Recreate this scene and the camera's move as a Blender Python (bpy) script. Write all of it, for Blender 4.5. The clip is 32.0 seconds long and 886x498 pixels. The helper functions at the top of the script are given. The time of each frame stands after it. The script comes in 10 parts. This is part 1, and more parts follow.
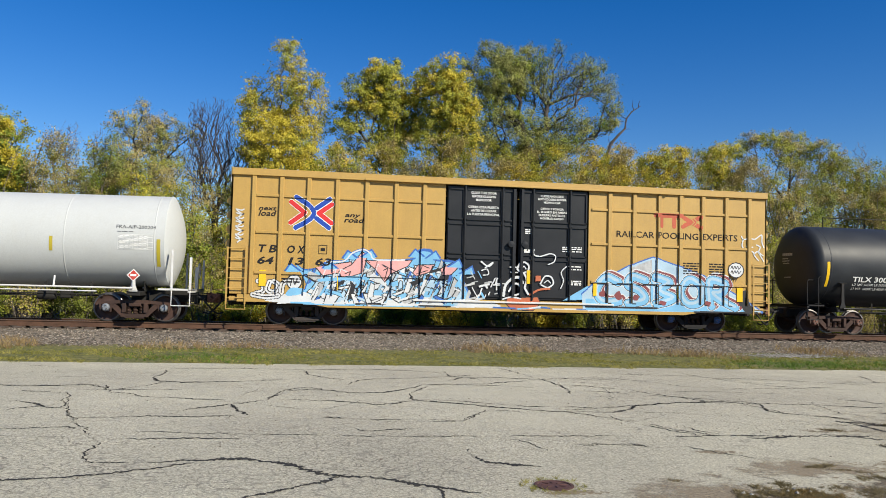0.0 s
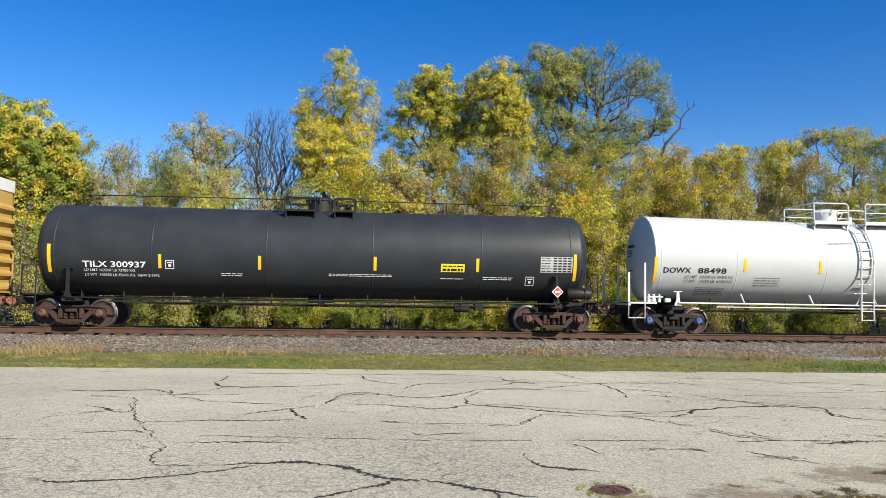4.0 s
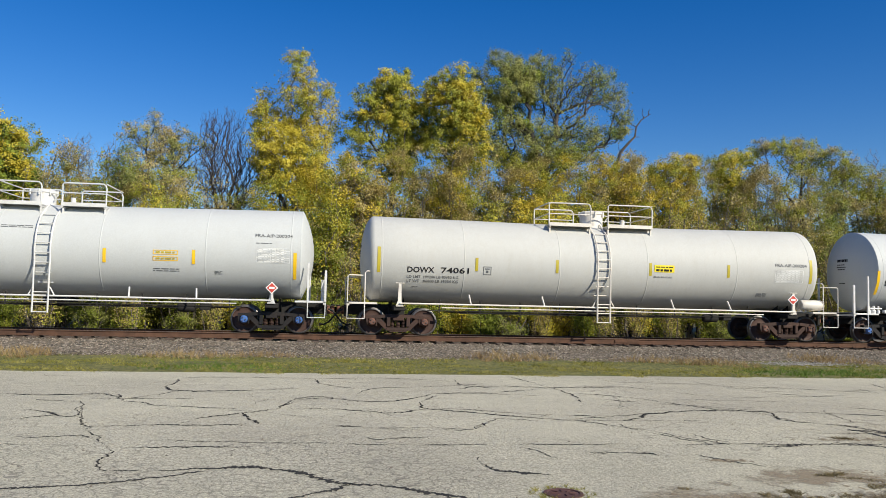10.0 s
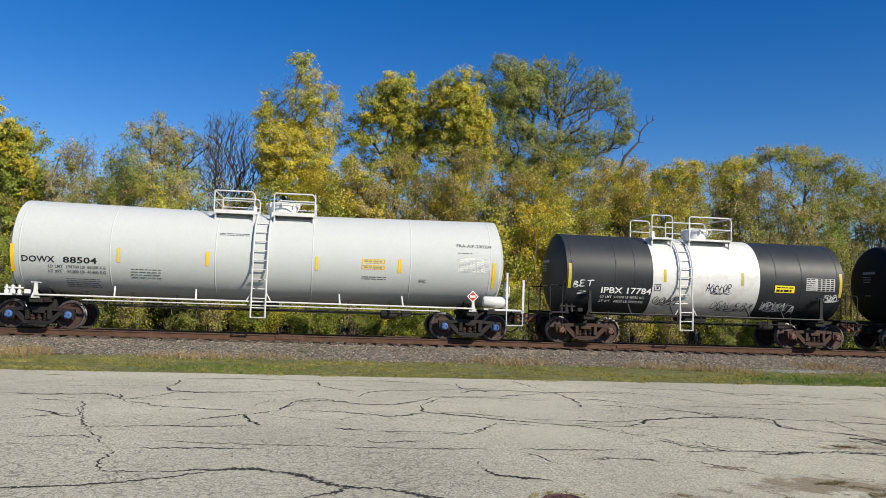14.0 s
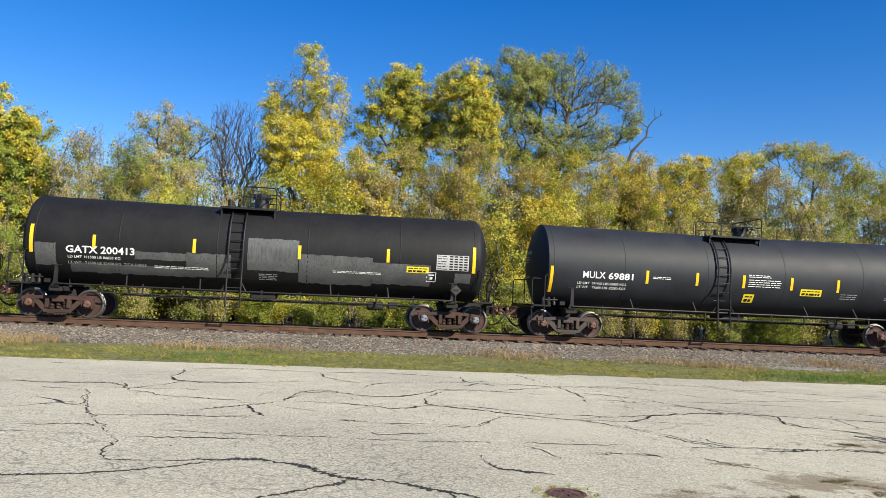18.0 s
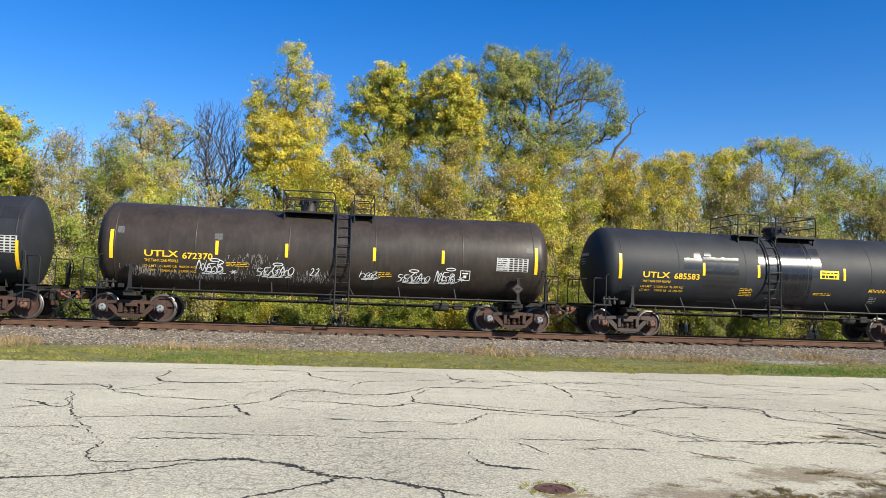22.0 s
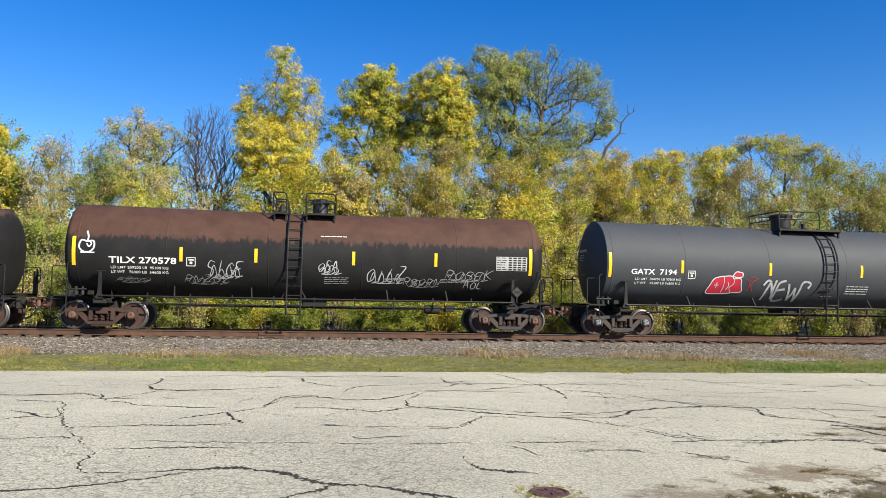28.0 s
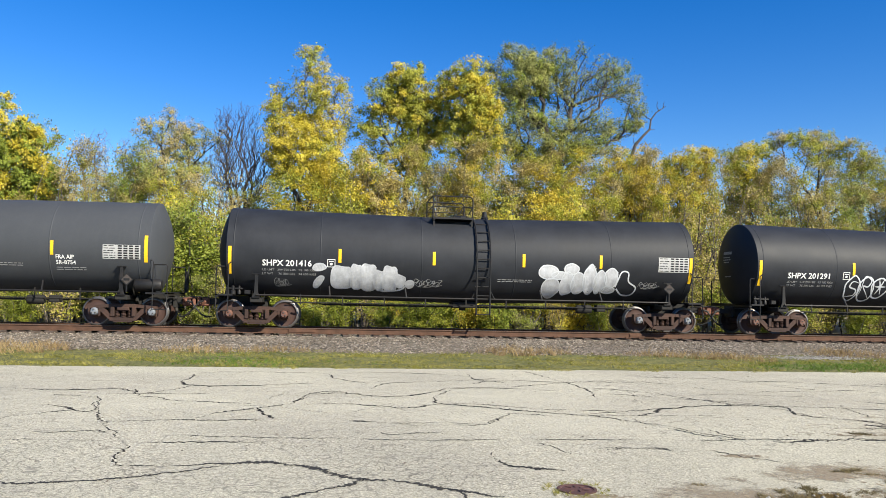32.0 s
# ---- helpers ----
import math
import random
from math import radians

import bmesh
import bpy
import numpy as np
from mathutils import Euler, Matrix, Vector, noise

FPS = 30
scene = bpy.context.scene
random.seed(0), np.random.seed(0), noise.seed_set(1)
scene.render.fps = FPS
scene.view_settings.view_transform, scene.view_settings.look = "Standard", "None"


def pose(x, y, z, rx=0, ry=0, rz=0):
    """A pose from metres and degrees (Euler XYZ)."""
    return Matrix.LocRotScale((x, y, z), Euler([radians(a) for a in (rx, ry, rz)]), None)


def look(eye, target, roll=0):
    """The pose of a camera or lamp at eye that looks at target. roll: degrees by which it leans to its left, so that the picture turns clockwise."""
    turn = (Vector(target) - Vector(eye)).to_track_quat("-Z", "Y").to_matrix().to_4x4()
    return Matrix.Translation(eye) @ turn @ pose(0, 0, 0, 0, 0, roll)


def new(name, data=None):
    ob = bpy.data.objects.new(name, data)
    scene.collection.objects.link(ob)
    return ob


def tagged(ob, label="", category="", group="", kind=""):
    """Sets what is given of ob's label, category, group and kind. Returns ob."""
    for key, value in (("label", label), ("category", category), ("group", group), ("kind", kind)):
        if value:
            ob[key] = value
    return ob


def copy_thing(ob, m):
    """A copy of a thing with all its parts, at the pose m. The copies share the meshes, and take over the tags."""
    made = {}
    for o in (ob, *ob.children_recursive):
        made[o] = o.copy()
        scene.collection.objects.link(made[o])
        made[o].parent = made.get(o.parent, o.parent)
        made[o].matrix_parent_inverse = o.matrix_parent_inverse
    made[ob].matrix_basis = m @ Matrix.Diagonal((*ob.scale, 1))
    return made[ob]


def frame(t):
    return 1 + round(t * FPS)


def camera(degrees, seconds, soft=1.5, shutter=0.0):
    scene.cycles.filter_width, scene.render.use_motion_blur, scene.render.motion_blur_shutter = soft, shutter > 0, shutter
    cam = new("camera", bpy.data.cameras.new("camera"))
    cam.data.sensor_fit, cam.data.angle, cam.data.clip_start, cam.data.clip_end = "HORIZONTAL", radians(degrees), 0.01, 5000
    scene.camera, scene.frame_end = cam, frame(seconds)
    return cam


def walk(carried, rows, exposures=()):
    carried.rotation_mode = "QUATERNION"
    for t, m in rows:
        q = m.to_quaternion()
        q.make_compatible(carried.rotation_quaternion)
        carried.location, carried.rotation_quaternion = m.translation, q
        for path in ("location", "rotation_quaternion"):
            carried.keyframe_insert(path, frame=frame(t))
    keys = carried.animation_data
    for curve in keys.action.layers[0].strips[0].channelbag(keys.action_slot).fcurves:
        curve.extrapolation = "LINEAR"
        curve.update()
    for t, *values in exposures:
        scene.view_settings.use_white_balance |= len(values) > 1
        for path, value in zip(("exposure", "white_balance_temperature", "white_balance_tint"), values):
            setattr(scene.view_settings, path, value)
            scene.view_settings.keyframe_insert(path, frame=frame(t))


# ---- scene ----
# the camera: held by hand, 1.9 m above the old parking lot, about 26 m from the train
cam = camera(58.81, 32.0, soft=0.5)


def held(x, y, z, yaw, pitch, roll):
    return pose(x, y, z, 90 + pitch, 0, yaw) @ pose(0, 0, 0, 0, 0, roll)


PATH = [
    (0, -0.012, 0.054, 1.891, -9.04, 3.10, 1.47),
    (0.5, -0.046, 0.067, 1.889, -8.32, 2.93, 1.72),
    (1, -0.045, 0.040, 1.883, -6.06, 3.12, 1.03),
    (1.5, -0.025, 0.013, 1.889, -5.65, 3.21, 0.85),
    (2, -0.018, 0.009, 1.896, -5.21, 3.12, 0.84),
    (2.5, -0.018, -0.002, 1.896, -4.94, 3.28, 0.71),
    (3, -0.017, -0.014, 1.898, -5.01, 3.35, 0.79),
    (3.5, -0.022, -0.013, 1.896, -4.95, 3.37, 0.85),
    (5.5, 0.004, -0.003, 1.898, -6.59, 3.24, 1.25),
    (6, 0.003, -0.001, 1.900, -6.91, 3.35, 1.32),
    (6.5, 0.004, -0.011, 1.898, -7.34, 3.45, 1.33),
    (7, -0.001, -0.018, 1.896, -7.77, 3.52, 1.35),
    (7.5, -0.004, -0.006, 1.897, -8.10, 3.49, 1.23),
    (8, -0.008, -0.002, 1.897, -8.25, 3.40, 1.18),
    (8.5, -0.007, -0.012, 1.895, -8.33, 3.57, 1.21),
    (9, -0.009, -0.015, 1.902, -8.27, 3.59, 1.21),
    (9.5, -0.010, -0.011, 1.897, -8.27, 3.64, 1.27),
    (10, -0.005, -0.013, 1.894, -8.25, 3.71, 1.31),
    (10.5, -0.009, -0.013, 1.890, -8.28, 3.82, 1.32),
    (11, -0.005, -0.018, 1.892, -8.28, 3.89, 1.48),
    (11.5, -0.001, -0.014, 1.894, -8.22, 3.96, 1.55),
    (12, -0.009, -0.014, 1.901, -8.23, 3.94, 1.63),
    (12.5, -0.006, -0.012, 1.897, -8.19, 3.90, 1.76),
    (13, -0.007, -0.006, 1.900, -8.14, 3.87, 1.81),
    (13.5, -0.008, -0.005, 1.898, -8.03, 3.85, 1.83),
    (14, -0.003, -0.015, 1.899, -8.05, 3.95, 1.92),
    (14.5, -0.003, -0.019, 1.898, -7.94, 3.90, 1.99),
    (15, -0.006, -0.013, 1.897, -7.77, 3.84, 2.07),
    (15.5, -0.002, -0.006, 1.899, -7.76, 3.79, 2.08),
    (17.5, -0.004, 0.006, 1.894, -7.58, 3.60, 2.60),
    (18, 0.002, 0.013, 1.896, -7.66, 3.43, 2.60),
    (18.5, 0.013, 0.006, 1.890, -8.14, 3.49, 2.51),
    (19, 0.009, 0.003, 1.894, -8.24, 3.55, 2.29),
    (19.5, 0.002, 0.006, 1.898, -8.17, 3.60, 2.12),
    (20, 0.009, -0.000, 1.895, -8.37, 3.55, 2.09),
    (20.5, 0.008, -0.002, 1.893, -8.52, 3.52, 2.07),
    (21, 0.009, 0.008, 1.893, -8.70, 3.40, 2.05),
    (21.5, 0.002, 0.012, 1.892, -8.63, 3.31, 1.99),
    (22, 0.000, 0.009, 1.890, -8.71, 3.32, 2.02),
    (22.5, 0.010, -0.002, 1.894, -8.85, 3.39, 1.98),
    (23, 0.004, 0.002, 1.894, -8.49, 3.44, 1.97),
    (23.5, -0.004, -0.015, 1.910, -8.54, 3.91, 2.17),
    (24, 0.021, 0.008, 1.907, -8.89, 2.81, 2.77),
    (24.5, 0.036, -0.018, 1.909, -10.06, 1.74, 3.57),
    (25, 0.047, -0.047, 1.909, -11.83, 1.33, 2.76),
    (25.5, 0.031, -0.051, 1.911, -13.71, 0.74, 4.13),
    (27.5, 0.011, 0.050, 1.909, -9.96, 3.31, 1.07),
    (28, 0.014, 0.037, 1.918, -9.27, 3.46, 1.08),
    (28.5, 0.012, 0.032, 1.918, -8.87, 3.05, 1.05),
    (29, 0.013, 0.023, 1.921, -8.59, 3.09, 1.08),
    (29.5, 0.008, 0.006, 1.916, -8.14, 3.24, 1.10),
    (30, 0.004, -0.004, 1.916, -7.71, 3.31, 1.07),
    (30.5, 0.005, -0.009, 1.915, -7.39, 3.34, 1.10),
    (31, 0.009, -0.006, 1.916, -7.20, 3.24, 1.08),
    (31.5, 0.014, -0.008, 1.917, -7.27, 3.36, 1.14),
    (32, 0.014, -0.006, 1.915, -7.22, 3.24, 1.17),
]
EXPOSURE = [(0, 0.38), (1, 0.44), (2, 0.68), (3.5, 0.72), (6, 0.44), (8, 0.38), (9, 0.36), (13, 0.34), (15.5, 0.38), (17.5, 0.72), (19, 0.86), (25.5, 0.88), (28, 0.86), (32, 0.90)]
walk(cam, [(t, held(*r)) for t, *r in PATH], EXPOSURE)

# ---- world and sun ----
SUN_EL, SUN_AZ = 33.0, 140.0
world = bpy.data.worlds.new("sky")
scene.world = world
world.use_nodes = True
wn = world.node_tree
sky = wn.nodes.new("ShaderNodeTexSky")
sky.sky_type = "NISHITA"
sky.sun_disc = False
sky.sun_elevation, sky.sun_rotation = radians(SUN_EL), radians(SUN_AZ)
sky.altitude, sky.air_density, sky.dust_density, sky.ozone_density = 300, 1.0, 0.0, 3.0
rich = wn.nodes.new("ShaderNodeHueSaturation")
rich.inputs["Saturation"].default_value, rich.inputs["Hue"].default_value = 1.43, 0.514
wn.links.new(sky.outputs[0], rich.inputs["Color"])
wn.links.new(rich.outputs[0], wn.nodes["Background"].inputs[0])
wn.nodes["Background"].inputs[1].default_value = 0.088
sun = new("sun", bpy.data.lights.new("sun", "SUN"))
sun.data.energy, sun.data.angle, sun.data.color = 5.0, radians(0.53), (1.0, 0.93, 0.765)
sun_dir = Vector((math.sin(radians(SUN_AZ)) * math.cos(radians(SUN_EL)), math.cos(radians(SUN_AZ)) * math.cos(radians(SUN_EL)), math.sin(radians(SUN_EL))))
sun.matrix_world = look((30, -30, 40), Vector((30, -30, 40)) - sun_dir)

TRACK_Y, RAIL_Z = 27.7, 0.66

# ---- materials ----
MATS = {}


def nodes_of(name):
    m = bpy.data.materials.new(name)
    m.use_nodes = True
    nt = m.node_tree
    return m, nt, nt.nodes["Principled BSDF"]


def noise_node(nt, scale, detail=4.0, rough=0.6, coord="Object", stretch=None):
    tc = nt.nodes.new("ShaderNodeTexCoord")
    mp = nt.nodes.new("ShaderNodeMapping")
    nt.links.new(tc.outputs[coord], mp.inputs[0])
    if stretch:
        mp.inputs["Scale"].default_value = stretch
    n = nt.nodes.new("ShaderNodeTexNoise")
    n.inputs["Scale"].default_value, n.inputs["Detail"].default_value, n.inputs["Roughness"].default_value = scale, detail, rough
    nt.links.new(mp.outputs[0], n.inputs["Vector"])
    return n


def ramp(nt, src, stops):
    r = nt.nodes.new("ShaderNodeValToRGB")
    while len(r.color_ramp.elements) < len(stops):
        r.color_ramp.elements.new(0.5)
    for e, (p, c) in zip(r.color_ramp.elements, stops):
        e.position = p
        e.color = (*c, 1) if len(c) == 3 else c
    nt.links.new(src, r.inputs[0])
    return r


def mix(nt, fac, a, b, mode="MIX"):
    m = nt.nodes.new("ShaderNodeMix")
    m.data_type, m.blend_type = "RGBA", mode
    for k, v in ((0, fac), (6, a), (7, b)):
        if isinstance(v, (int, float)):
            m.inputs[k].default_value = v
        elif isinstance(v, tuple):
            m.inputs[k].default_value = (*v, 1)
        else:
            nt.links.new(v, m.inputs[k])
    return m.outputs[2]


def bump(nt, bsdf, src, strength, dist=0.02):
    b = nt.nodes.new("ShaderNodeBump")
    b.inputs["Strength"].default_value, b.inputs["Distance"].default_value = strength, dist
    nt.links.new(src, b.inputs["Height"])
    nt.links.new(b.outputs[0], bsdf.inputs["Normal"])


def paint(name, col, rough=0.45, metal=0.0, var=0.12, dirt=None, amount=0.35, streak=False, scale=1.2, relief=0.15, gloss=0.5):
    """Paint or metal with broad fading, fine grain and, where given, dirt in patches or in streaks that run down."""
    if name in MATS:
        return MATS[name]
    m, nt, b = nodes_of(name)
    n1 = noise_node(nt, scale, 5)
    n2 = noise_node(nt, 28, 3)
    lo, hi = tuple(c * (1 - var) for c in col), tuple(min(1, c * (1 + var)) for c in col)
    c = ramp(nt, n1.outputs[0], [(0.3, lo), (0.7, hi)]).outputs[0]
    if dirt:
        n3 = noise_node(nt, 2.2, 6, 0.65, stretch=(16, 16, 0.5) if streak == "fine" else (3.5, 3.5, 0.45) if streak else None)
        k = ramp(nt, n3.outputs[0], [(0.46, (0, 0, 0)), (0.78, (amount,) * 3)]).outputs[0]
        c = mix(nt, k, c, dirt)
    c = mix(nt, 0.06, c, ramp(nt, n2.outputs[0], [(0.3, (0, 0, 0)), (0.7, (1, 1, 1))]).outputs[0], "OVERLAY")
    nt.links.new(c, b.inputs["Base Color"])
    r = ramp(nt, n1.outputs[0], [(0.3, (rough * 0.95,) * 3), (0.75, (min(1, rough * 1.07),) * 3)])
    nt.links.new(r.outputs[0], b.inputs["Roughness"])
    b.inputs["Metallic"].default_value, b.inputs["Specular IOR Level"].default_value = metal, gloss
    if relief:
        bump(nt, b, noise_node(nt, 9, 4).outputs[0], relief, 0.004)
    MATS[name] = m
    return m


WHITE = paint("white_tank_paint", (0.475, 0.49, 0.49), 0.62, 0, 0.02, (0.42, 0.39, 0.34), 0.14, True, gloss=0.35)
CREAM = paint("cream_tank_paint", (0.465, 0.465, 0.445), 0.62, 0, 0.03, (0.37, 0.31, 0.24), 0.18, True, gloss=0.35)
WHITE_TRIM = paint("white_trim_paint", (0.62, 0.62, 0.61), 0.45, 0, 0.05, (0.25, 0.2, 0.15), 0.4)
BLACK = paint("black_tank_paint", (0.023, 0.026, 0.031), 0.5, 0, 0.2, (0.032, 0.032, 0.033), 0.25, True, gloss=0.3)
BLACK_DULL = paint("dull_black_paint", (0.017, 0.019, 0.024), 0.6, 0, 0.25, (0.029, 0.030, 0.033), 0.25, True, gloss=0.3)
GREY_TANK = paint("grey_tank_paint", (0.047, 0.051, 0.058), 0.66, 0, 0.06, (0.075, 0.077, 0.08), 0.15, True, gloss=0.3)
BROWN_TANK = paint("weathered_brown_paint", (0.030, 0.024, 0.021), 0.46, 0, 0.3, (0.075, 0.058, 0.046), 0.4, True, gloss=0.3)
BLACK_TRIM = paint("black_trim_paint", (0.012, 0.012, 0.013), 0.55, 0, 0.25, (0.045, 0.034, 0.028), 0.5, gloss=0.3)
GREY_PATCH = paint("streaked_grey_primer", (0.085, 0.088, 0.088), 0.55, 0, 0.25, (0.012, 0.012, 0.013), 0.95, "fine", 1.5)
BLACK_FLAT = paint("flat_black_paint", (0.009, 0.009, 0.010), 0.65, 0, 0.3, (0.022, 0.02, 0.019), 0.4, True, gloss=0.25)
BLUE_GREY = paint("blue_grey_primer", (0.044, 0.052, 0.060), 0.6, 0, 0.25, (0.025, 0.03, 0.036), 0.7, "fine", 2.5)
GLOSS_BLACK = paint("fresh_glossy_black", (0.012, 0.012, 0.015), 0.2, 0, 0.2, (0.03, 0.03, 0.038), 0.6, True)
SATIN_GREY = paint("satin_grey_primer", (0.022, 0.022, 0.023), 0.24, 0, 0.15, (0.014, 0.014, 0.015), 0.6, True)
YELLOW_STRIPE = paint("yellow_reflective_tape", (0.78, 0.48, 0.015), 0.35, 0, 0.05)
YELLOW_DULL = paint("dull_yellow_reflective_tape", (0.42, 0.34, 0.03), 0.45, 0, 0.1)
YELLOW_LABEL = paint("yellow_label", (0.80, 0.62, 0.02), 0.4, 0, 0.05)
LETTER_DARK = paint("dark_lettering", (0.016, 0.016, 0.018), 0.7, 0, 0.1, gloss=0.2)
LETTER_GREY = paint("grey_lettering", (0.10, 0.105, 0.11), 0.5, 0, 0.1)
LETTER_WHITE = paint("white_lettering", (0.78, 0.78, 0.76), 0.45, 0, 0.05)
LETTER_FAINT = paint("faint_white_lettering", (0.30, 0.30, 0.30), 0.5, 0, 0.1)
TABLE_GREY = paint("chalky_grey_table", (0.42, 0.42, 0.41), 0.5, 0, 0.1)
LETTER_YELLOW = paint("yellow_lettering", (0.75, 0.46, 0.02), 0.45, 0, 0.08)
PLACARD_RED = paint("red_placard", (0.55, 0.06, 0.04), 0.4)
CAST = paint("dark_cast_steel", (0.015, 0.014, 0.015), 0.6, 0.1, 0.3, (0.035, 0.024, 0.019), 0.6, gloss=0.3)
CAST_RUST = paint("rusty_cast_steel", (0.042, 0.022, 0.017), 0.8, 0.1, 0.3, (0.08, 0.038, 0.024), 0.7)
CAST_GREY = paint("dusty_cast_steel", (0.062, 0.053, 0.049), 0.8, 0.05, 0.3, (0.07, 0.036, 0.027), 0.75, gloss=0.3)
WHEEL = paint("rusty_wheel_plate", (0.060, 0.030, 0.023), 0.7, 0.2, 0.25, (0.04, 0.03, 0.03), 0.6)
TREAD = paint("polished_wheel_rim", (0.15, 0.14, 0.135), 0.45, 0.8, 0.2)
CAP_BLUE = paint("blue_bearing_cap", (0.06, 0.14, 0.38), 0.4, 0, 0.15)
CAP_GREY = paint("grey_bearing_cap", (0.25, 0.27, 0.30), 0.4, 0.3, 0.2)
CAP_RUST = paint("rusty_bearing_cap", (0.15, 0.07, 0.05), 0.7, 0.1, 0.25)
UNDER = paint("sooty_underframe", (0.02, 0.019, 0.018), 0.8, 0, 0.3, gloss=0.3)
COUPLER = paint("rusty_coupler", (0.185, 0.080, 0.050), 0.8, 0.1, 0.3)
HOSE = paint("rubber_hose", (0.012, 0.012, 0.012), 0.7)
BOX_YELLOW = paint("mustard_boxcar_paint", (0.43, 0.268, 0.070), 0.5, 0, 0.05, (0.30, 0.17, 0.06), 0.25, True)
BOX_BLACK = paint("black_door_paint", (0.018, 0.019, 0.022), 0.42, 0, 0.2, gloss=0.3)
BOX_ROOF = paint("galvanised_roof", (0.45, 0.44, 0.42), 0.4, 0.6, 0.15)
SPRAY_WHITE = paint("white_spray_paint", (0.58, 0.60, 0.62), 0.5, 0, 0.08)
SPRAY_GREY = paint("thin_white_spray_paint", (0.42, 0.43, 0.44), 0.5, 0, 0.3, (0.15, 0.15, 0.16), 0.6, True, 3)
SPRAY_BLUE = paint("sky_blue_spray_paint", (0.17, 0.42, 0.66), 0.5, 0, 0.12)
SPRAY_DEEP = paint("deep_blue_spray_paint", (0.03, 0.12, 0.42), 0.5, 0, 0.12)
SPRAY_PINK = paint("pink_spray_paint", (0.66, 0.33, 0.32), 0.5, 0, 0.12)
SPRAY_BLACK = paint("black_spray_paint", (0.015, 0.015, 0.018), 0.5)
SPRAY_MAROON = paint("maroon_spray_paint", (0.20, 0.045, 0.05), 0.5)
SPRAY_RED = paint("red_spray_paint", (0.50, 0.025, 0.05), 0.5)
SPRAY_ORANGE = paint("brick_orange_spray_paint", (0.45, 0.12, 0.05), 0.5)
LOGO_BLUE = paint("royal_blue_emblem", (0.015, 0.06, 0.36), 0.4)
LOGO_RED = paint("bright_red_emblem", (0.60, 0.03, 0.03), 0.4)
LOGO_BRICK = paint("faded_red_emblem", (0.42, 0.075, 0.03), 0.5)
RUST_RAIL = paint("rusty_rail_side", (0.095, 0.050, 0.032), 0.85, 0, 0.3, (0.055, 0.034, 0.026), 0.6, False, 3, gloss=0.3)
RAIL_HEAD = paint("worn_rail_head", (0.30, 0.28, 0.27), 0.3, 0.8, 0.2)
TIE_WOOD = paint("weathered_tie_wood", (0.070, 0.052, 0.042), 0.9, 0, 0.4, (0.03, 0.025, 0.022), 0.6, False, 4)
IRON = paint("rusty_cast_iron", (0.095, 0.045, 0.04), 0.8, 0.2, 0.3, (0.03, 0.02, 0.02), 0.5, False, 6)
PIT_BLACK = paint("dark_pit", (0.008, 0.008, 0.008), 0.9, relief=0)
WALL_PLAIN = paint("plain_block_wall", (0.35, 0.32, 0.28), 0.85)


def rust_top():
    """Black tank paint under a brown, flaked upper half with a ragged lower edge."""
    m, nt, b = nodes_of("brown_over_black_paint")
    tc = nt.nodes.new("ShaderNodeTexCoord")
    sp = nt.nodes.new("ShaderNodeSeparateXYZ")
    nt.links.new(tc.outputs["Object"], sp.inputs[0])
    n = noise_node(nt, 3.0, 8, 0.7, stretch=(2.2, 1, 0.8))
    ad = nt.nodes.new("ShaderNodeMath")
    ad.operation = "MULTIPLY_ADD"
    nt.links.new(n.outputs[0], ad.inputs[0])
    ad.inputs[1].default_value = 0.9
    nt.links.new(sp.outputs[2], ad.inputs[2])
    edge = ramp(nt, ad.outputs[0], [(0.0, (0, 0, 0)), (1.0, (1, 1, 1))])
    mr = nt.nodes.new("ShaderNodeMapRange")
    nt.links.new(ad.outputs[0], mr.inputs[0])
    mr.inputs[1].default_value, mr.inputs[2].default_value = 3.36, 3.48
    nt.nodes.remove(edge)
    big = noise_node(nt, 1.5, 6)
    brown = ramp(nt, big.outputs[0], [(0.3, (0.052, 0.027, 0.020)), (0.7, (0.085, 0.043, 0.031))]).outputs[0]
    black = ramp(nt, big.outputs[0], [(0.3, (0.010, 0.010, 0.011)), (0.7, (0.019, 0.018, 0.018))]).outputs[0]
    nt.links.new(mix(nt, mr.outputs[0], black, brown), b.inputs["Base Color"])
    b.inputs["Roughness"].default_value, b.inputs["Specular IOR Level"].default_value = 0.72, 0.2
    bump(nt, b, n.outputs[0], 0.2, 0.004)
    return m


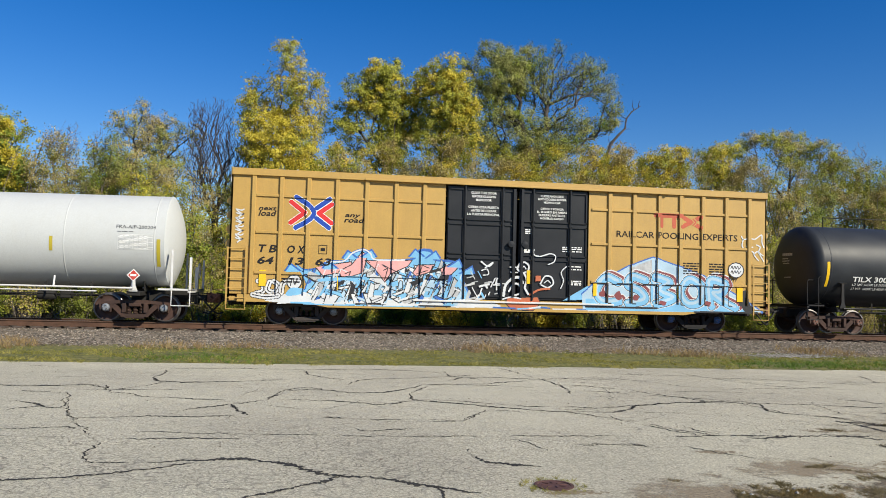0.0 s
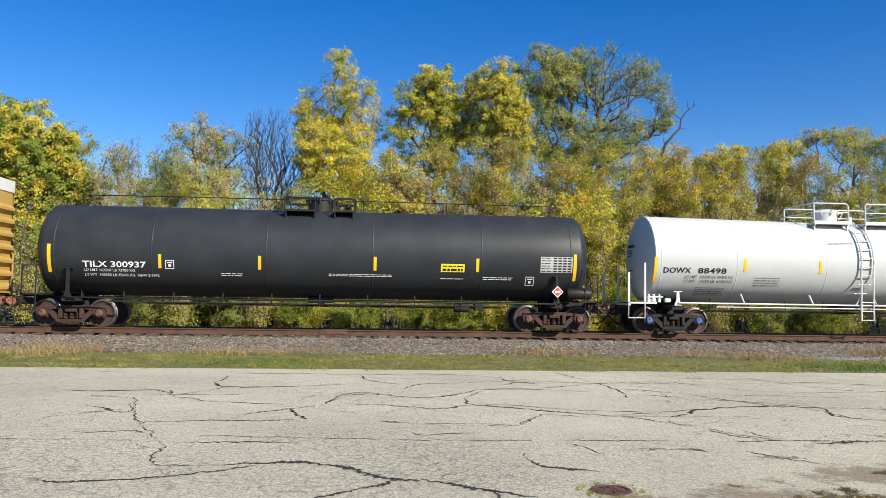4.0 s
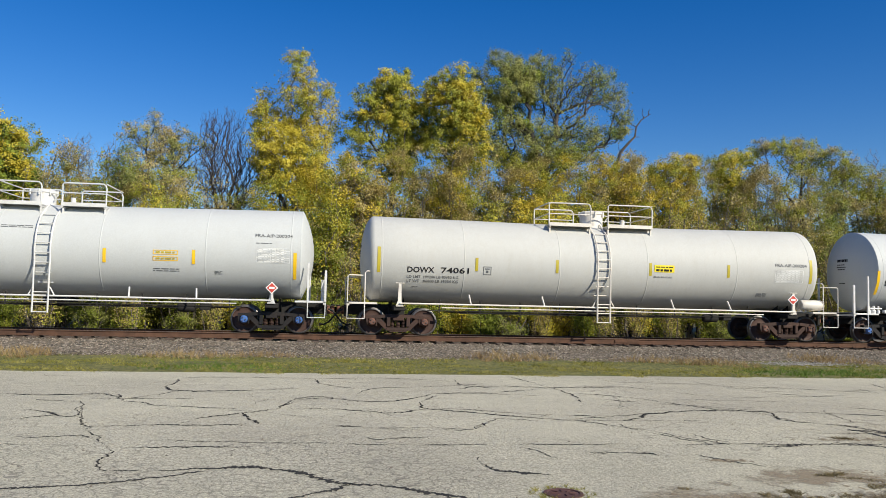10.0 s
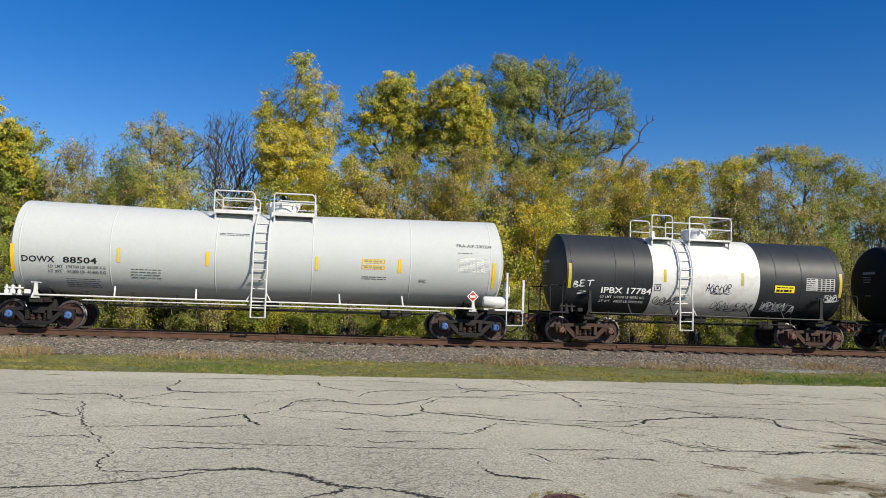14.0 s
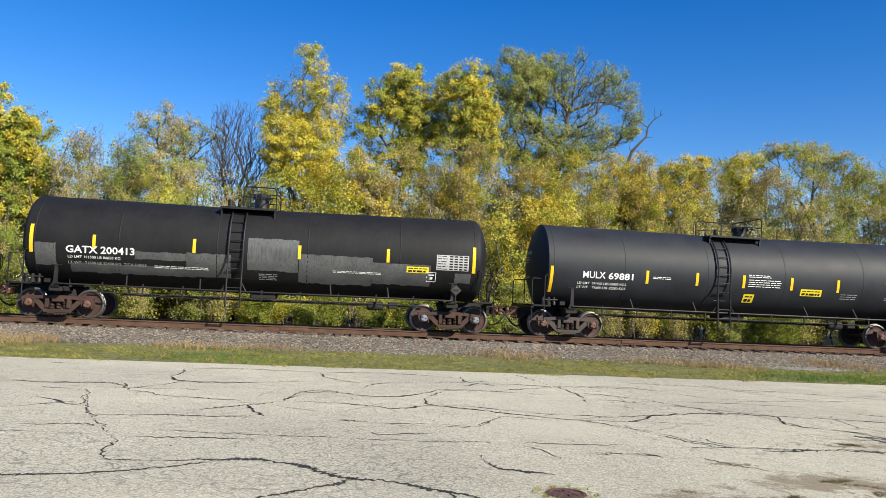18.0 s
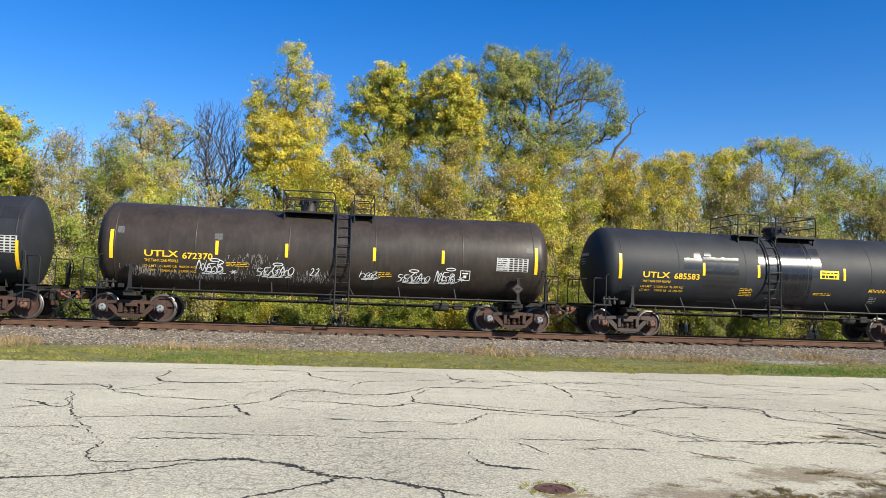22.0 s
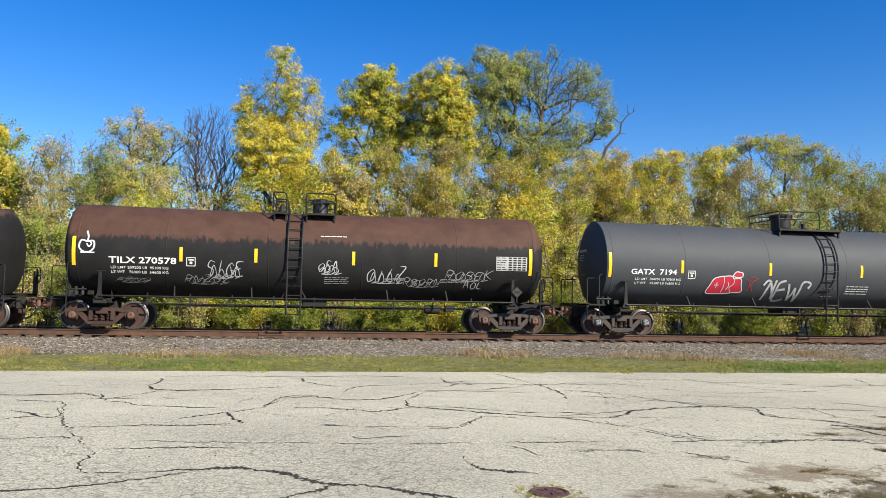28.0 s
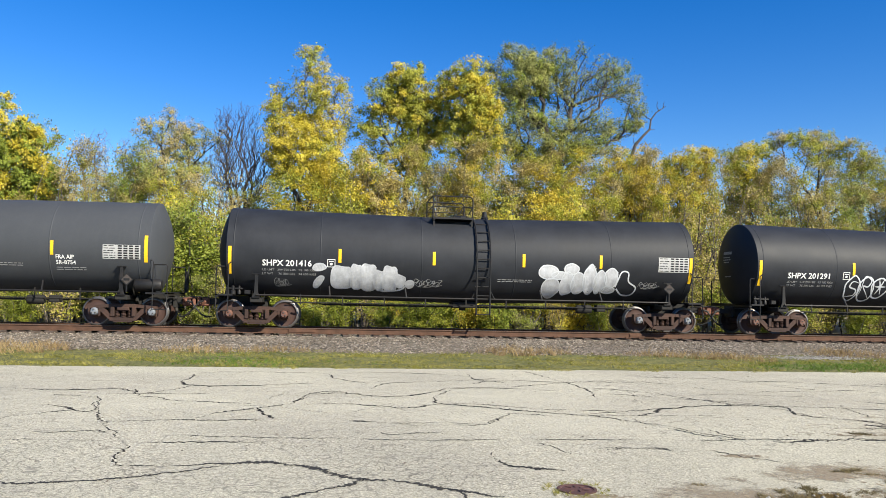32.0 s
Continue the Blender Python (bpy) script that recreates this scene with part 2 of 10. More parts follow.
def flaked_black():
    """Black paint with rust coming through along the crown."""
    m, nt, b = nodes_of("flaked_black_paint")
    tc = nt.nodes.new("ShaderNodeTexCoord")
    sp = nt.nodes.new("ShaderNodeSeparateXYZ")
    nt.links.new(tc.outputs["Object"], sp.inputs[0])
    n = noise_node(nt, 2.4, 8, 0.7, stretch=(1, 1, 1))
    ad = nt.nodes.new("ShaderNodeMath")
    ad.operation = "MULTIPLY_ADD"
    nt.links.new(n.outputs[0], ad.inputs[0])
    ad.inputs[1].default_value = 1.6
    nt.links.new(sp.outputs[2], ad.inputs[2])
    mr = nt.nodes.new("ShaderNodeMapRange")
    nt.links.new(ad.outputs[0], mr.inputs[0])
    mr.inputs[1].default_value, mr.inputs[2].default_value = 4.35, 4.5
    big = noise_node(nt, 1.5, 6)
    black = ramp(nt, big.outputs[0], [(0.3, (0.008, 0.008, 0.009)), (0.7, (0.016, 0.015, 0.015))]).outputs[0]
    nt.links.new(mix(nt, mr.outputs[0], black, (0.060, 0.034, 0.028)), b.inputs["Base Color"])
    b.inputs["Roughness"].default_value, b.inputs["Specular IOR Level"].default_value = 0.68, 0.22
    bump(nt, b, n.outputs[0], 0.2, 0.004)
    return m


RUST_TOP, FLAKED = rust_top(), flaked_black()


def leaf_mat(name, stops, gloss=0.55, clump=0.5):
    m, nt, b = nodes_of(name)
    g = nt.nodes.new("ShaderNodeNewGeometry")
    c = ramp(nt, g.outputs["Random Per Island"], stops).outputs[0]
    n = noise_node(nt, 0.35, 3)
    c = mix(nt, 0.3, c, ramp(nt, n.outputs[0], [(0.32, stops[0][1]), (0.68, stops[-1][1])]).outputs[0])
    n = noise_node(nt, 1.7, 2)
    c = mix(nt, clump, c, ramp(nt, n.outputs[0], [(0.30, stops[0][1]), (0.47, stops[-2][1]), (0.64, stops[-1][1])]).outputs[0])
    nt.links.new(c, b.inputs["Base Color"])
    b.inputs["Roughness"].default_value = gloss
    b.inputs["Specular IOR Level"].default_value = 0.22
    tr = nt.nodes.new("ShaderNodeBsdfTranslucent")
    nt.links.new(c, tr.inputs[0])
    ms = nt.nodes.new("ShaderNodeMixShader")
    ms.inputs[0].default_value = 0.3
    nt.links.new(b.outputs[0], ms.inputs[1])
    nt.links.new(tr.outputs[0], ms.inputs[2])
    nt.links.new(ms.outputs[0], nt.nodes["Material Output"].inputs[0])
    return m


LEAF_YELLOW = leaf_mat("yellow_autumn_leaves", [(0, (0.159, 0.143, 0.015)), (0.3, (0.350, 0.292, 0.023)), (0.75, (0.594, 0.482, 0.030)), (1, (0.742, 0.615, 0.117))])
LEAF_OLIVE = leaf_mat("olive_leaves", [(0, (0.065, 0.083, 0.013)), (0.4, (0.194, 0.212, 0.024)), (0.8, (0.366, 0.369, 0.035)), (1, (0.537, 0.514, 0.098))])
LEAF_GREEN = leaf_mat("green_leaves", [(0, (0.037, 0.063, 0.013)), (0.5, (0.117, 0.167, 0.023)), (0.85, (0.244, 0.299, 0.039)), (1, (0.423, 0.460, 0.075))])
LEAF_GREYGREEN = leaf_mat("grey_green_leaves", [(0, (0.084, 0.102, 0.031)), (0.5, (0.228, 0.246, 0.068)), (1, (0.456, 0.444, 0.144))])
LEAF_BROWN = leaf_mat("brown_autumn_leaves", [(0, (0.14, 0.11, 0.042)), (0.5, (0.37, 0.295, 0.10)), (1, (0.66, 0.55, 0.23))])
LEAF_GOLD = leaf_mat("gold_autumn_leaves", [(0, (0.29, 0.222, 0.020)), (0.5, (0.535, 0.412, 0.035)), (1, (0.70, 0.552, 0.08))])
GRASS = leaf_mat("short_grass", [(0, (0.045, 0.062, 0.012)), (0.5, (0.165, 0.186, 0.028)), (0.85, (0.325, 0.302, 0.050)), (1, (0.515, 0.437, 0.157))], 0.5, 0.4)
GRASS_LUSH = leaf_mat("lush_grass", [(0, (0.06, 0.12, 0.016)), (0.6, (0.12, 0.21, 0.028)), (1, (0.22, 0.29, 0.06))], 0.5, 0.15)
DRY_WEED = leaf_mat("dry_weeds", [(0, (0.17, 0.105, 0.055)), (0.5, (0.33, 0.225, 0.10)), (1, (0.48, 0.38, 0.19))], 0.5, 0.15)
LITTER = leaf_mat("dead_plant_litter", [(0, (0.05, 0.038, 0.022)), (0.5, (0.14, 0.105, 0.05)), (0.85, (0.26, 0.21, 0.10)), (1, (0.42, 0.36, 0.2))], 0.5, 0.15)
MAT_WEED = leaf_mat("matted_weeds", [(0, (0.034, 0.034, 0.015)), (0.5, (0.115, 0.094, 0.040)), (0.85, (0.215, 0.165, 0.075)), (1, (0.36, 0.29, 0.15))], 0.6, 0.2)
RUST_WEED = leaf_mat("rusty_dead_weeds", [(0, (0.07, 0.035, 0.018)), (0.5, (0.21, 0.112, 0.045)), (0.85, (0.36, 0.24, 0.07)), (1, (0.45, 0.34, 0.13))], 0.6, 0.2)
BARK = paint("grey_bark", (0.11, 0.095, 0.08), 0.9, 0, 0.3, (0.05, 0.045, 0.04), 0.6, False, 2)
BARK_DARK = paint("dark_bark", (0.060, 0.052, 0.050), 0.9, 0, 0.3)
TWIG = paint("bare_twigs", (0.14, 0.12, 0.105), 0.9, 0, 0.3)


def ballast_mat():
    m, nt, b = nodes_of("crushed_stone")
    v = nt.nodes.new("ShaderNodeTexVoronoi")
    v.inputs["Scale"].default_value = 17
    tc = nt.nodes.new("ShaderNodeTexCoord")
    nt.links.new(tc.outputs["Object"], v.inputs["Vector"])
    sep = nt.nodes.new("ShaderNodeSeparateColor")
    nt.links.new(v.outputs["Color"], sep.inputs[0])
    c = ramp(nt, sep.outputs[0], [(0, (0.032, 0.026, 0.021)), (0.45, (0.124, 0.106, 0.081)), (0.8, (0.239, 0.207, 0.166)), (1, (0.423, 0.377, 0.313))]).outputs[0]
    n = noise_node(nt, 0.6, 4)
    c = mix(nt, ramp(nt, n.outputs[0], [(0.4, (0, 0, 0)), (0.7, (0.4,) * 3)]).outputs[0], c, (0.110, 0.081, 0.062))
    nt.links.new(c, b.inputs["Base Color"])
    b.inputs["Roughness"].default_value = 0.9
    bump(nt, b, v.outputs["Distance"], 1.0, 0.05)
    return m


def soil_mat():
    m, nt, b = nodes_of("verge_soil")
    n, n2 = noise_node(nt, 0.5, 6), noise_node(nt, 9, 5)
    c = ramp(nt, n.outputs[0], [(0.3, (0.045, 0.058, 0.012)), (0.5, (0.09, 0.098, 0.02)), (0.7, (0.15, 0.13, 0.045))]).outputs[0]
    c = mix(nt, 0.6, c, ramp(nt, n2.outputs[0], [(0.35, (0.02, 0.024, 0.007)), (0.65, (0.24, 0.225, 0.07))]).outputs[0])
    nt.links.new(c, b.inputs["Base Color"])
    b.inputs["Roughness"].default_value = 0.95
    bump(nt, b, n2.outputs[0], 0.8, 0.05)
    return m


def asphalt_mat():
    """Bleached old asphalt: pale binder and stone, fine alligator cracking in worn areas, stains."""
    m, nt, b = nodes_of("bleached_asphalt")
    big, mid, fine = noise_node(nt, 0.16, 5), noise_node(nt, 1.3, 6, 0.65), noise_node(nt, 34, 4, 0.75)
    c = ramp(nt, mid.outputs[0], [(0.25, (0.475, 0.435, 0.327)), (0.75, (0.67, 0.62, 0.474))]).outputs[0]
    c = mix(nt, 0.5, c, ramp(nt, fine.outputs[0], [(0.34, (0.04, 0.038, 0.03)), (0.5, (0.46, 0.44, 0.340)), (0.64, (0.86, 0.83, 0.672))]).outputs[0])
    worn = ramp(nt, big.outputs[0], [(0.42, (0, 0, 0)), (0.6, (1, 1, 1))]).outputs[0]
    c = mix(nt, mix(nt, worn, (0.0, 0.0, 0.0), (0.28, 0.28, 0.28)), c, (0.20, 0.175, 0.15))
    tc = nt.nodes.new("ShaderNodeTexCoord")
    warp = nt.nodes.new("ShaderNodeVectorMath")
    warp.operation = "MULTIPLY_ADD"
    nt.links.new(mid.outputs["Color"], warp.inputs[0])
    warp.inputs[1].default_value = (0.5, 0.5, 0)
    nt.links.new(tc.outputs["Object"], warp.inputs[2])
    across = nt.nodes.new("ShaderNodeSeparateXYZ")
    nt.links.new(warp.outputs[0], across.inputs[0])
    span = nt.nodes.new("ShaderNodeMapRange")
    span.inputs[1].default_value, span.inputs[2].default_value = 6.0, 16.0
    nt.links.new(across.outputs[1], span.inputs[0])
    lane = ramp(nt, span.outputs[0], [(0.12, (0.25,) * 3), (0.24, (1, 1, 1)), (0.42, (1, 1, 1)), (0.60, (0.15,) * 3)]).outputs[0]
    for sc, w, k in ((3.2, 0.03, 0.5), (7.5, 0.075, 0.9)):
        v = nt.nodes.new("ShaderNodeTexVoronoi")
        v.feature = "DISTANCE_TO_EDGE"
        v.inputs["Scale"].default_value = sc
        nt.links.new(warp.outputs[0], v.inputs["Vector"])
        line = ramp(nt, v.outputs["Distance"], [(0.0, (k, k, k)), (w, (0, 0, 0))]).outputs[0]
        area = ramp(nt, noise_node(nt, 0.22 if sc < 5 else 0.33, 3).outputs[0], [(0.42, (0.15,) * 3), (0.58, (1, 1, 1))]).outputs[0]
        if sc > 5:
            side = nt.nodes.new("ShaderNodeMapRange")
            side.inputs[1].default_value, side.inputs[2].default_value, side.inputs[3].default_value, side.inputs[4].default_value = 1.5, 5.0, 1.0, 0.15
            nt.links.new(across.outputs[0], side.inputs[0])
            lane = mix(nt, 1.0, lane, side.outputs[0], "MULTIPLY")
            # a worn wheel track along the lot is broken up more finely
            area = mix(nt, 1.0, mix(nt, 0.5, area, (0.7, 0.7, 0.7)), lane, "MULTIPLY")
        f = mix(nt, 1.0, line, area, "MULTIPLY")
        c = mix(nt, f, c, (0.085, 0.075, 0.065))
    # stone chips laid bare
    chips = nt.nodes.new("ShaderNodeTexVoronoi")
    chips.inputs["Scale"].default_value = 55
    nt.links.new(tc.outputs["Object"], chips.inputs["Vector"])
    tone = nt.nodes.new("ShaderNodeSeparateColor")
    nt.links.new(chips.outputs["Color"], tone.inputs[0])
    c = mix(nt, 0.32, c, ramp(nt, tone.outputs[0], [(0.0, (0.12, 0.12, 0.12)), (0.25, (0.45, 0.45, 0.45)), (0.75, (0.55, 0.55, 0.55)), (1.0, (0.9, 0.9, 0.9))]).outputs[0], "OVERLAY")
    nt.links.new(c, b.inputs["Base Color"])
    b.inputs["Roughness"].default_value = 0.9
    bump(nt, b, fine.outputs[0], 0.9, 0.03)
    return m


BALLAST, SOIL, ASPHALT = ballast_mat(), soil_mat(), asphalt_mat()
STONE = leaf_mat("loose_stones", [(0, (0.028, 0.023, 0.018)), (0.4, (0.142, 0.110, 0.083)), (0.75, (0.285, 0.232, 0.180)), (1, (0.60, 0.52, 0.43))], 0.9, 0.1)
PALE_STONE = leaf_mat("pale_stones", [(0, (0.188, 0.180, 0.165)), (0.5, (0.315, 0.300, 0.277)), (1, (0.495, 0.480, 0.450))], 0.9, 0.1)
CRACK = paint("dark_crack_filler", (0.022, 0.020, 0.018), 0.9, 0, 0.5, (0.07, 0.062, 0.042), 0.6, False, 9)
DIRT = paint("brown_dirt", (0.23, 0.185, 0.12), 0.95, 0, 0.4, (0.36, 0.32, 0.24), 0.7, False, 5)


def silt_mat(name, dark, light, cover):
    """A thin film of silt or soil that breaks up towards its edge."""
    m, nt, b = nodes_of(name)
    tc = nt.nodes.new("ShaderNodeTexCoord")
    mp = nt.nodes.new("ShaderNodeMapping")
    mp.inputs["Location"].default_value, mp.inputs["Scale"].default_value = (-1, -1, 0), (2, 2, 0)
    nt.links.new(tc.outputs["Generated"], mp.inputs[0])
    ln = nt.nodes.new("ShaderNodeVectorMath")
    ln.operation = "LENGTH"
    nt.links.new(mp.outputs[0], ln.inputs[0])
    n = noise_node(nt, 2.4, 8, 0.7)
    sm = nt.nodes.new("ShaderNodeMath")
    sm.operation = "MULTIPLY_ADD"
    sm.inputs[1].default_value = -0.45
    nt.links.new(ln.outputs["Value"], sm.inputs[0])
    nt.links.new(n.outputs[0], sm.inputs[2])
    k = ramp(nt, sm.outputs[0], [(0.22, (0, 0, 0)), (0.40, (cover,) * 3)])
    nt.links.new(ramp(nt, noise_node(nt, 30, 4).outputs[0], [(0.3, dark), (0.7, light)]).outputs[0], b.inputs["Base Color"])
    b.inputs["Roughness"].default_value = 0.95
    nt.links.new(k.outputs[0], b.inputs["Alpha"])
    return m


SILT = silt_mat("thin_silt", (0.17, 0.125, 0.08), (0.38, 0.31, 0.215), 0.62)
FAINT_SILT = silt_mat("faint_silt", (0.17, 0.13, 0.085), (0.36, 0.29, 0.205), 0.3)
SOIL_FILM = silt_mat("washed_soil", (0.06, 0.047, 0.033), (0.20, 0.158, 0.108), 0.95)
WOODS = paint("woodland_floor", (0.11, 0.09, 0.05), 0.95, 0, 0.4, (0.16, 0.13, 0.05), 0.6, False, 2)

# ---- mesh building ----


class Geo:
    """Collects faces of one mesh; each face keeps the index of its material."""

    def __init__(self):
        self.v, self.f, self.m = [], [], []

    def add(self, verts, faces, mi=0):
        n = len(self.v)
        self.v += [tuple(p) for p in verts]
        self.f += [tuple(i + n for i in f) for f in faces]
        self.m += [mi] * len(faces)
        return self

    def box(self, x0, x1, y0, y1, z0, z1, mi=0, b=0.0):
        if b <= 0:
            p = [(x, y, z) for x in (x0, x1) for y in (y0, y1) for z in (z0, z1)]
            return self.add(p, [(0, 1, 3, 2), (4, 6, 7, 5), (0, 4, 5, 1), (2, 3, 7, 6), (0, 2, 6, 4), (1, 5, 7, 3)], mi)
        p, idx = [], {}
        for a, x in enumerate((x0, x1)):
            for c, y in enumerate((y0, y1)):
                for d, z in enumerate((z0, z1)):
                    ix, iy, iz = x + (b if a == 0 else -b), y + (b if c == 0 else -b), z + (b if d == 0 else -b)
                    idx[a, c, d] = len(p)
                    p += [(x, iy, iz), (ix, y, iz), (ix, iy, z)]
        q = lambda a, c, d, k: idx[a, c, d] + k
        f = []
        for a in (0, 1):
            f.append((q(a, 0, 0, 0), q(a, 1, 0, 0), q(a, 1, 1, 0), q(a, 0, 1, 0))[:: 1 if a else -1])
            f.append((q(0, a, 0, 1), q(1, a, 0, 1), q(1, a, 1, 1), q(0, a, 1, 1))[:: -1 if a else 1])
            f.append((q(0, 0, a, 2), q(1, 0, a, 2), q(1, 1, a, 2), q(0, 1, a, 2))[:: 1 if a else -1])
        for c in (0, 1):
            for d in (0, 1):
                s = 1 if c == d else -1
                f.append((q(0, c, d, 1), q(1, c, d, 1), q(1, c, d, 2), q(0, c, d, 2))[::s])
                f.append((q(c, 0, d, 2), q(c, 1, d, 2), q(c, 1, d, 0), q(c, 0, d, 0))[::s])
                f.append((q(c, d, 0, 0), q(c, d, 1, 0), q(c, d, 1, 1), q(c, d, 0, 1))[::s])
        for a in (0, 1):
            for c in (0, 1):
                for d in (0, 1):
                    s = 1 if (a + c + d) % 2 else -1
                    f.append((q(a, c, d, 0), q(a, c, d, 1), q(a, c, d, 2))[::s])
        return self.add(p, f, mi)

    def tube(self, path, r, n=8, mi=0, caps=True):
        """A round bar along a path; r is one radius or one for each point."""
        path = [Vector(p) for p in path]
        rs = r if isinstance(r, (list, tuple)) else [r] * len(path)
        rings, side = [], None
        for i, p in enumerate(path):
            d = (path[min(i + 1, len(path) - 1)] - path[max(i - 1, 0)]).normalized()
            if side is None:
                side = d.cross((0, 0, 1) if abs(d.z) < 0.9 else (1, 0, 0)).normalized()
            side = (side - d * side.dot(d)).normalized()
            up = d.cross(side)
            rings.append([p + (side * math.cos(a) + up * math.sin(a)) * rs[i] for a in (2 * math.pi * k / n for k in range(n))])
        v = [q for ring in rings for q in ring]
        f = [(i * n + k, i * n + (k + 1) % n, (i + 1) * n + (k + 1) % n, (i + 1) * n + k) for i in range(len(path) - 1) for k in range(n)]
        if caps:
            f += [tuple(range(n))[::-1], tuple(range((len(path) - 1) * n, len(path) * n))]
        return self.add(v, f, mi)

    def lathe(self, prof, axis="y", centre=(0, 0, 0), n=32, mi=0, close=True):
        """Turns a profile of (along, radius) round an axis through centre."""
        v, f = [], []
        for a, r in prof:
            for k in range(n):
                c, s = r * math.cos(2 * math.pi * k / n), r * math.sin(2 * math.pi * k / n)
                q = {"x": (a, c, s), "y": (s, a, c), "z": (c, s, a)}[axis]
                v.append(tuple(q[i] + centre[i] for i in range(3)))
        for i in range(len(prof) - 1):
            f += [(i * n + k, i * n + (k + 1) % n, (i + 1) * n + (k + 1) % n, (i + 1) * n + k) for k in range(n)]
        if close:
            f += [tuple(range(n))[::-1], tuple(range((len(prof) - 1) * n, len(prof) * n))]
        return self.add(v, f, mi)

    def prism(self, poly, y0, y1, mi=0):
        """A flat outline in x and z, thick from y0 to y1 (counter-clockwise as seen from -y)."""
        n = len(poly)
        v = [(x, y0, z) for x, z in poly] + [(x, y1, z) for x, z in poly]
        f = [tuple(range(n)), tuple(range(n, 2 * n))[::-1]] + [(i, i + n, (i + 1) % n + n, (i + 1) % n) for i in range(n)]
        return self.add(v, f, mi)

    def bar(self, a, b, w, y0, y1, mi=0):
        """A straight bar in the plane of x and z, of width w."""
        (x0, z0), (x1, z1) = a, b
        d = math.hypot(x1 - x0, z1 - z0)
        nx, nz = -(z1 - z0) / d * w / 2, (x1 - x0) / d * w / 2
        return self.prism([(x0 - nx, z0 - nz), (x1 - nx, z1 - nz), (x1 + nx, z1 + nz), (x0 + nx, z0 + nz)], y0, y1, mi)

    def mesh(self, name, mats, smooth=True, angle=38):
        me = bpy.data.meshes.new(name)
        me.from_pydata(self.v, [], self.f)
        for m in mats if isinstance(mats, (list, tuple)) else [mats]:
            me.materials.append(m)
        if len(me.materials) > 1:
            me.polygons.foreach_set("material_index", self.m)
        if smooth:
            me.polygons.foreach_set("use_smooth", [True] * len(me.polygons))
            me.set_sharp_from_angle(angle=radians(angle))
        me.update()
        return me


def part(name, geo, mats, parent, label="", smooth=True):
    """Links a Geo, or a mesh, as one object under a thing or a part."""
    ob = new(name, geo.mesh(name, mats, smooth) if isinstance(geo, Geo) else geo)
    ob.parent = parent
    return tagged(ob, label)


def thing(name, m, label, category, group="", kind="", data=None):
    ob = new(name, data)
    ob.matrix_basis = m
    return tagged(ob, label, category, group, kind)


def under(ob, parent, m=None):
    """A copy of a part with its sub-parts, sharing meshes, under another thing."""
    made = {}
    for o in (ob, *ob.children_recursive):
        made[o] = o.copy()
        scene.collection.objects.link(made[o])
        if o is not ob:
            made[o].parent = made[o.parent]
    made[ob].parent = parent
    if m is not None:
        made[ob].matrix_basis = m
    return made[ob]


def arc(cx, cz, r, a0, a1, n=6):
    return [(cx + r * math.cos(radians(a0 + (a1 - a0) * i / n)), cz + r * math.sin(radians(a0 + (a1 - a0) * i / n))) for i in range(n + 1)]


def spline(pts, n=6, closed=False):
    """A smooth run through points in the plane."""
    p = [Vector((*q, 0)).to_2d() for q in pts]
    out, k = [], len(p)
    for i in range(k if closed else k - 1):
        a, b, c, d = (p[(i - 1) % k] if closed or i else p[0]), p[i], p[(i + 1) % k], (p[(i + 2) % k] if closed or i + 2 < k else p[-1])
        for j in range(n):
            t = j / n
            out.append(0.5 * (2 * b + (c - a) * t + (2 * a - 5 * b + 4 * c - d) * t * t + (3 * b - a - 3 * c + d) * t**3))
    if not closed:
        out.append(p[-1])
    return out


FONT_CACHE = {}


def letters(text, height, bold=0.0, italic=0.0):
    """Points and faces of a line of text, capital height as given, from x = 0."""
    key = (text, bold, italic)
    if key not in FONT_CACHE:
        cu = bpy.data.curves.new("line", "FONT")
        cu.body, cu.size, cu.resolution_u, cu.offset, cu.shear = text, 1.0, 2, bold, italic
        ob = bpy.data.objects.new("line", cu)
        me = ob.to_mesh()
        v, f = [tuple(p.co)[:2] for p in me.vertices], [tuple(q.vertices) for q in me.polygons]
        ob.to_mesh_clear()
        bpy.data.objects.remove(ob)
        bpy.data.curves.remove(cu)
        FONT_CACHE[key] = (v, f)
    v, f = FONT_CACHE[key]
    x0, x1 = min(p[0] for p in v), max(p[0] for p in v)
    k = height / 0.73
    return [((x - x0) * k, y * k) for x, y in v], f, (x1 - x0) * k


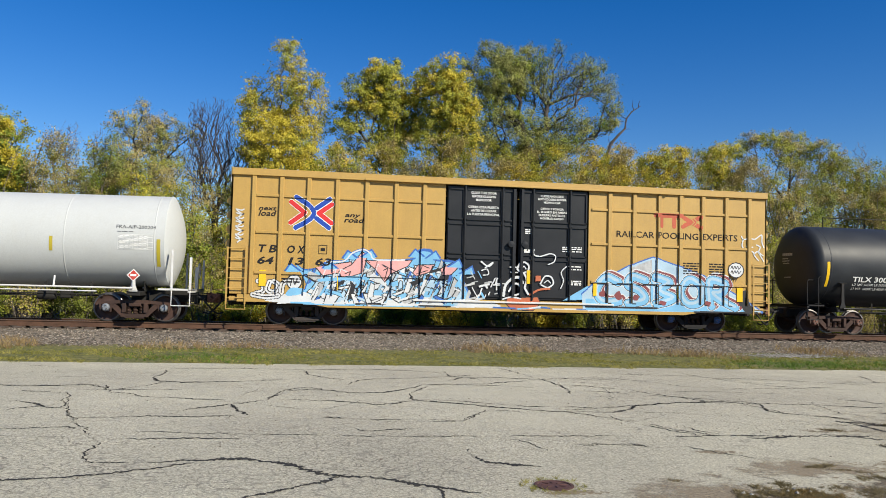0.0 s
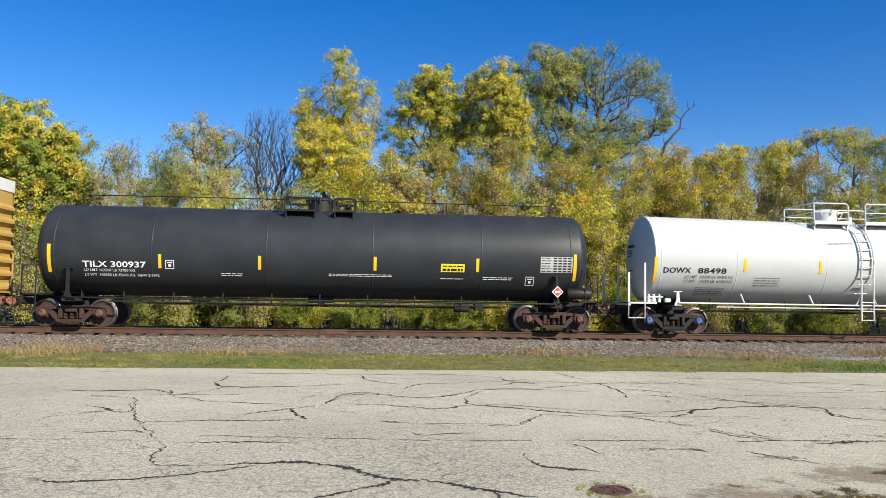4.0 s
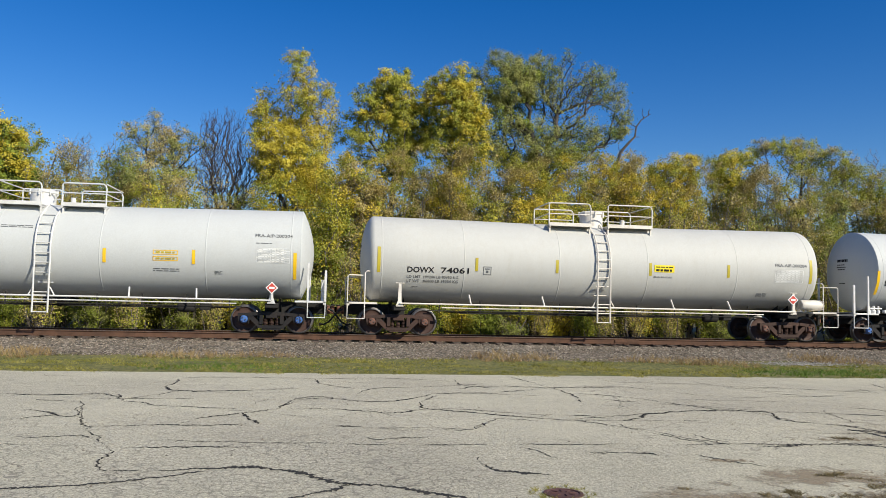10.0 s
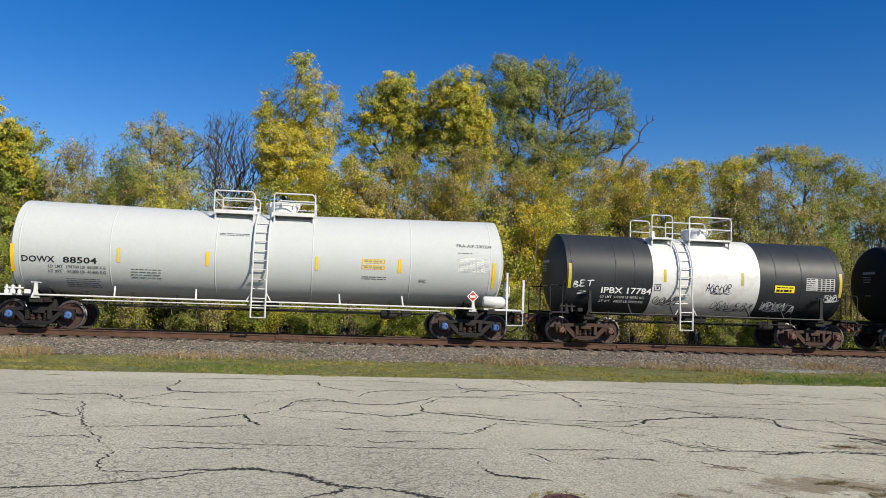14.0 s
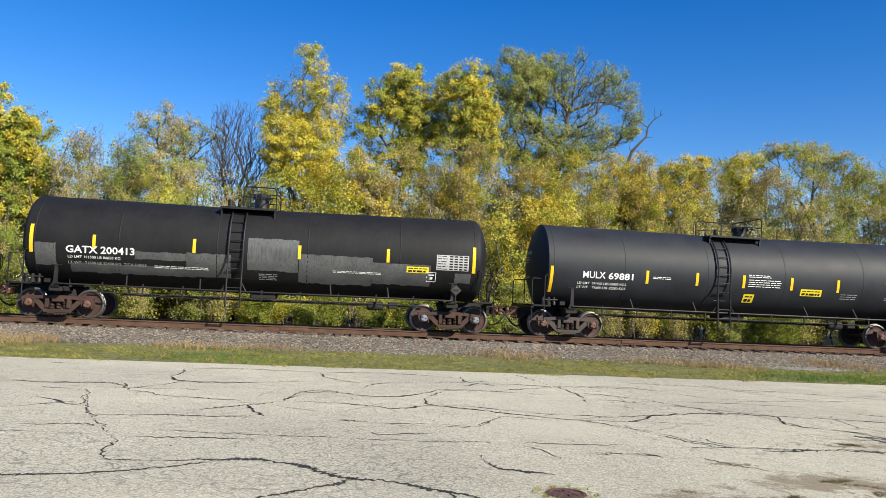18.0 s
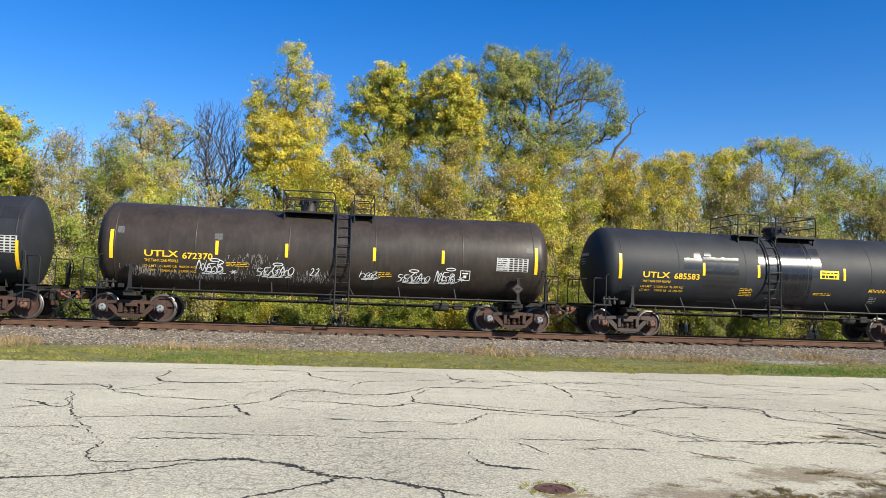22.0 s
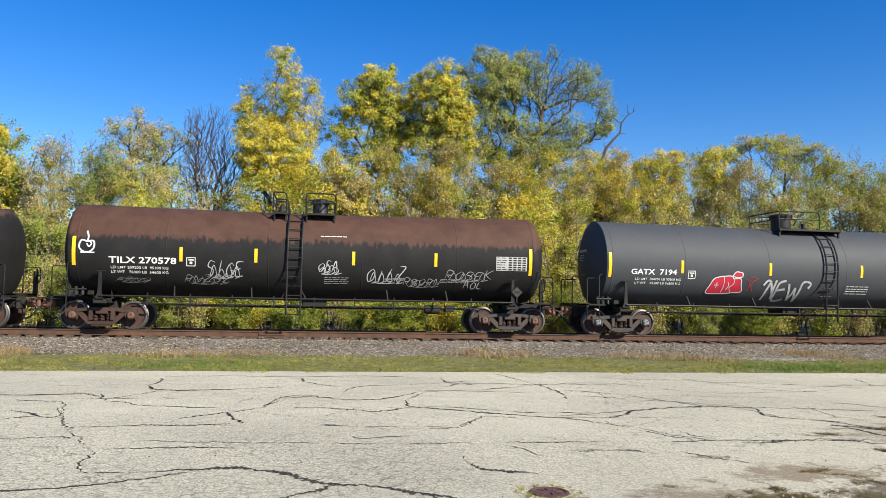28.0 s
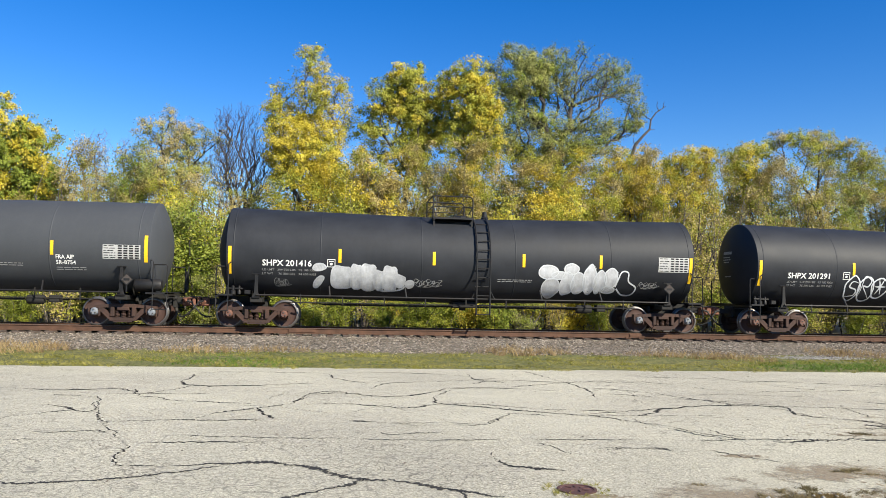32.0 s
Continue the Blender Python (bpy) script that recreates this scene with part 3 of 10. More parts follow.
class Skin:
    """The side of a car that faces the lot: maps (along, height) to a place on it, a little proud."""

    def __init__(self, radius=None, axis=None, flat=None):
        self.radius, self.axis, self.flat = radius, axis, flat

    def at(self, s, h, off=0.004):
        if self.flat is not None:
            return (s, self.flat - off, h)
        zc, R = self.axis(s), self.radius
        k = max(-0.995, min(0.995, (h - zc) / R))
        return (s, -(R + off) * math.sqrt(1 - k * k), zc + (R + off) * k)

    def sheet(self, geo, s0, s1, h0, h1, off=0.006, nh=6, ns=1, mi=0, lean=0.0):
        v, f = [], []
        for j in range(nh + 1):
            for i in range(ns + 1):
                h = h0 + (h1 - h0) * j / nh
                v.append(self.at(s0 + (s1 - s0) * i / ns + lean * j / nh, h, off))
        for j in range(nh):
            for i in range(ns):
                a = j * (ns + 1) + i
                f.append((a, a + 1, a + ns + 2, a + ns + 1))
        return geo.add(v, f, mi)

    def text(self, text, s, h, height, mat, parent, width=None, bold=None, italic=0.0, name="lettering"):
        bold = min(0.02, height * 0.09) * (0.35 if "M" in text else 1) if bold is None else bold
        v, f, w = letters(text, height, bold, italic)
        k = (width / w) if width else 1.0
        if height < 0.15:
            g = Geo().add([self.at(s + x * k, h + y, 0.0095) for x, y in v], f)
            return tagged(part(name, g, mat, parent, smooth=False), kind="stuff")
        # tall characters are parts of their own: faces whose spans along the line overlap make one character
        runs = []
        for q in sorted(f, key=lambda q: min(v[i][0] for i in q)):
            a, b = min(v[i][0] for i in q), max(v[i][0] for i in q)
            if runs and a < runs[-1][0] - 1e-4:
                runs[-1][0] = max(runs[-1][0], b)
                runs[-1][1].append(q)
            else:
                runs.append([b, [q]])
        for _, faces in runs:
            ids = sorted({i for q in faces for i in q})
            at = {i: n for n, i in enumerate(ids)}
            g = Geo().add([self.at(s + v[i][0] * k, h + v[i][1], 0.0095) for i in ids], [tuple(at[i] for i in q) for q in faces])
            ob = part("letter", g, mat, parent, smooth=False)
        return ob

    def bars(self, geo, s0, s1, hs, t=0.03, off=0.009, seed=1, mi=0):
        """Lines of writing too small to read, as plain bars broken into words."""
        rnd = random.Random(seed)
        for h in hs:
            s = s0
            while s < s1 - 0.03:
                w = min(rnd.uniform(0.06, 0.26), s1 - s)
                self.sheet(geo, s, s + w, h - t / 2, h + t / 2, off, 1, 1, mi)
                s += w + 0.035
        return geo

    def ribbon(self, geo, pts, w, off=0.012, mi=0, taper=False, closed=False):
        pts = [Vector(p) for p in pts]
        n = len(pts)
        v = []
        for i, p in enumerate(pts):
            a, b = (pts[(i - 1) % n], pts[(i + 1) % n]) if closed else (pts[max(i - 1, 0)], pts[min(i + 1, n - 1)])
            d = b - a
            d = d.normalized() if d.length > 1e-6 else Vector((1, 0))
            k = w / 2 * (min(1, 0.25 + 3 * min(i, n - 1 - i) / n) if taper else 1)
            v += [self.at(p.x - d.y * k, p.y + d.x * k, off), self.at(p.x + d.y * k, p.y - d.x * k, off)]
        f = [(2 * i, 2 * i + 1, 2 * i + 3, 2 * i + 2) for i in range(n - 1)]
        if closed:
            f.append((2 * n - 2, 2 * n - 1, 1, 0))
        return geo.add(v, f, mi)

    def blob(self, geo, pts, off=0.008, mi=0):
        """A filled outline, as a fan round its middle."""
        c = sum((Vector(p) for p in pts), Vector((0, 0))) / len(pts)
        v, n = [self.at(c.x, c.y, off)] + [self.at(*(c + (Vector(p) - c) * 0.5), off) for p in pts] + [self.at(*p, off) for p in pts], len(pts)
        f = [(0, 1 + i, 1 + (i + 1) % n) for i in range(n)] + [(1 + i, 1 + n + i, 1 + n + (i + 1) % n, 1 + (i + 1) % n) for i in range(n)]
        return geo.add(v, f, mi)


# ---- ground ----
def heights(y):
    """The lie of the land across the track: lot, verge, ballast bed, woods."""
    prof = [(-60, 0.0), (19.9, 0.0), (20.3, 0.02), (21.8, 0.07), (23.2, 0.14), (24.2, 0.22), (25.0, 0.34), (25.9, 0.395), (26.3, 0.40), (29.0, 0.40), (29.8, 0.37), (31.6, 0.05), (33.0, -0.1), (60, 0.0), (3000, 0.0)]
    return float(np.interp(y, [p[0] for p in prof], [p[1] for p in prof]))


def build_ground():
    xs = [-3000, -600, -150, -70] + [-50 + i * 0.5 for i in range(221)] + [80, 160, 600, 3000]
    ys = [-600, -100, -25, -5, 5, 12, 17, 19, 19.9] + [20.1 + i * 0.2 for i in range(67)] + [34, 36, 40, 46, 60, 120, 400, 3000]
    g = Geo()
    v = []
    for y in ys:
        for x in xs:
            j = 0.0
            if 20 < y < 34 and -51 < x < 61:
                j = 0.035 * noise.noise(Vector((x * 1.1, y * 1.3, 0))) + 0.02 * noise.noise(Vector((x * 3.7, y * 3.7, 4)))
                if 26 < y < 29.6:
                    j *= 0.3
            v.append((x, y, heights(y) + j - (0.02 if y < 19.95 else 0)))
    n = len(xs)
    f, mi = [], []
    for b in range(len(ys) - 1):
        yc = (ys[b] + ys[b + 1]) / 2
        for a in range(n - 1):
            xc = (xs[a] + xs[a + 1]) / 2
            edge = 23.35 + 0.35 * noise.noise(Vector((xc * 0.4, 2, 7))) + 0.2 * noise.noise(Vector((xc * 1.7, 2, 9)))
            f.append((b * n + a, b * n + a + 1, (b + 1) * n + a + 1, (b + 1) * n + a))
            mi.append(1 if edge < yc < 31.2 else (2 if yc >= 31.2 else 0))
    g.v, g.f, g.m = v, f, mi
    return thing("ground", Matrix(), "grass verge, crushed-stone track bed and woodland floor", "ground", kind="structure", data=g.mesh("ground", [SOIL, BALLAST, WOODS], True, 80))


build_ground()


def build_lot():
    """The worn lot as one slab with a ragged far edge."""
    g = Geo()
    xs = [-60 + i * 0.4 for i in range(351)]
    v = []
    for x in xs:
        e = 19.95 + 0.12 * noise.noise(Vector((x * 0.5, 0, 1))) + 0.06 * noise.noise(Vector((x * 2.3, 0, 3)))
        v += [(x, -40, 0), (x, 6, 0), (x, 14, 0), (x, e, 0), (x, e + 0.02, -0.06)]
    f = [(i * 5 + k, i * 5 + 5 + k, i * 5 + 6 + k, i * 5 + 1 + k) for i in range(len(xs) - 1) for k in range(4)]
    g.add(v, f)
    return thing("pavement", Matrix(), "bleached grey asphalt parking lot with dark cracks", "pavement", kind="structure", data=g.mesh("pavement", ASPHALT, False))


LOT = build_lot()

# ---- rolling stock ----
WHEEL_R, AXLE = 0.457, 0.889


def wheelset_mesh(cap):
    g = Geo()
    g.tube([(0, -1.0, 0), (0, 1.0, 0)], 0.08, 12, 0)
    for s in (-1, 1):
        prof = [(-0.70, 0.10), (-0.70, 0.16), (-0.735, 0.20), (-0.725, 0.36), (-0.70, 0.385), (-0.68, 0.40), (-0.68, WHEEL_R + 0.025), (-0.705, WHEEL_R + 0.022), (-0.718, WHEEL_R), (-0.81, WHEEL_R - 0.004), (-0.815, WHEEL_R - 0.012), (-0.815, 0.405), (-0.785, 0.385), (-0.765, 0.34), (-0.79, 0.20), (-0.835, 0.16), (-0.835, 0.09)]
        if s > 0:
            prof = [(-a, r) for a, r in prof][::-1]
        n0 = len(g.f)
        g.lathe(prof, "y", n=26, mi=0)
        for i in range(n0, len(g.f)):
            rr = sum(math.hypot(g.v[k][0], g.v[k][2]) for k in g.f[i]) / len(g.f[i])
            if rr > 0.40 and len(g.f[i]) == 4:
                g.m[i] = 1
        o = -1 if s < 0 else 1
        g.lathe([(o * 0.90, 0.13), (o * 1.10, 0.13), (o * 1.14, 0.115), (o * 1.17, 0.09), (o * 1.175, 0.03)][:: 1 if o > 0 else -1], "y", n=18, mi=2)
        for k in range(3):
            a = radians(90 + 120 * k)
            x, z = 0.065 * math.cos(a), 0.065 * math.sin(a)
            g.tube([(x, o * 1.16, z), (x, o * 1.205, z)][:: 1 if o > 0 else -1], 0.022, 6, 1)
    return g.mesh("wheelset", [WHEEL, TREAD, cap])


def side_frame_mesh(m):
    """Cast side frame with arched top, two triangular windows and a spring pocket, on the lot's side."""
    g = Geo()
    y0, y1 = -1.10, -0.90
    z = 0.0
    top = [(-0.89, 0.20), (-0.55, 0.235), (-0.30, 0.25), (0.30, 0.25), (0.55, 0.235), (0.89, 0.20)]
    low = [(0.89, 0.08), (0.55, 0.12), (0.30, 0.14), (-0.30, 0.14), (-0.55, 0.12), (-0.89, 0.08)]
    g.prism(low[::-1] + top[::-1], y0, y1)
    for s in (-1, 1):
        g.bar((s * 0.70, 0.11), (s * 0.36, -0.22), 0.15, y0 + 0.01, y1 - 0.02)
        g.bar((s * 0.78, 0.15), (s * 0.46, 0.19), 0.10, y0 - 0.012, y1 - 0.02)
        g.bar((s * 0.36, 0.16), (s * 0.36, -0.22), 0.09, y0 + 0.02, y1)
        ped = [(s * 0.89 + x, zz) for x, zz in ((-0.20, 0.20), (-0.19, 0.02), (-0.15, -0.10), (-0.135, -0.10), (-0.135, 0.10), (0.135, 0.10), (0.135, -0.14), (0.17, -0.14), (0.20, 0.06), (0.17, 0.19))]
        g.prism(ped, y0 - 0.005, y1 + 0.005)
        g.box(s * 0.89 - 0.14, s * 0.89 + 0.14, y0 + 0.02, y1, 0.09, 0.16, b=0.01)
        g.box(s * 0.33 - 0.06, s * 0.33 + 0.06, y0 - 0.03, y1, -0.16, 0.16, b=0.015)
    g.prism([(-0.42, -0.29), (0.42, -0.29), (0.36, -0.19), (-0.36, -0.19)], y0 - 0.03, y1 + 0.02)
    g.box(-0.30, 0.30, y0 - 0.02, y1, -0.345, -0.29, b=0.012)
    return g.mesh("side_frame", m)


def spring_mesh():
    g = Geo()
    pts = [(0.065 * math.cos(t * 0.9), 0.065 * math.sin(t * 0.9), -0.19 + 0.235 * t / 34) for t in range(35)]
    g.tube(pts, 0.017, 5)
    g.tube([(0, 0, -0.19), (0, 0, 0.045)], 0.04, 8)
    return g.mesh("spring", CAST_RUST)


SPRING = spring_mesh()


def truck_kit(frame_mat, cap):
    """One four-wheel truck: two side frames, bolster, springs, brake beams and two wheelsets. Its origin lies on the rails."""
    t = new("truck")
    z = WHEEL_R
    sf = side_frame_mesh(frame_mat)
    for k in (0, 1):
        ob = part("side_frame", sf, None, t)
        ob.matrix_basis = pose(0, 0, z, 0, 0, 180 * k)
    g = Geo().box(-0.19, 0.19, -1.12, 1.12, z + 0.04, z + 0.15, b=0.02).box(-0.30, 0.30, -0.5, 0.5, z + 0.1, z + 0.24, b=0.02)
    for s in (-1, 1):
        g.box(s * 0.42 - 0.05, s * 0.42 + 0.05, -0.72, 0.72, z - 0.12, z - 0.02, b=0.01)
    part("bolster", g, frame_mat, t)
    for y in (-1.0, 1.0):
        for x in (-0.2, 0.0, 0.2):
            part("spring", SPRING, None, t).matrix_basis = pose(x, y - 0.02 * y, z)
    ws = wheelset_mesh(cap)
    for x in (-AXLE, AXLE):
        part("wheelset", ws, None, t).matrix_basis = pose(x, 0, z)
    return t


TRUCKS = {
    "dark": truck_kit(CAST, CAP_BLUE),
    "rust": truck_kit(CAST_RUST, CAP_RUST),
    "grey": truck_kit(CAST_GREY, CAP_RUST),
    "brown": truck_kit(CAST_RUST, CAP_GREY),
    "pale": truck_kit(CAST_GREY, CAP_GREY),
}
CARS, WHEELSETS = [], []


def add_trucks(car, half, kinds):
    for s, kind in ((-1, kinds[0]), (1, kinds[1])):
        t = under(TRUCKS[kind], car, pose(s * half, 0, 0))
        WHEELSETS.extend(o for o in t.children if o.name.startswith("wheelset"))


def coupler(car, x, s, reach=0.0, mat=COUPLER):
    """Coupler with knuckle, draft box, shank and air hose at one end; s is the way it points, reach lengthens the shank."""
    g = Geo()
    a = x + s * (0.60 + reach)
    part("shank", Geo().box(min(x, a), max(x, a), -0.09, 0.09, 0.72, 0.92, b=0.02), UNDER, car)
    g.box(min(a, a + s * 0.26), max(a, a + s * 0.26), -0.17, 0.12, 0.66, 0.97, b=0.04)
    g.tube([(a + s * 0.24, 0.06, 0.68), (a + s * 0.24, 0.06, 0.96)], 0.075, 10)
    g.box(min(a - s * 0.16, a - s * 0.04), max(a - s * 0.16, a - s * 0.04), -0.14, 0.14, 0.66, 0.98, b=0.03)
    g.tube([(a - s * 0.02, -0.15, 0.70), (a + s * 0.12, -0.22, 0.82), (a + s * 0.22, -0.15, 0.92)], 0.05, 8)
    part("coupler", g, mat, car, "rusty cast knuckle coupler")
    part("striker", Geo().box(min(x, x + s * 0.12), max(x, x + s * 0.12), -0.30, 0.30, 0.60, 1.00, b=0.02), UNDER, car)
    lv = Geo().tube([(x + s * 0.02, -1.42, 0.86), (x + s * 0.06, -1.30, 0.93), (x + s * 0.08, -0.42, 0.93), (a - s * 0.05, -0.14, 0.99)], 0.018, 6)
    lv.tube([(x + s * 0.02, -1.42, 0.86), (x + s * 0.10, -1.44, 0.62)], 0.02, 6)
    part("uncoupling_lever", lv, UNDER, car)
    h = Geo().tube([(a - s * 0.3, -0.33, 0.78), (a - s * 0.15, -0.36, 0.60), (a + s * 0.02, -0.34, 0.40), (a + s * 0.20, -0.26, 0.30), (a + s * 0.35, -0.2, 0.33)], 0.03, 8)
    h.tube([(a - s * 0.45, -0.33, 0.84), (a - s * 0.26, -0.33, 0.78)], 0.035, 8)
    part("air_hose", h, HOSE, car)


def rail_loop(g, pts, r=0.022, mi=0):
    return g.tube(pts, r, 7, mi)


def tank_car(name, centre, half_tc, half, R, top, dip, shell, trim, label, **o):
    """A tank car: shell with bulged ends, saddles, end platforms, side pipe rails, ladder, top platform, fittings, trucks.
    Along the car x runs to the rear; heights are over the rail; its origin stands on the rails under its middle."""
    car = thing(name, pose(centre, TRACK_Y, RAIL_Z), label, "tank car", "cars of the freight train")
    CARS.append((car, centre))
    lad, plat = o["ladder"], o["platform"]
    axis = lambda s: top - R - dip * max(0.0, 1 - abs(s) / (half * 0.93)) if dip else top - R
    cl, cr = o.get("rim", (0.13, 0.13))
    cl, cr = -o["end_strips"][0] + cl, o["end_strips"][1] + cr
    cyl = cl
    top_trim = o.get("top_trim", trim)
    flat = o.get("flat_heads", False)
    half = half_tc + 1.30
    hd = 0.38 if flat else half - cyl
    g = Geo()
    n, rings = 56, []
    for i in range(13):
        a = math.pi / 2 * i / 12
        if flat:
            u = min(1.0, i / 11)
            rings.append((-cyl - hd * (1 - u * u) if i < 12 else -cyl + 0.02, R * max(0.02, u * 0.985 if i < 12 else 1.0)))
        else:
            rings.append((-cyl - hd * math.cos(a), R * max(0.02, math.sin(a))))
    rings += [(-cl + (cl + cr) * i / 12, R) for i in range(1, 12)]
    hr = 1.0 if flat else (half - cr) / hd
    rings += [(cr + (-x - cl) * hr, r) for x, r in rings[:13][::-1]]
    v, f = [], []
    for x, r in rings:
        zc = axis(x)
        v += [(x, r * math.cos(2 * math.pi * k / n), zc + r * math.sin(2 * math.pi * k / n)) for k in range(n)]
    f = [(i * n + k, (i + 1) * n + k, (i + 1) * n + (k + 1) % n, i * n + (k + 1) % n) for i in range(len(rings) - 1) for k in range(n)]
    f += [tuple(range(n)), tuple(range((len(rings) - 1) * n, len(rings) * n))[::-1]]
    g.add(v, f)
    part("tank", g, shell, car, o.get("tank_label", ""))
    skin = Skin(R, axis)
    # weld seams
    for x in o.get("seams", [cyl * k for k in (-0.97, -0.62, -0.2, 0.2, 0.62, 0.97)]):
        sg = Geo()
        zc = axis(x)
        sg.lathe([(x - 0.022, R), (x - 0.012, R + 0.006), (x + 0.012, R + 0.006), (x + 0.022, R)], "x", (0, 0, zc), 56, close=False)
        part("weld_seam", sg, shell, car)
    # full bands of other paint round the shell
    for x0, x1, m in o.get("bands", []):
        sg = Geo()
        k = max(2, int((x1 - x0) / 0.6))
        for i in range(k):
            a, b = x0 + (x1 - x0) * i / k, x0 + (x1 - x0) * (i + 1) / k
            vv = [(x, (R + 0.004) * math.cos(2 * math.pi * q / 56), axis(x) + (R + 0.004) * math.sin(2 * math.pi * q / 56)) for x in (a, b) for q in range(56)]
            sg.add(vv, [(q, q + 56, (q + 1) % 56 + 56, (q + 1) % 56) for q in range(56)])
        part("paint_band", sg, m, car)
    for k, (s0, s1, h0, h1, m) in enumerate(o.get("patches", [])):
        # brushed on in upright strokes that end unevenly
        pg, rp = Geo(), random.Random(k * 7 + int(centre))
        cols, j = max(3, int((s1 - s0) / 0.06)), 0.085 if m is BLUE_GREY else 0.018
        a = b = 0.0
        vv = []
        for i in range(cols + 1):
            if rp.random() < 0.45:
                a, b = rp.uniform(-j, j), rp.uniform(-j, j) * 0.8
            vv += [skin.at(s0 + (s1 - s0) * i / cols + rp.uniform(-0.01, 0.01), h0 + a + (h1 + b - h0 - a) * q / 6, 0.0035 + 0.0006 * k) for q in range(7)]
        pg.add(vv, [(7 * i + q, 7 * i + 7 + q, 7 * i + 8 + q, 7 * i + 1 + q) for i in range(cols) for q in range(6)])
        part("paint_patch", pg, m, car)
    # saddles, stub sills and end platforms
    for s in (-1, 1):
        x = s * half_tc
        g = Geo()
        zc = axis(x)
        prof = arc(0, zc, R + 0.01, 238, 302, 14)
        outer = [(a, max(0.78, b - 0.30)) for a, b in prof]
        poly = prof + outer[::-1]
        vv = [(x - 0.2, a, b) for a, b in poly] + [(x + 0.2, a, b) for a, b in poly]
        k = len(prof)
        ff = []
        for i in range(k - 1):
            j = 2 * k - 1 - i
            ff += [(i, i + 1, j - 1, j), (i + 2 * k, j + 2 * k, j - 1 + 2 * k, i + 1 + 2 * k), (j, j - 1, j - 1 + 2 * k, j + 2 * k)]
        g.add(vv, ff)
        g.box(x - 0.28, x + 0.28, -0.35, 0.35, 0.66, 0.95, b=0.02)
        g.box(x - 0.2, x + 0.2, -1.42, 1.42, 0.84, 1.0, b=0.02)
        part("saddle", g, UNDER, car)
        g = Geo()
        inset = o.get("inset", 0.32 if trim is BLACK_TRIM else 0.0)
        e = s * (half + 0.42 - inset)
        g.box(min(x, e), max(x, e), -0.22, 0.22, 0.66, 1.04, b=0.02)
        part("stub_sill", g, UNDER, car)
        # bolster arm with its stanchion, seen as a post under the shell
        g = Geo()
        hb = o.get("arm_top", 1.62)
        for y0 in (-1.47,):
            g.prism([(x - 0.13, 1.00), (x + 0.13, 1.00), (x + 0.06, 1.18), (x + 0.045, hb), (x - 0.045, hb), (x - 0.06, 1.18)], y0, y0 + 0.07)
        g.box(x - 0.13, x + 0.13, -1.47, -1.38, 0.98, 1.02, b=0.008)
        g.box(x - 0.15, x + 0.15, -1.475, -1.38, hb, hb + 0.03, b=0.008)
        part("bolster_arm", g, trim, car)
        g = Geo()
        a, b = s * (half - 0.55), s * (half + 0.47 - inset)
        g.box(min(a, b), max(a, b), -1.48, -0.45, 1.04, 1.10, b=0.01)
        g.box(min(a, b), max(a, b), 0.45, 1.48, 1.04, 1.10, b=0.01)
        g.box(min(b - s * 0.10, b), max(b - s * 0.10, b), -1.48, 1.48, 0.98, 1.10, b=0.01)
        part("end_platform", g, trim, car)
        # grab irons and sill steps at the corner
        for y in (-1.46, 1.46):
            g = Geo()
            c, d = s * (half + 0.44 - inset), s * (half - 0.13 - inset * 0.6)
            rail_loop(g, [(c, y, 1.06), (c, y, 0.56), (d, y, 0.56), (d, y, 1.06)], 0.02)
            part("sill_step", g, trim, car)
            g = Geo()
            if o.get("end_posts", "tall") == "tall":
                g.box(c - 0.035, c + 0.035, y - 0.035, y + 0.035, 1.08, 2.12)
                g.box(d - 0.03, d + 0.03, y - 0.03, y + 0.03, 1.08, 2.45 if s < 0 else 2.35)
            else:
                rail_loop(g, [(c, y, 1.08), (c, y, 1.95), (c - s * 0.04, y, 2.0), (c - s * 0.5, y + (0.3 if y < 0 else -0.3), 2.0)], 0.02)
                rail_loop(g, [(d, y, 1.08), (d, y, 2.08), (d - s * 0.06, y, 2.14), (d - s * 0.3, y + (0.35 if y < 0 else -0.35), 2.14)], 0.02)
            part("grab_iron", g, trim, car)
        coupler(car, s * (half + 0.40 - inset), s, inset, o.get("coupler", COUPLER))
    # pipe rails along both sides, on brackets
    hp = o.get("pipe_h", 1.09)
    for y in (-1.50, 1.50):
        g = Geo().tube([(-half_tc + 0.0, y, hp), (half_tc, y, hp)], 0.028, 8)
        part("side_rail", g, trim, car)
        for x in o.get("brackets", [-0.66, -0.3, 0.36, 0.66]):
            x *= half_tc
            bg = Geo().tube([(x, y, hp), (x - 0.04, y * 0.86, hp + 0.33)], 0.03, 6)
            part("rail_bracket", bg, trim, car)
    # pipes, brake rigging and reservoir below
    if trim is not BLACK_TRIM:
        part("side_pipe", Geo().tube([(-half_tc * 0.8, -1.42, 0.97), (half_tc * 0.84, -1.42, 0.97)], 0.02, 6), trim, car)
    g = Geo().tube([(-half_tc * 0.86, -0.9, 0.86), (half_tc * 0.86, -0.9, 0.86)], 0.022, 6)
    g.tube([(-half_tc * 0.75, 0.35, 0.80), (half_tc * 0.8, 0.35, 0.80)], 0.02, 6)
    g.tube([(-half_tc * 0.7, -0.25, 0.78), (half_tc * 0.72, -0.22, 0.78)], 0.018, 6)
    for k in range(9):
        x = half_tc * (-0.8 + 0.2 * k)
        g.box(x - 0.02, x + 0.02, -0.92, -0.88, 0.80, axis(x) - R + 0.14)
    part("brake_pipe", g, UNDER, car)
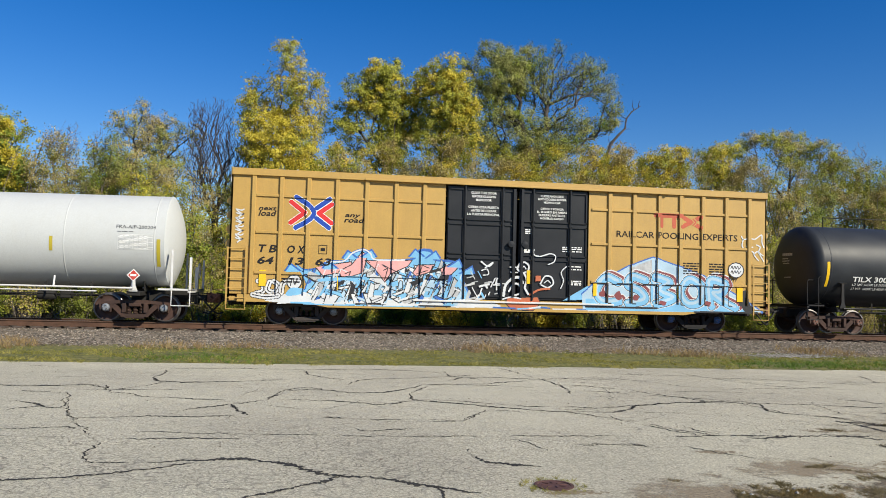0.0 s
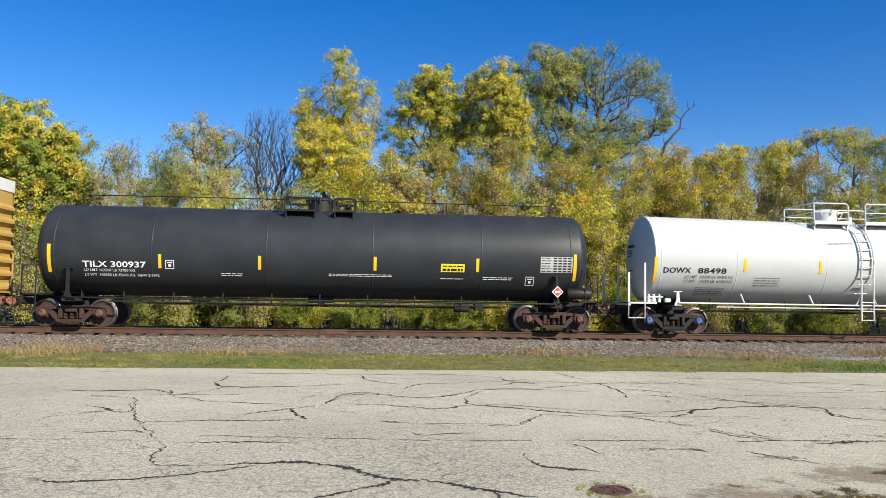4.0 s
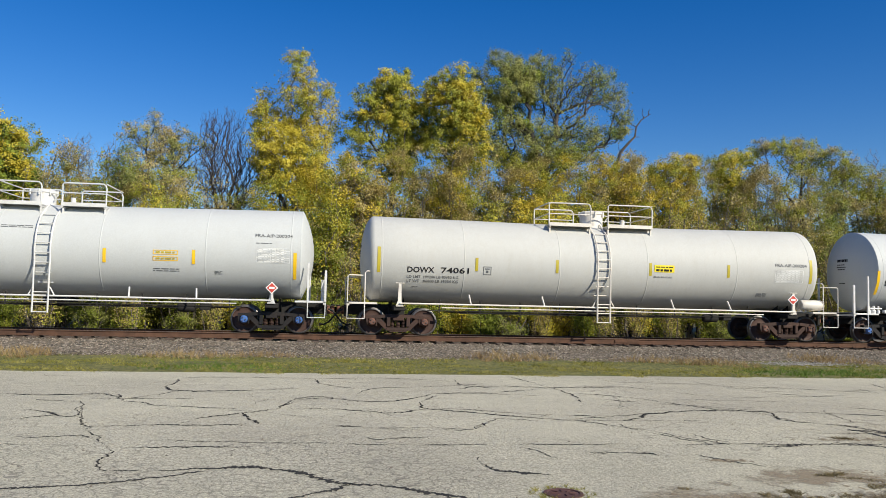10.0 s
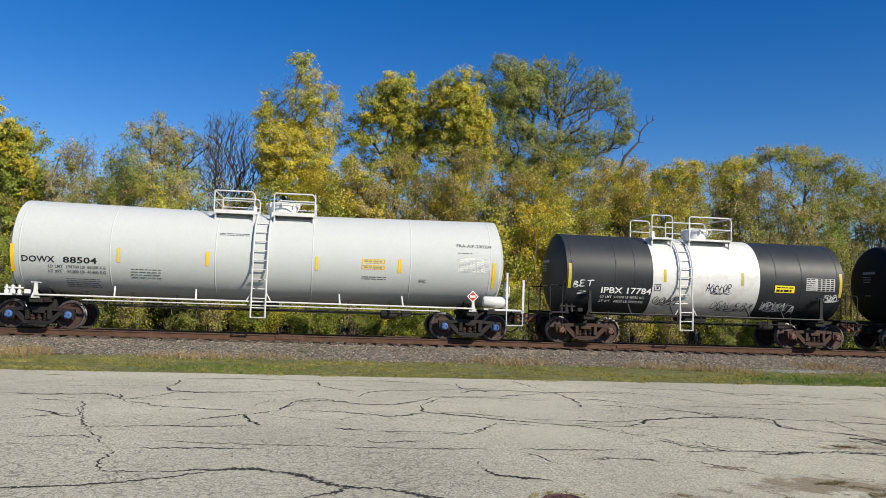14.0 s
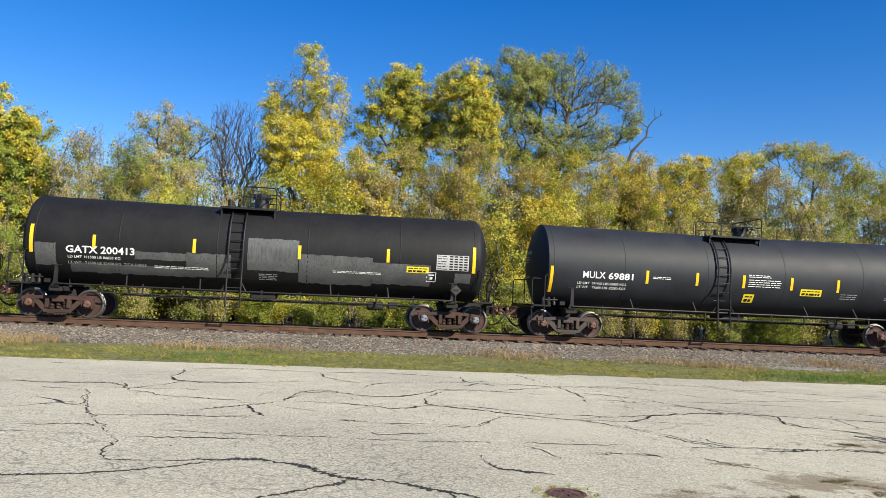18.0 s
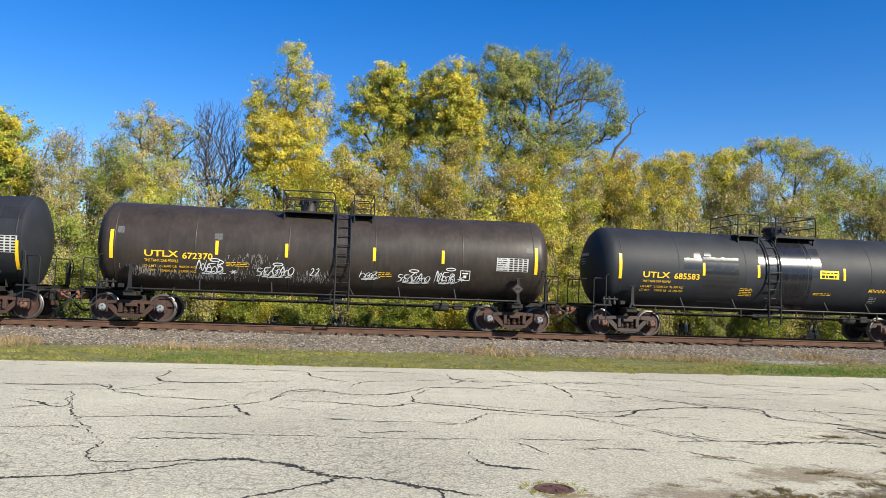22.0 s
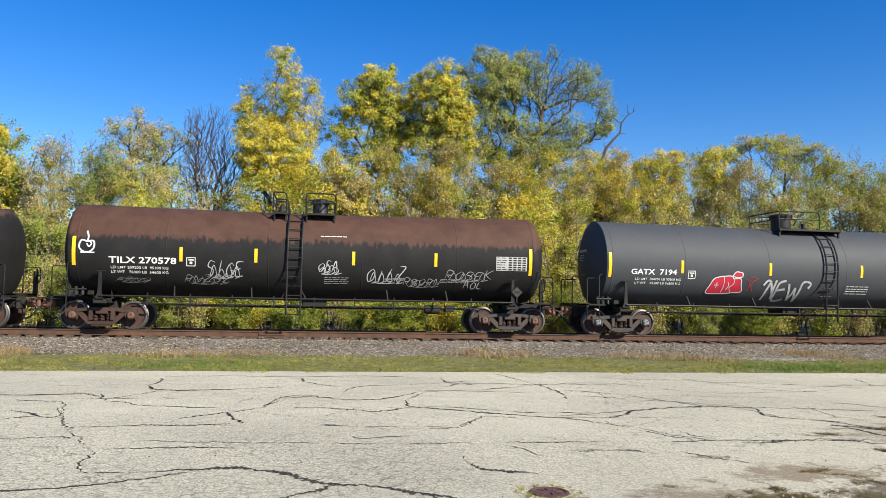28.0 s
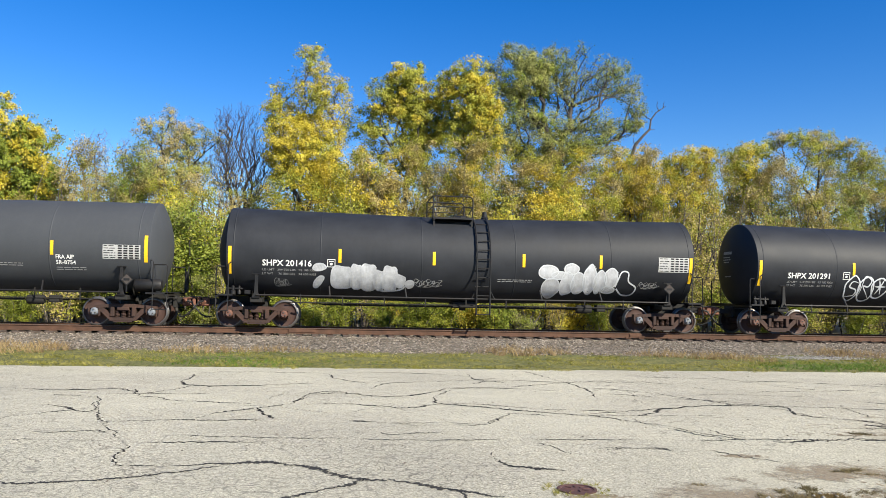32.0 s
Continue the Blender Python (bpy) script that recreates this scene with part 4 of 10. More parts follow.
    bx = o.get("brake_x", half_tc * 0.62)
    g = Geo().lathe([(bx - 0.42, 0.05), (bx - 0.40, 0.13), (bx - 0.36, 0.15), (bx + 0.1, 0.15), (bx + 0.14, 0.12), (bx + 0.15, 0.05)], "x", (0, -0.75, 0.80), 16)
    g.box(bx + 0.3, bx + 0.62, -0.9, -0.55, 0.72, 0.95, b=0.02)
    part("brake_cylinder", g, o.get("brake_mat", UNDER), car)
    g = Geo().box(-0.42, 0.42, -0.5, 0.5, axis(0) - R - 0.16, axis(0) - R + 0.06, b=0.03)
    g.lathe([(0.05, 0.12), (0.2, 0.12), (0.35, 0.16)], "z", (0, 0, axis(0) - R - 0.30), 14)
    part("bottom_outlet", g, UNDER, car)
    # brake wheel and valves at the near end platform
    if o.get("valves", True):
        x = -half + 0.35
        g = Geo()
        for k, (dx, r) in enumerate(((0, 0.07), (0.18, 0.09), (0.38, 0.06))):
            g.lathe([(1.10, r), (1.20, r), (1.23, r * 0.6), (1.36, r * 0.6), (1.38, r * 0.2)], "z", (x + dx, -1.2, 0), 10)
        g.tube([(x - 0.05, -1.22, 1.28), (x + 0.5, -1.22, 1.28)], 0.03, 7)
        g.box(x + 0.55, x + 0.75, -1.32, -1.15, 1.1, 1.24, b=0.02)
        part("brake_valve", g, o.get("valve_mat", trim), car)
    bw = Geo()
    x = half + 0.40
    ring = [(x, 0.7 + 0.26 * math.cos(2 * math.pi * k / 16), 1.72 + 0.26 * math.sin(2 * math.pi * k / 16)) for k in range(17)]
    bw.tube(ring, 0.016, 6)
    for k in range(3):
        a = 2 * math.pi * k / 3
        bw.tube([(x, 0.7, 1.72), (x, 0.7 + 0.26 * math.cos(a), 1.72 + 0.26 * math.sin(a))], 0.014, 5)
    bw.box(x - 0.12, x - 0.02, 0.6, 0.8, 1.1, 1.85)
    part("brake_wheel", bw, trim, car)
    if o.get("reservoir"):
        g = Geo().lathe([(half_tc + 0.35, 0.06), (half_tc + 0.38, 0.16), (half_tc + 0.45, 0.19), (half_tc + 1.15, 0.19), (half_tc + 1.22, 0.16), (half_tc + 1.25, 0.06)], "x", (0, -1.28, 1.34), 18)
        part("air_reservoir", g, trim, car)
    # ladder on the lot's side, following the shell
    w = 0.23
    if o.get("side_ladder", True):
        ld = part("ladder", Geo(), top_trim, car)
        lg = Geo()
        hs = [0.58 + k * 0.31 for k in range(12) if 0.58 + k * 0.31 < axis(lad) + R * 0.93]
        path = lambda x: [(x, -1.56, 0.56), (x, -1.56, 1.2), (x, -R - 0.06, 1.75)] + [skin.at(x, h, 0.09) for h in (2.2, 2.6, 3.0, 3.3, 3.55) if h < axis(lad) + R * 0.93] + [skin.at(x, axis(lad) + R * 0.97, 0.09)]
        for x in (lad - w, lad + w):
            lg.tube(path(x), 0.03, 6)
        old = ld.data
        ld.data = lg.mesh("ladder", top_trim)
        bpy.data.meshes.remove(old)
        for h in hs:
            y = -1.56 if h < 1.5 else skin.at(lad, h, 0.09)[1]
            part("rung", Geo().tube([(lad - w, y, h), (lad + w, y, h)], 0.018, 6), top_trim, ld)
        for x in (lad - w - 0.16, lad + w + 0.16):
            fl = Geo().tube([(x, -1.5, 1.1), (x + (0.12 if x < lad else -0.12), -1.5, 1.32), (lad + (-w if x < lad else w), -1.53, 1.38)], 0.022, 6)
            part("ladder_brace", fl, top_trim, car)
    # top platform, its railing and the fittings inside
    p0, p1 = plat
    zt = axis((p0 + p1) / 2) + R
    zp = o.get("deck_h", zt - 0.10)
    g = Geo()
    style = o.get("rails", "loops")
    decks = [(p0, lad - 0.30), (lad + 0.30, p1)] if style == "loops" else [(p0, p1)]
    decks = [d for d in decks if d[1] - d[0] > 0.2]
    for d0, d1 in decks:
        g = Geo()
        for y0, y1 in ((-1.05, -0.42), (0.42, 1.05)):
            g.box(d0, d1, y0, y1, zp, zp + 0.045, b=0.008)
        g.box(d0, d1, -1.06, -1.03, zp - 0.01, zp + (0.11 if trim is not BLACK_TRIM else 0.055))
        for x in (d0 + 0.02, d1 - 0.06):
            g.box(x, x + 0.04, -1.05, 1.05, zp - 0.05, zp + 0.01)
            g.prism([(x, zp - 0.3), (x + 0.05, zp - 0.3), (x + 0.05, zp), (x, zp)], -0.98, -0.9)
        part("walkway", g, top_trim, car)
    zr = zp + o.get("rail_h", 0.80)
    ms = top_trim
    loops = []
    if style == "loops":
        a, b = lad - 0.32, lad + 0.32
        loops = [(p0, a), (b, p1)]
    elif style == "left":
        loops = [(p0, lad - 0.1)]
    elif style == "right":
        loops = [(lad + 0.1, p1)]
    for x0, x1 in loops:
        if x1 - x0 < 0.25:
            continue
        for y in (-1.02, 1.02):
            g = Geo()
            rail_loop(g, [(x0, y, zp), (x0, y, zr - 0.05), (x0 + 0.05, y, zr), (x1 - 0.10, y, zr), (x1 - 0.03, y, zr - 0.05), (x1, y, zr - 0.14), (x1, y, zp)], 0.024)
            rail_loop(g, [(x0, y, zp + 0.42), (x1 - 0.02, y, zp + 0.42)], 0.018)
            part("guard_rail", g, ms, car)
        g = Geo()
        for xx in (x0,) if x0 < lad else (x1,):
            rail_loop(g, [(xx, -1.02, zr), (xx, 1.02, zr)], 0.022)
            rail_loop(g, [(xx, -1.02, zp + 0.42), (xx, 1.02, zp + 0.42)], 0.018)
        part("end_rail", g, ms, car)
    # dome: protective housing or hinged manway
    dx, dr, dh = o.get("dome", ((p0 + p1) / 2 - 0.15, 0.40, 0.42))
    dm = o.get("dome_mat", trim)
    zb = axis(dx) + R - 0.12
    g = Geo().lathe([(zb, dr), (zb + 0.08, dr), (zb + 0.10, dr * 0.95), (zb + dh, dr * 0.95), (zb + dh + 0.01, dr * 1.03), (zb + dh + 0.07, dr * 1.03), (zb + dh + 0.12, dr * 0.8), (zb + dh + 0.13, 0.05)], "z", (dx, 0, 0), 24)
    for k in range(8):
        a = 2 * math.pi * k / 8
        g.tube([(dx + dr * 1.05 * math.cos(a), dr * 1.05 * math.sin(a), zb + dh - 0.08), (dx + dr * 1.05 * math.cos(a), dr * 1.05 * math.sin(a), zb + dh + 0.1)], 0.03, 6)
    part("dome", g, dm, car)
    g = Geo()
    sx = dx + (0.95 if dx < (p0 + p1) / 2 else -0.95)
    sx = o.get("valve_x", max(p0 + 0.2, min(p1 - 0.2, sx)))
    zb = axis(sx) + R - 0.06
    g.lathe([(zb, 0.13), (zb + 0.12, 0.13), (zb + 0.14, 0.09), (zb + 0.32, 0.08), (zb + 0.34, 0.03)], "z", (sx, 0.0, 0), 12)
    part("safety_valve", g, dm, car)
    g = Geo().tube([(dx + dr, -0.2, zb + 0.2), (dx + dr + 0.12, -0.25, zb + 0.42), (dx + dr - 0.2, -0.3, zb + 0.46), (dx - 0.05, -0.3, zb + 0.2)], 0.025, 6)
    part("vent_pipe", g, dm, car)
    # reflective strips
    sm = o.get("strip", YELLOW_STRIPE)
    e0, e1, ehl, ehh = o["end_strips"]
    for x in (e0, e1):
        part("end_strip", skin.sheet(Geo(), x - 0.055, x + 0.055, ehl, ehh, 0.008, 8), sm, car)
    for x, hh in o["strips"]:
        part("reflective_strip", skin.sheet(Geo(), x - 0.05, x + 0.05, hh - 0.225, hh + 0.225, 0.0085, 6), sm, car)
    # lettering
    for t, s, h, ht, w, m in o.get("texts", []):
        skin.text(t, s, h, ht, m, car, w)
    for k, (s0, s1, h0, h1, lines, m) in enumerate(o.get("small", [])):
        hs = [h1 - (h1 - h0) * (i + 0.5) / lines for i in range(lines)]
        tagged(part("small_writing", skin.bars(Geo(), s0, s1, hs, min(0.022, (h1 - h0) / lines * 0.4), seed=k + 3), m, car), kind="stuff")
    # a few lines of writing on the leading head
    lines = Geo()
    rh = random.Random(int(centre * 10))
    for row, (za, ya, yb) in enumerate(((0.42, -0.32, 0.30), (0.26, -0.30, 0.10), (0.17, -0.30, 0.18), (0.08, -0.25, 0.12), (-0.45, -0.2, 0.15))):
        y, hh = ya, 0.05 if row == 0 else 0.017
        while y < yb:
            w = rh.uniform(0.05, 0.13)
            q = math.hypot(y + w / 2, za) / R
            x = -cyl - (hd * (1 - (q / 0.985) ** 2) if flat else hd * math.sqrt(1 - q * q)) - 0.012
            lines.box(x, x + 0.01, -y - w, -y, axis(-cyl) + za - hh, axis(-cyl) + za + hh)
            y += w + 0.03
    tagged(part("head_writing", lines, LETTER_DARK if trim is not BLACK_TRIM else LETTER_FAINT, car), kind="stuff")
    if o.get("table"):
        s0, s1, h0, h1, m, back = o["table"]
        tg = Geo()
        if back:
            skin.sheet(tg, s0, s1, h0, h1, 0.006, 4)
            for i in range(6):
                hh = h0 + (h1 - h0) * (i + 0.5) / 6
                skin.bars(tg, s0 + 0.03, s0 + (s1 - s0) * 0.34, [hh], 0.025, 0.010, 40 + i, 1)
                for q in range(4):
                    a = s0 + (s1 - s0) * (0.40 + 0.15 * q)
                    skin.sheet(tg, a, a + (s1 - s0) * 0.11, hh - 0.024, hh + 0.024, 0.010, 1, 1, 1)
            part("test_table", tg, [TABLE_GREY, back], car)
        else:
            for i in range(7):
                hh = h0 + (h1 - h0) * i / 6
                skin.sheet(tg, s0, s1, hh - 0.006, hh + 0.006, 0.008, 1)
            for q in range(6):
                a = s0 + (s1 - s0) * (0, 0.42, 0.56, 0.70, 0.85, 1)[q]
                skin.sheet(tg, a - 0.006, a + 0.006, h0, h1, 0.008, 4)
            for i in range(6):
                hh = h0 + (h1 - h0) * (i + 0.5) / 6
                skin.bars(tg, s0 + 0.04, s0 + (s1 - s0) * 0.4, [hh], 0.022, 0.009, 40 + i)
                for q in range(3):
                    a = s0 + (s1 - s0) * (0.45 + 0.14 * q)
                    skin.sheet(tg, a, a + (s1 - s0) * 0.09, hh - 0.015, hh + 0.015, 0.009, 1)
            part("test_table", tg, m, car)
    for s0, s1, h0, h1 in o.get("yellow_labels", []):
        lg = skin.sheet(Geo(), s0, s1, h0, h1, 0.008, 3)
        skin.bars(lg, s0 + 0.06, s1 - 0.06, [h0 + (h1 - h0) * 0.28], (h1 - h0) * 0.3, 0.012, 7, 1)
        skin.bars(lg, s0 + 0.06, s1 - 0.06, [h0 + (h1 - h0) * 0.72], (h1 - h0) * 0.14, 0.012, 9, 1)
        part("warning_label", lg, [YELLOW_LABEL, LETTER_DARK], car)
    for s0, s1, h0, h1 in o.get("outline_labels", []):
        lg = skin.sheet(Geo(), s0, s1, h1 - 0.022, h1, 0.008, 1)
        for a in ((s0, s1, h0, h0 + 0.022), (s0, s0 + 0.025, h0, h1), (s1 - 0.025, s1, h0, h1)):
            skin.sheet(lg, *a, 0.0085, 2)
        skin.bars(lg, s0 + 0.09, s1 - 0.09, [(h0 + h1) / 2], (h1 - h0) * 0.38, 0.009, 7, 1)
        part("warning_label", lg, [YELLOW_STRIPE, YELLOW_DULL], car, "yellow outlined stencil on white paint")
    for s, h, z, m in o.get("boxes", []):
        bg = Geo()
        for a, b, c, d in ((-z, z, z - 0.02, z), (-z, z, -z, -z + 0.02), (-z, -z + 0.02, -z, z), (z - 0.02, z, -z, z)):
            skin.sheet(bg, s + a, s + b, h + c, h + d, 0.008, 2)
        skin.sheet(bg, s - z * 0.6, s + z * 0.6, h + z * 0.3, h + z * 0.55, 0.008, 1)
        skin.sheet(bg, s - z * 0.3, s + z * 0.3, h - z * 0.5, h + z * 0.05, 0.008, 1)
        part("stencil_box", bg, m, car)
    # hazard placard in its holder
    if "placard" in o:
        s, h, pm = o["placard"]
        pg = Geo()
        d = 0.20
        pg.prism([(s, h - d), (s + d, h), (s, h + d), (s - d, h)], -1.535, -1.525, 0)
        pg.prism([(s, h - d * 0.8), (s + d * 0.8, h), (s, h + d * 0.8), (s - d * 0.8, h)], -1.540, -1.535, 1)
        pg.prism([(s - 0.09, h - 0.035), (s + 0.09, h - 0.035), (s + 0.09, h + 0.035), (s - 0.09, h + 0.035)], -1.545, -1.540, 0)
        pg.box(s - 0.02, s + 0.02, -1.524, -1.49, 1.1, h, 2)
        part("hazard_placard", pg, [LETTER_WHITE if pm is not CAST_GREY else BLACK_TRIM, pm, trim], car)
    add_trucks(car, half_tc, o.get("trucks", ("dark", "dark")))
    car["skin_r"] = R
    return car, skin


# ---- the train, from front to rear ----
def mid(a, b):
    return (a + b) / 2


LD = LETTER_GREY


def white_car(name, centre, htc, half, number, l1, l2, label, second=False, **kw):
    o = dict(ladder=-0.12, platform=(-1.74, 1.55), trucks=("dark", "dark"), end_strips=(-7.73, 7.66, 1.80, 2.66), strips=[(-4.54, 2.43), (-1.80, 2.42), (1.70, 2.41), (4.44, 2.43)],
             texts=[(number[:4], -7.45, 2.13, 0.19, 0.98, LETTER_DARK), (number[5:], -6.22, 2.13, 0.19, 1.02, LETTER_DARK), (l1, -6.67, 1.96, 0.10, 1.73, LD), (l2, -6.67, 1.81, 0.10, 1.73, LD), ("FRA-AIP-200204", 6.36, 3.15, 0.11, 1.2, LD)],
             small=[(-6.19, -5.14, 1.36, 1.66, 5, LD), (-4.17, -3.24, 1.70, 2.04, 4, LD), (-1.46, -0.51, 3.20, 3.30, 2, LD), (3.19, 4.0, 1.94, 2.07, 2, LD), (5.1, 5.35, 1.9, 2.02, 3, LD), (6.4, 6.9, 2.92, 2.98, 1, LD)],
             table=(6.43, 7.49, 2.32, 2.78, LETTER_WHITE, None), flat_heads=True, rim=(0.03, 0.20), placard=(6.95, 1.50, PLACARD_RED), valves=True, dome=(-0.72, 0.42, 0.50), outline_labels=[(3.18, 3.95, 2.49, 2.63), (3.18, 3.95, 2.29, 2.43)], rail_h=0.74, end_posts="tall", reservoir=False, arm_top=1.46)
    o.update(kw)
    return tank_car(name, centre, htc, half, 1.52, 4.19, 0.10, WHITE, WHITE_TRIM, label, **o)


white_car("tank_car", -12.8, 6.94, 8.46, "", "", "", "white tank car with white railings ahead of the boxcar", strip=YELLOW_DULL, outline_labels=[], trucks=("brown", "brown"), texts=[("FRA-AIP-200204", 6.36, 2.98, 0.11, 1.2, LD)], small=[(6.4, 6.9, 2.85, 2.9, 1, LD)])


def over_posts(text, s, h, height, width, posts, car):
    """The strokes of a line of text that run on over the raised posts."""
    v, f, w = letters(text, height, 0.004)
    k = width / w
    for x in posts:
        bm = bmesh.new()
        vs = [bm.verts.new((s + a * k, -1.599, h + b)) for a, b in v]
        for q in f:
            try:
                bm.faces.new([vs[i] for i in q])
            except ValueError:
                pass
        for edge, no in ((x - 0.07, (-1, 0, 0)), (x + 0.07, (1, 0, 0))):
            bmesh.ops.bisect_plane(bm, geom=bm.verts[:] + bm.edges[:] + bm.faces[:], plane_co=(edge, 0, 0), plane_no=no, clear_outer=True)
        if bm.faces:
            me = bpy.data.meshes.new("lettering")
            bm.to_mesh(me)
            me.materials.append(LETTER_DARK)
            part("lettering", me, None, car)
        bm.free()


def boxcar(centre):
    """High-cube boxcar: ribbed mustard sides, black double plug doors, corrugated ends, roof, ladders."""
    car = thing("boxcar", pose(centre, TRACK_Y, RAIL_Z), "mustard-yellow high boxcar with black doors and spray-painted sides", "boxcar", "cars of the freight train")
    CARS.append((car, centre))
    L, W, Z0, Z1 = 9.40, 1.52, 0.98, 5.05
    for s in (-1, 1):
        for x0, x1 in ((-L, -2.36), (2.70, L)):
            g = Geo().box(x0, x1, min(s * W, s * (W - 0.06)), max(s * W, s * (W - 0.06)), Z0 - 0.22, Z1 - 0.06)
            part("side_panel", g, BOX_YELLOW, car)
        y0, y1 = sorted((s * W, s * (W + 0.075)))
        for x in (-8.68, -7.80, -6.92, -5.99, -5.02, -4.04, -3.08, 3.46, 4.36, 5.30, 6.10, 6.94, 7.83, 8.72):
            g = Geo().box(x - 0.075, x + 0.075, y0, y1, Z0 + 0.02, Z1 - 0.20, b=0.02)
            part("side_post", g, BOX_YELLOW, car)
        y0, y1 = sorted((s * W, s * (W + 0.05)))
        for x0, x1 in ((-8.6, -2.42), (2.80, 8.64)):
            for z in (4.22, 3.02, 1.70):
                g = Geo().box(x0, x1, y0, y1, z - 0.045, z + 0.045, b=0.012)
                part("side_rib", g, BOX_YELLOW, car)
        y0, y1 = sorted((s * (W - 0.02), s * (W + 0.10)))
        part("top_chord", Geo().box(-L, L, y0, y1, Z1 - 0.20, Z1 + 0.03, b=0.015), BOX_YELLOW, car)
        part("side_sill", Geo().box(-L + 0.3, L - 0.3, y0, y1, 0.74, 0.98, b=0.012).prism([(-6.2, 0.62), (6.2, 0.62), (6.9, 0.74), (-6.9, 0.74)], y0, y1), BOX_YELLOW, car)
        # the two plug doors
        yd0, yd1 = sorted((s * (W - 0.03), s * (W + 0.02)))
        for k, (a, b) in enumerate(((-2.30, 0.12), (0.20, 2.64))):
            d = part("door", Geo().box(a, b, yd0, yd1, 1.02, 4.82, b=0.015), BOX_BLACK, car, "black plug door with raised frames")
            yp0, yp1 = sorted((s * (W + 0.02), s * (W + 0.07)))
            cols = [a + (b - a) * q for q in (0.0, 0.25, 0.79, 1.0)] if k == 0 else [a + (b - a) * q for q in (0.0, 0.2, 0.74, 1.0)]
            for c0, c1 in zip(cols, cols[1:]):
                for z0, z1 in ((1.08, 2.42), (2.50, 3.58), (3.66, 4.76)):
                    fg = Geo()
                    for bx in ((c0 + 0.03, c1 - 0.03, z1 - 0.06, z1 - 0.02), (c0 + 0.03, c1 - 0.03, z0 + 0.02, z0 + 0.06), (c0 + 0.03, c0 + 0.07, z0 + 0.02, z1 - 0.02), (c1 - 0.07, c1 - 0.03, z0 + 0.02, z1 - 0.02)):
                        fg.box(bx[0], bx[1], yp0, yp1, bx[2], bx[3])
                    part("door_frame", fg, BOX_BLACK, d)
            for c in cols[1:-1]:
                part("lock_rod", Geo().tube([(c, s * (W + 0.10), 1.0), (c, s * (W + 0.10), 4.9)], 0.03, 8), BOX_BLACK, d)
            e = b - 0.10 if k == 0 else a + 0.10
            hg = Geo().box(e - 0.05, e + 0.05, *sorted((s * (W + 0.02), s * (W + 0.12))), 1.1, 4.8, b=0.01)
            hg.lathe([(s * (W + 0.11), 0.11), (s * (W + 0.16), 0.11), (s * (W + 0.17), 0.03)][:: s], "y", (e + (-0.1 if k == 0 else 0.1), 0, 2.9), 14)
            part("door_gear", hg, BOX_BLACK, d)
        for z in (0.92, 4.88):
            part("door_track", Geo().box(-5.1 if z > 4 else -3.4, 5.6 if z > 4 else 3.6, *sorted((s * (W + 0.08), s * (W + 0.16))), z - 0.03, z + 0.03, b=0.008), BOX_YELLOW if z > 4 else WHITE_TRIM, car)
        # corner ladders, handholds and steps
        for e in (-1, 1):
            lg = Geo()
            x0, x1 = e * 9.43, e * 8.84
            yy = s * (W + 0.11)
            for x in (x0, x1):
                lg.box(x - 0.025, x + 0.025, *sorted((yy - 0.02, yy + 0.02)), 0.66, 2.5)
            ladder = part("ladder", lg, BOX_YELLOW, car)
            for q in range(6):
                part("rung", Geo().tube([(x0, yy, 0.86 + 0.32 * q), (x1, yy, 0.86 + 0.32 * q)], 0.018, 6), BOX_YELLOW, ladder)
            part("sill_step", Geo().tube([(x0, yy, 0.9), (x0, yy, 0.50), (x1, yy, 0.50), (x1, yy, 0.9)], 0.022, 6), BOX_YELLOW, car)
    # corrugated ends
    for e in (-1, 1):
        g = Geo().box(*sorted((e * (L - 0.05), e * L)), -W, W, Z0 - 0.2, Z1 - 0.02)
        end = part("end_wall", g, BOX_YELLOW, car)
        for k in range(7):
            z = 1.25 + 0.46 * k
            x0, x1 = sorted((e * L, e * (L + 0.13)))
            rg = Geo()
            rg.add([(e * L, -W + 0.08, z - 0.17), (e * L, W - 0.08, z - 0.17), (e * (L + 0.14), W - 0.14, z - 0.05), (e * (L + 0.14), -W + 0.14, z - 0.05), (e * (L + 0.14), -W + 0.14, z + 0.04), (e * (L + 0.14), W - 0.14, z + 0.04), (e * L, -W + 0.08, z + 0.17), (e * L, W - 0.08, z + 0.17)],
                   [(0, 1, 2, 3)[::e], (3, 2, 5, 4)[::e], (4, 5, 7, 6)[::e], (0, 3, 4, 6)[::e], (1, 7, 5, 2)[::e]])
            part("end_rib", rg, BOX_YELLOW, end)
        part("end_band", Geo().box(*sorted((e * L, e * (L + 0.03))), -W, W, 4.62, Z1, b=0.01), WHITE_TRIM, end)
        part("crossover_step", Geo().box(*sorted((e * L, e * (L + 0.35))), -1.3, 1.3, 1.08, 1.13), BOX_YELLOW, end)
        coupler(car, e * (L - 0.05), e)
        part("stub_sill", Geo().box(*sorted((e * 6.0, e * (L + 0.1))), -0.28, 0.28, 0.62, 0.98, b=0.02), UNDER, car)
    g = Geo()
    for k in range(18):
        x0 = -L + k * 2 * L / 18
        g.add([(x0, -W - 0.08, Z1 + 0.02), (x0 + 2 * L / 18, -W - 0.08, Z1 + 0.02), (x0 + 2 * L / 18, 0, Z1 + 0.12), (x0, 0, Z1 + 0.12), (x0, W + 0.08, Z1 + 0.02), (x0 + 2 * L / 18, W + 0.08, Z1 + 0.02)], [(0, 1, 2, 3), (3, 2, 5, 4)])
        g.box(x0 - 0.03, x0 + 0.03, -W, W, Z1 + 0.02, Z1 + 0.07)
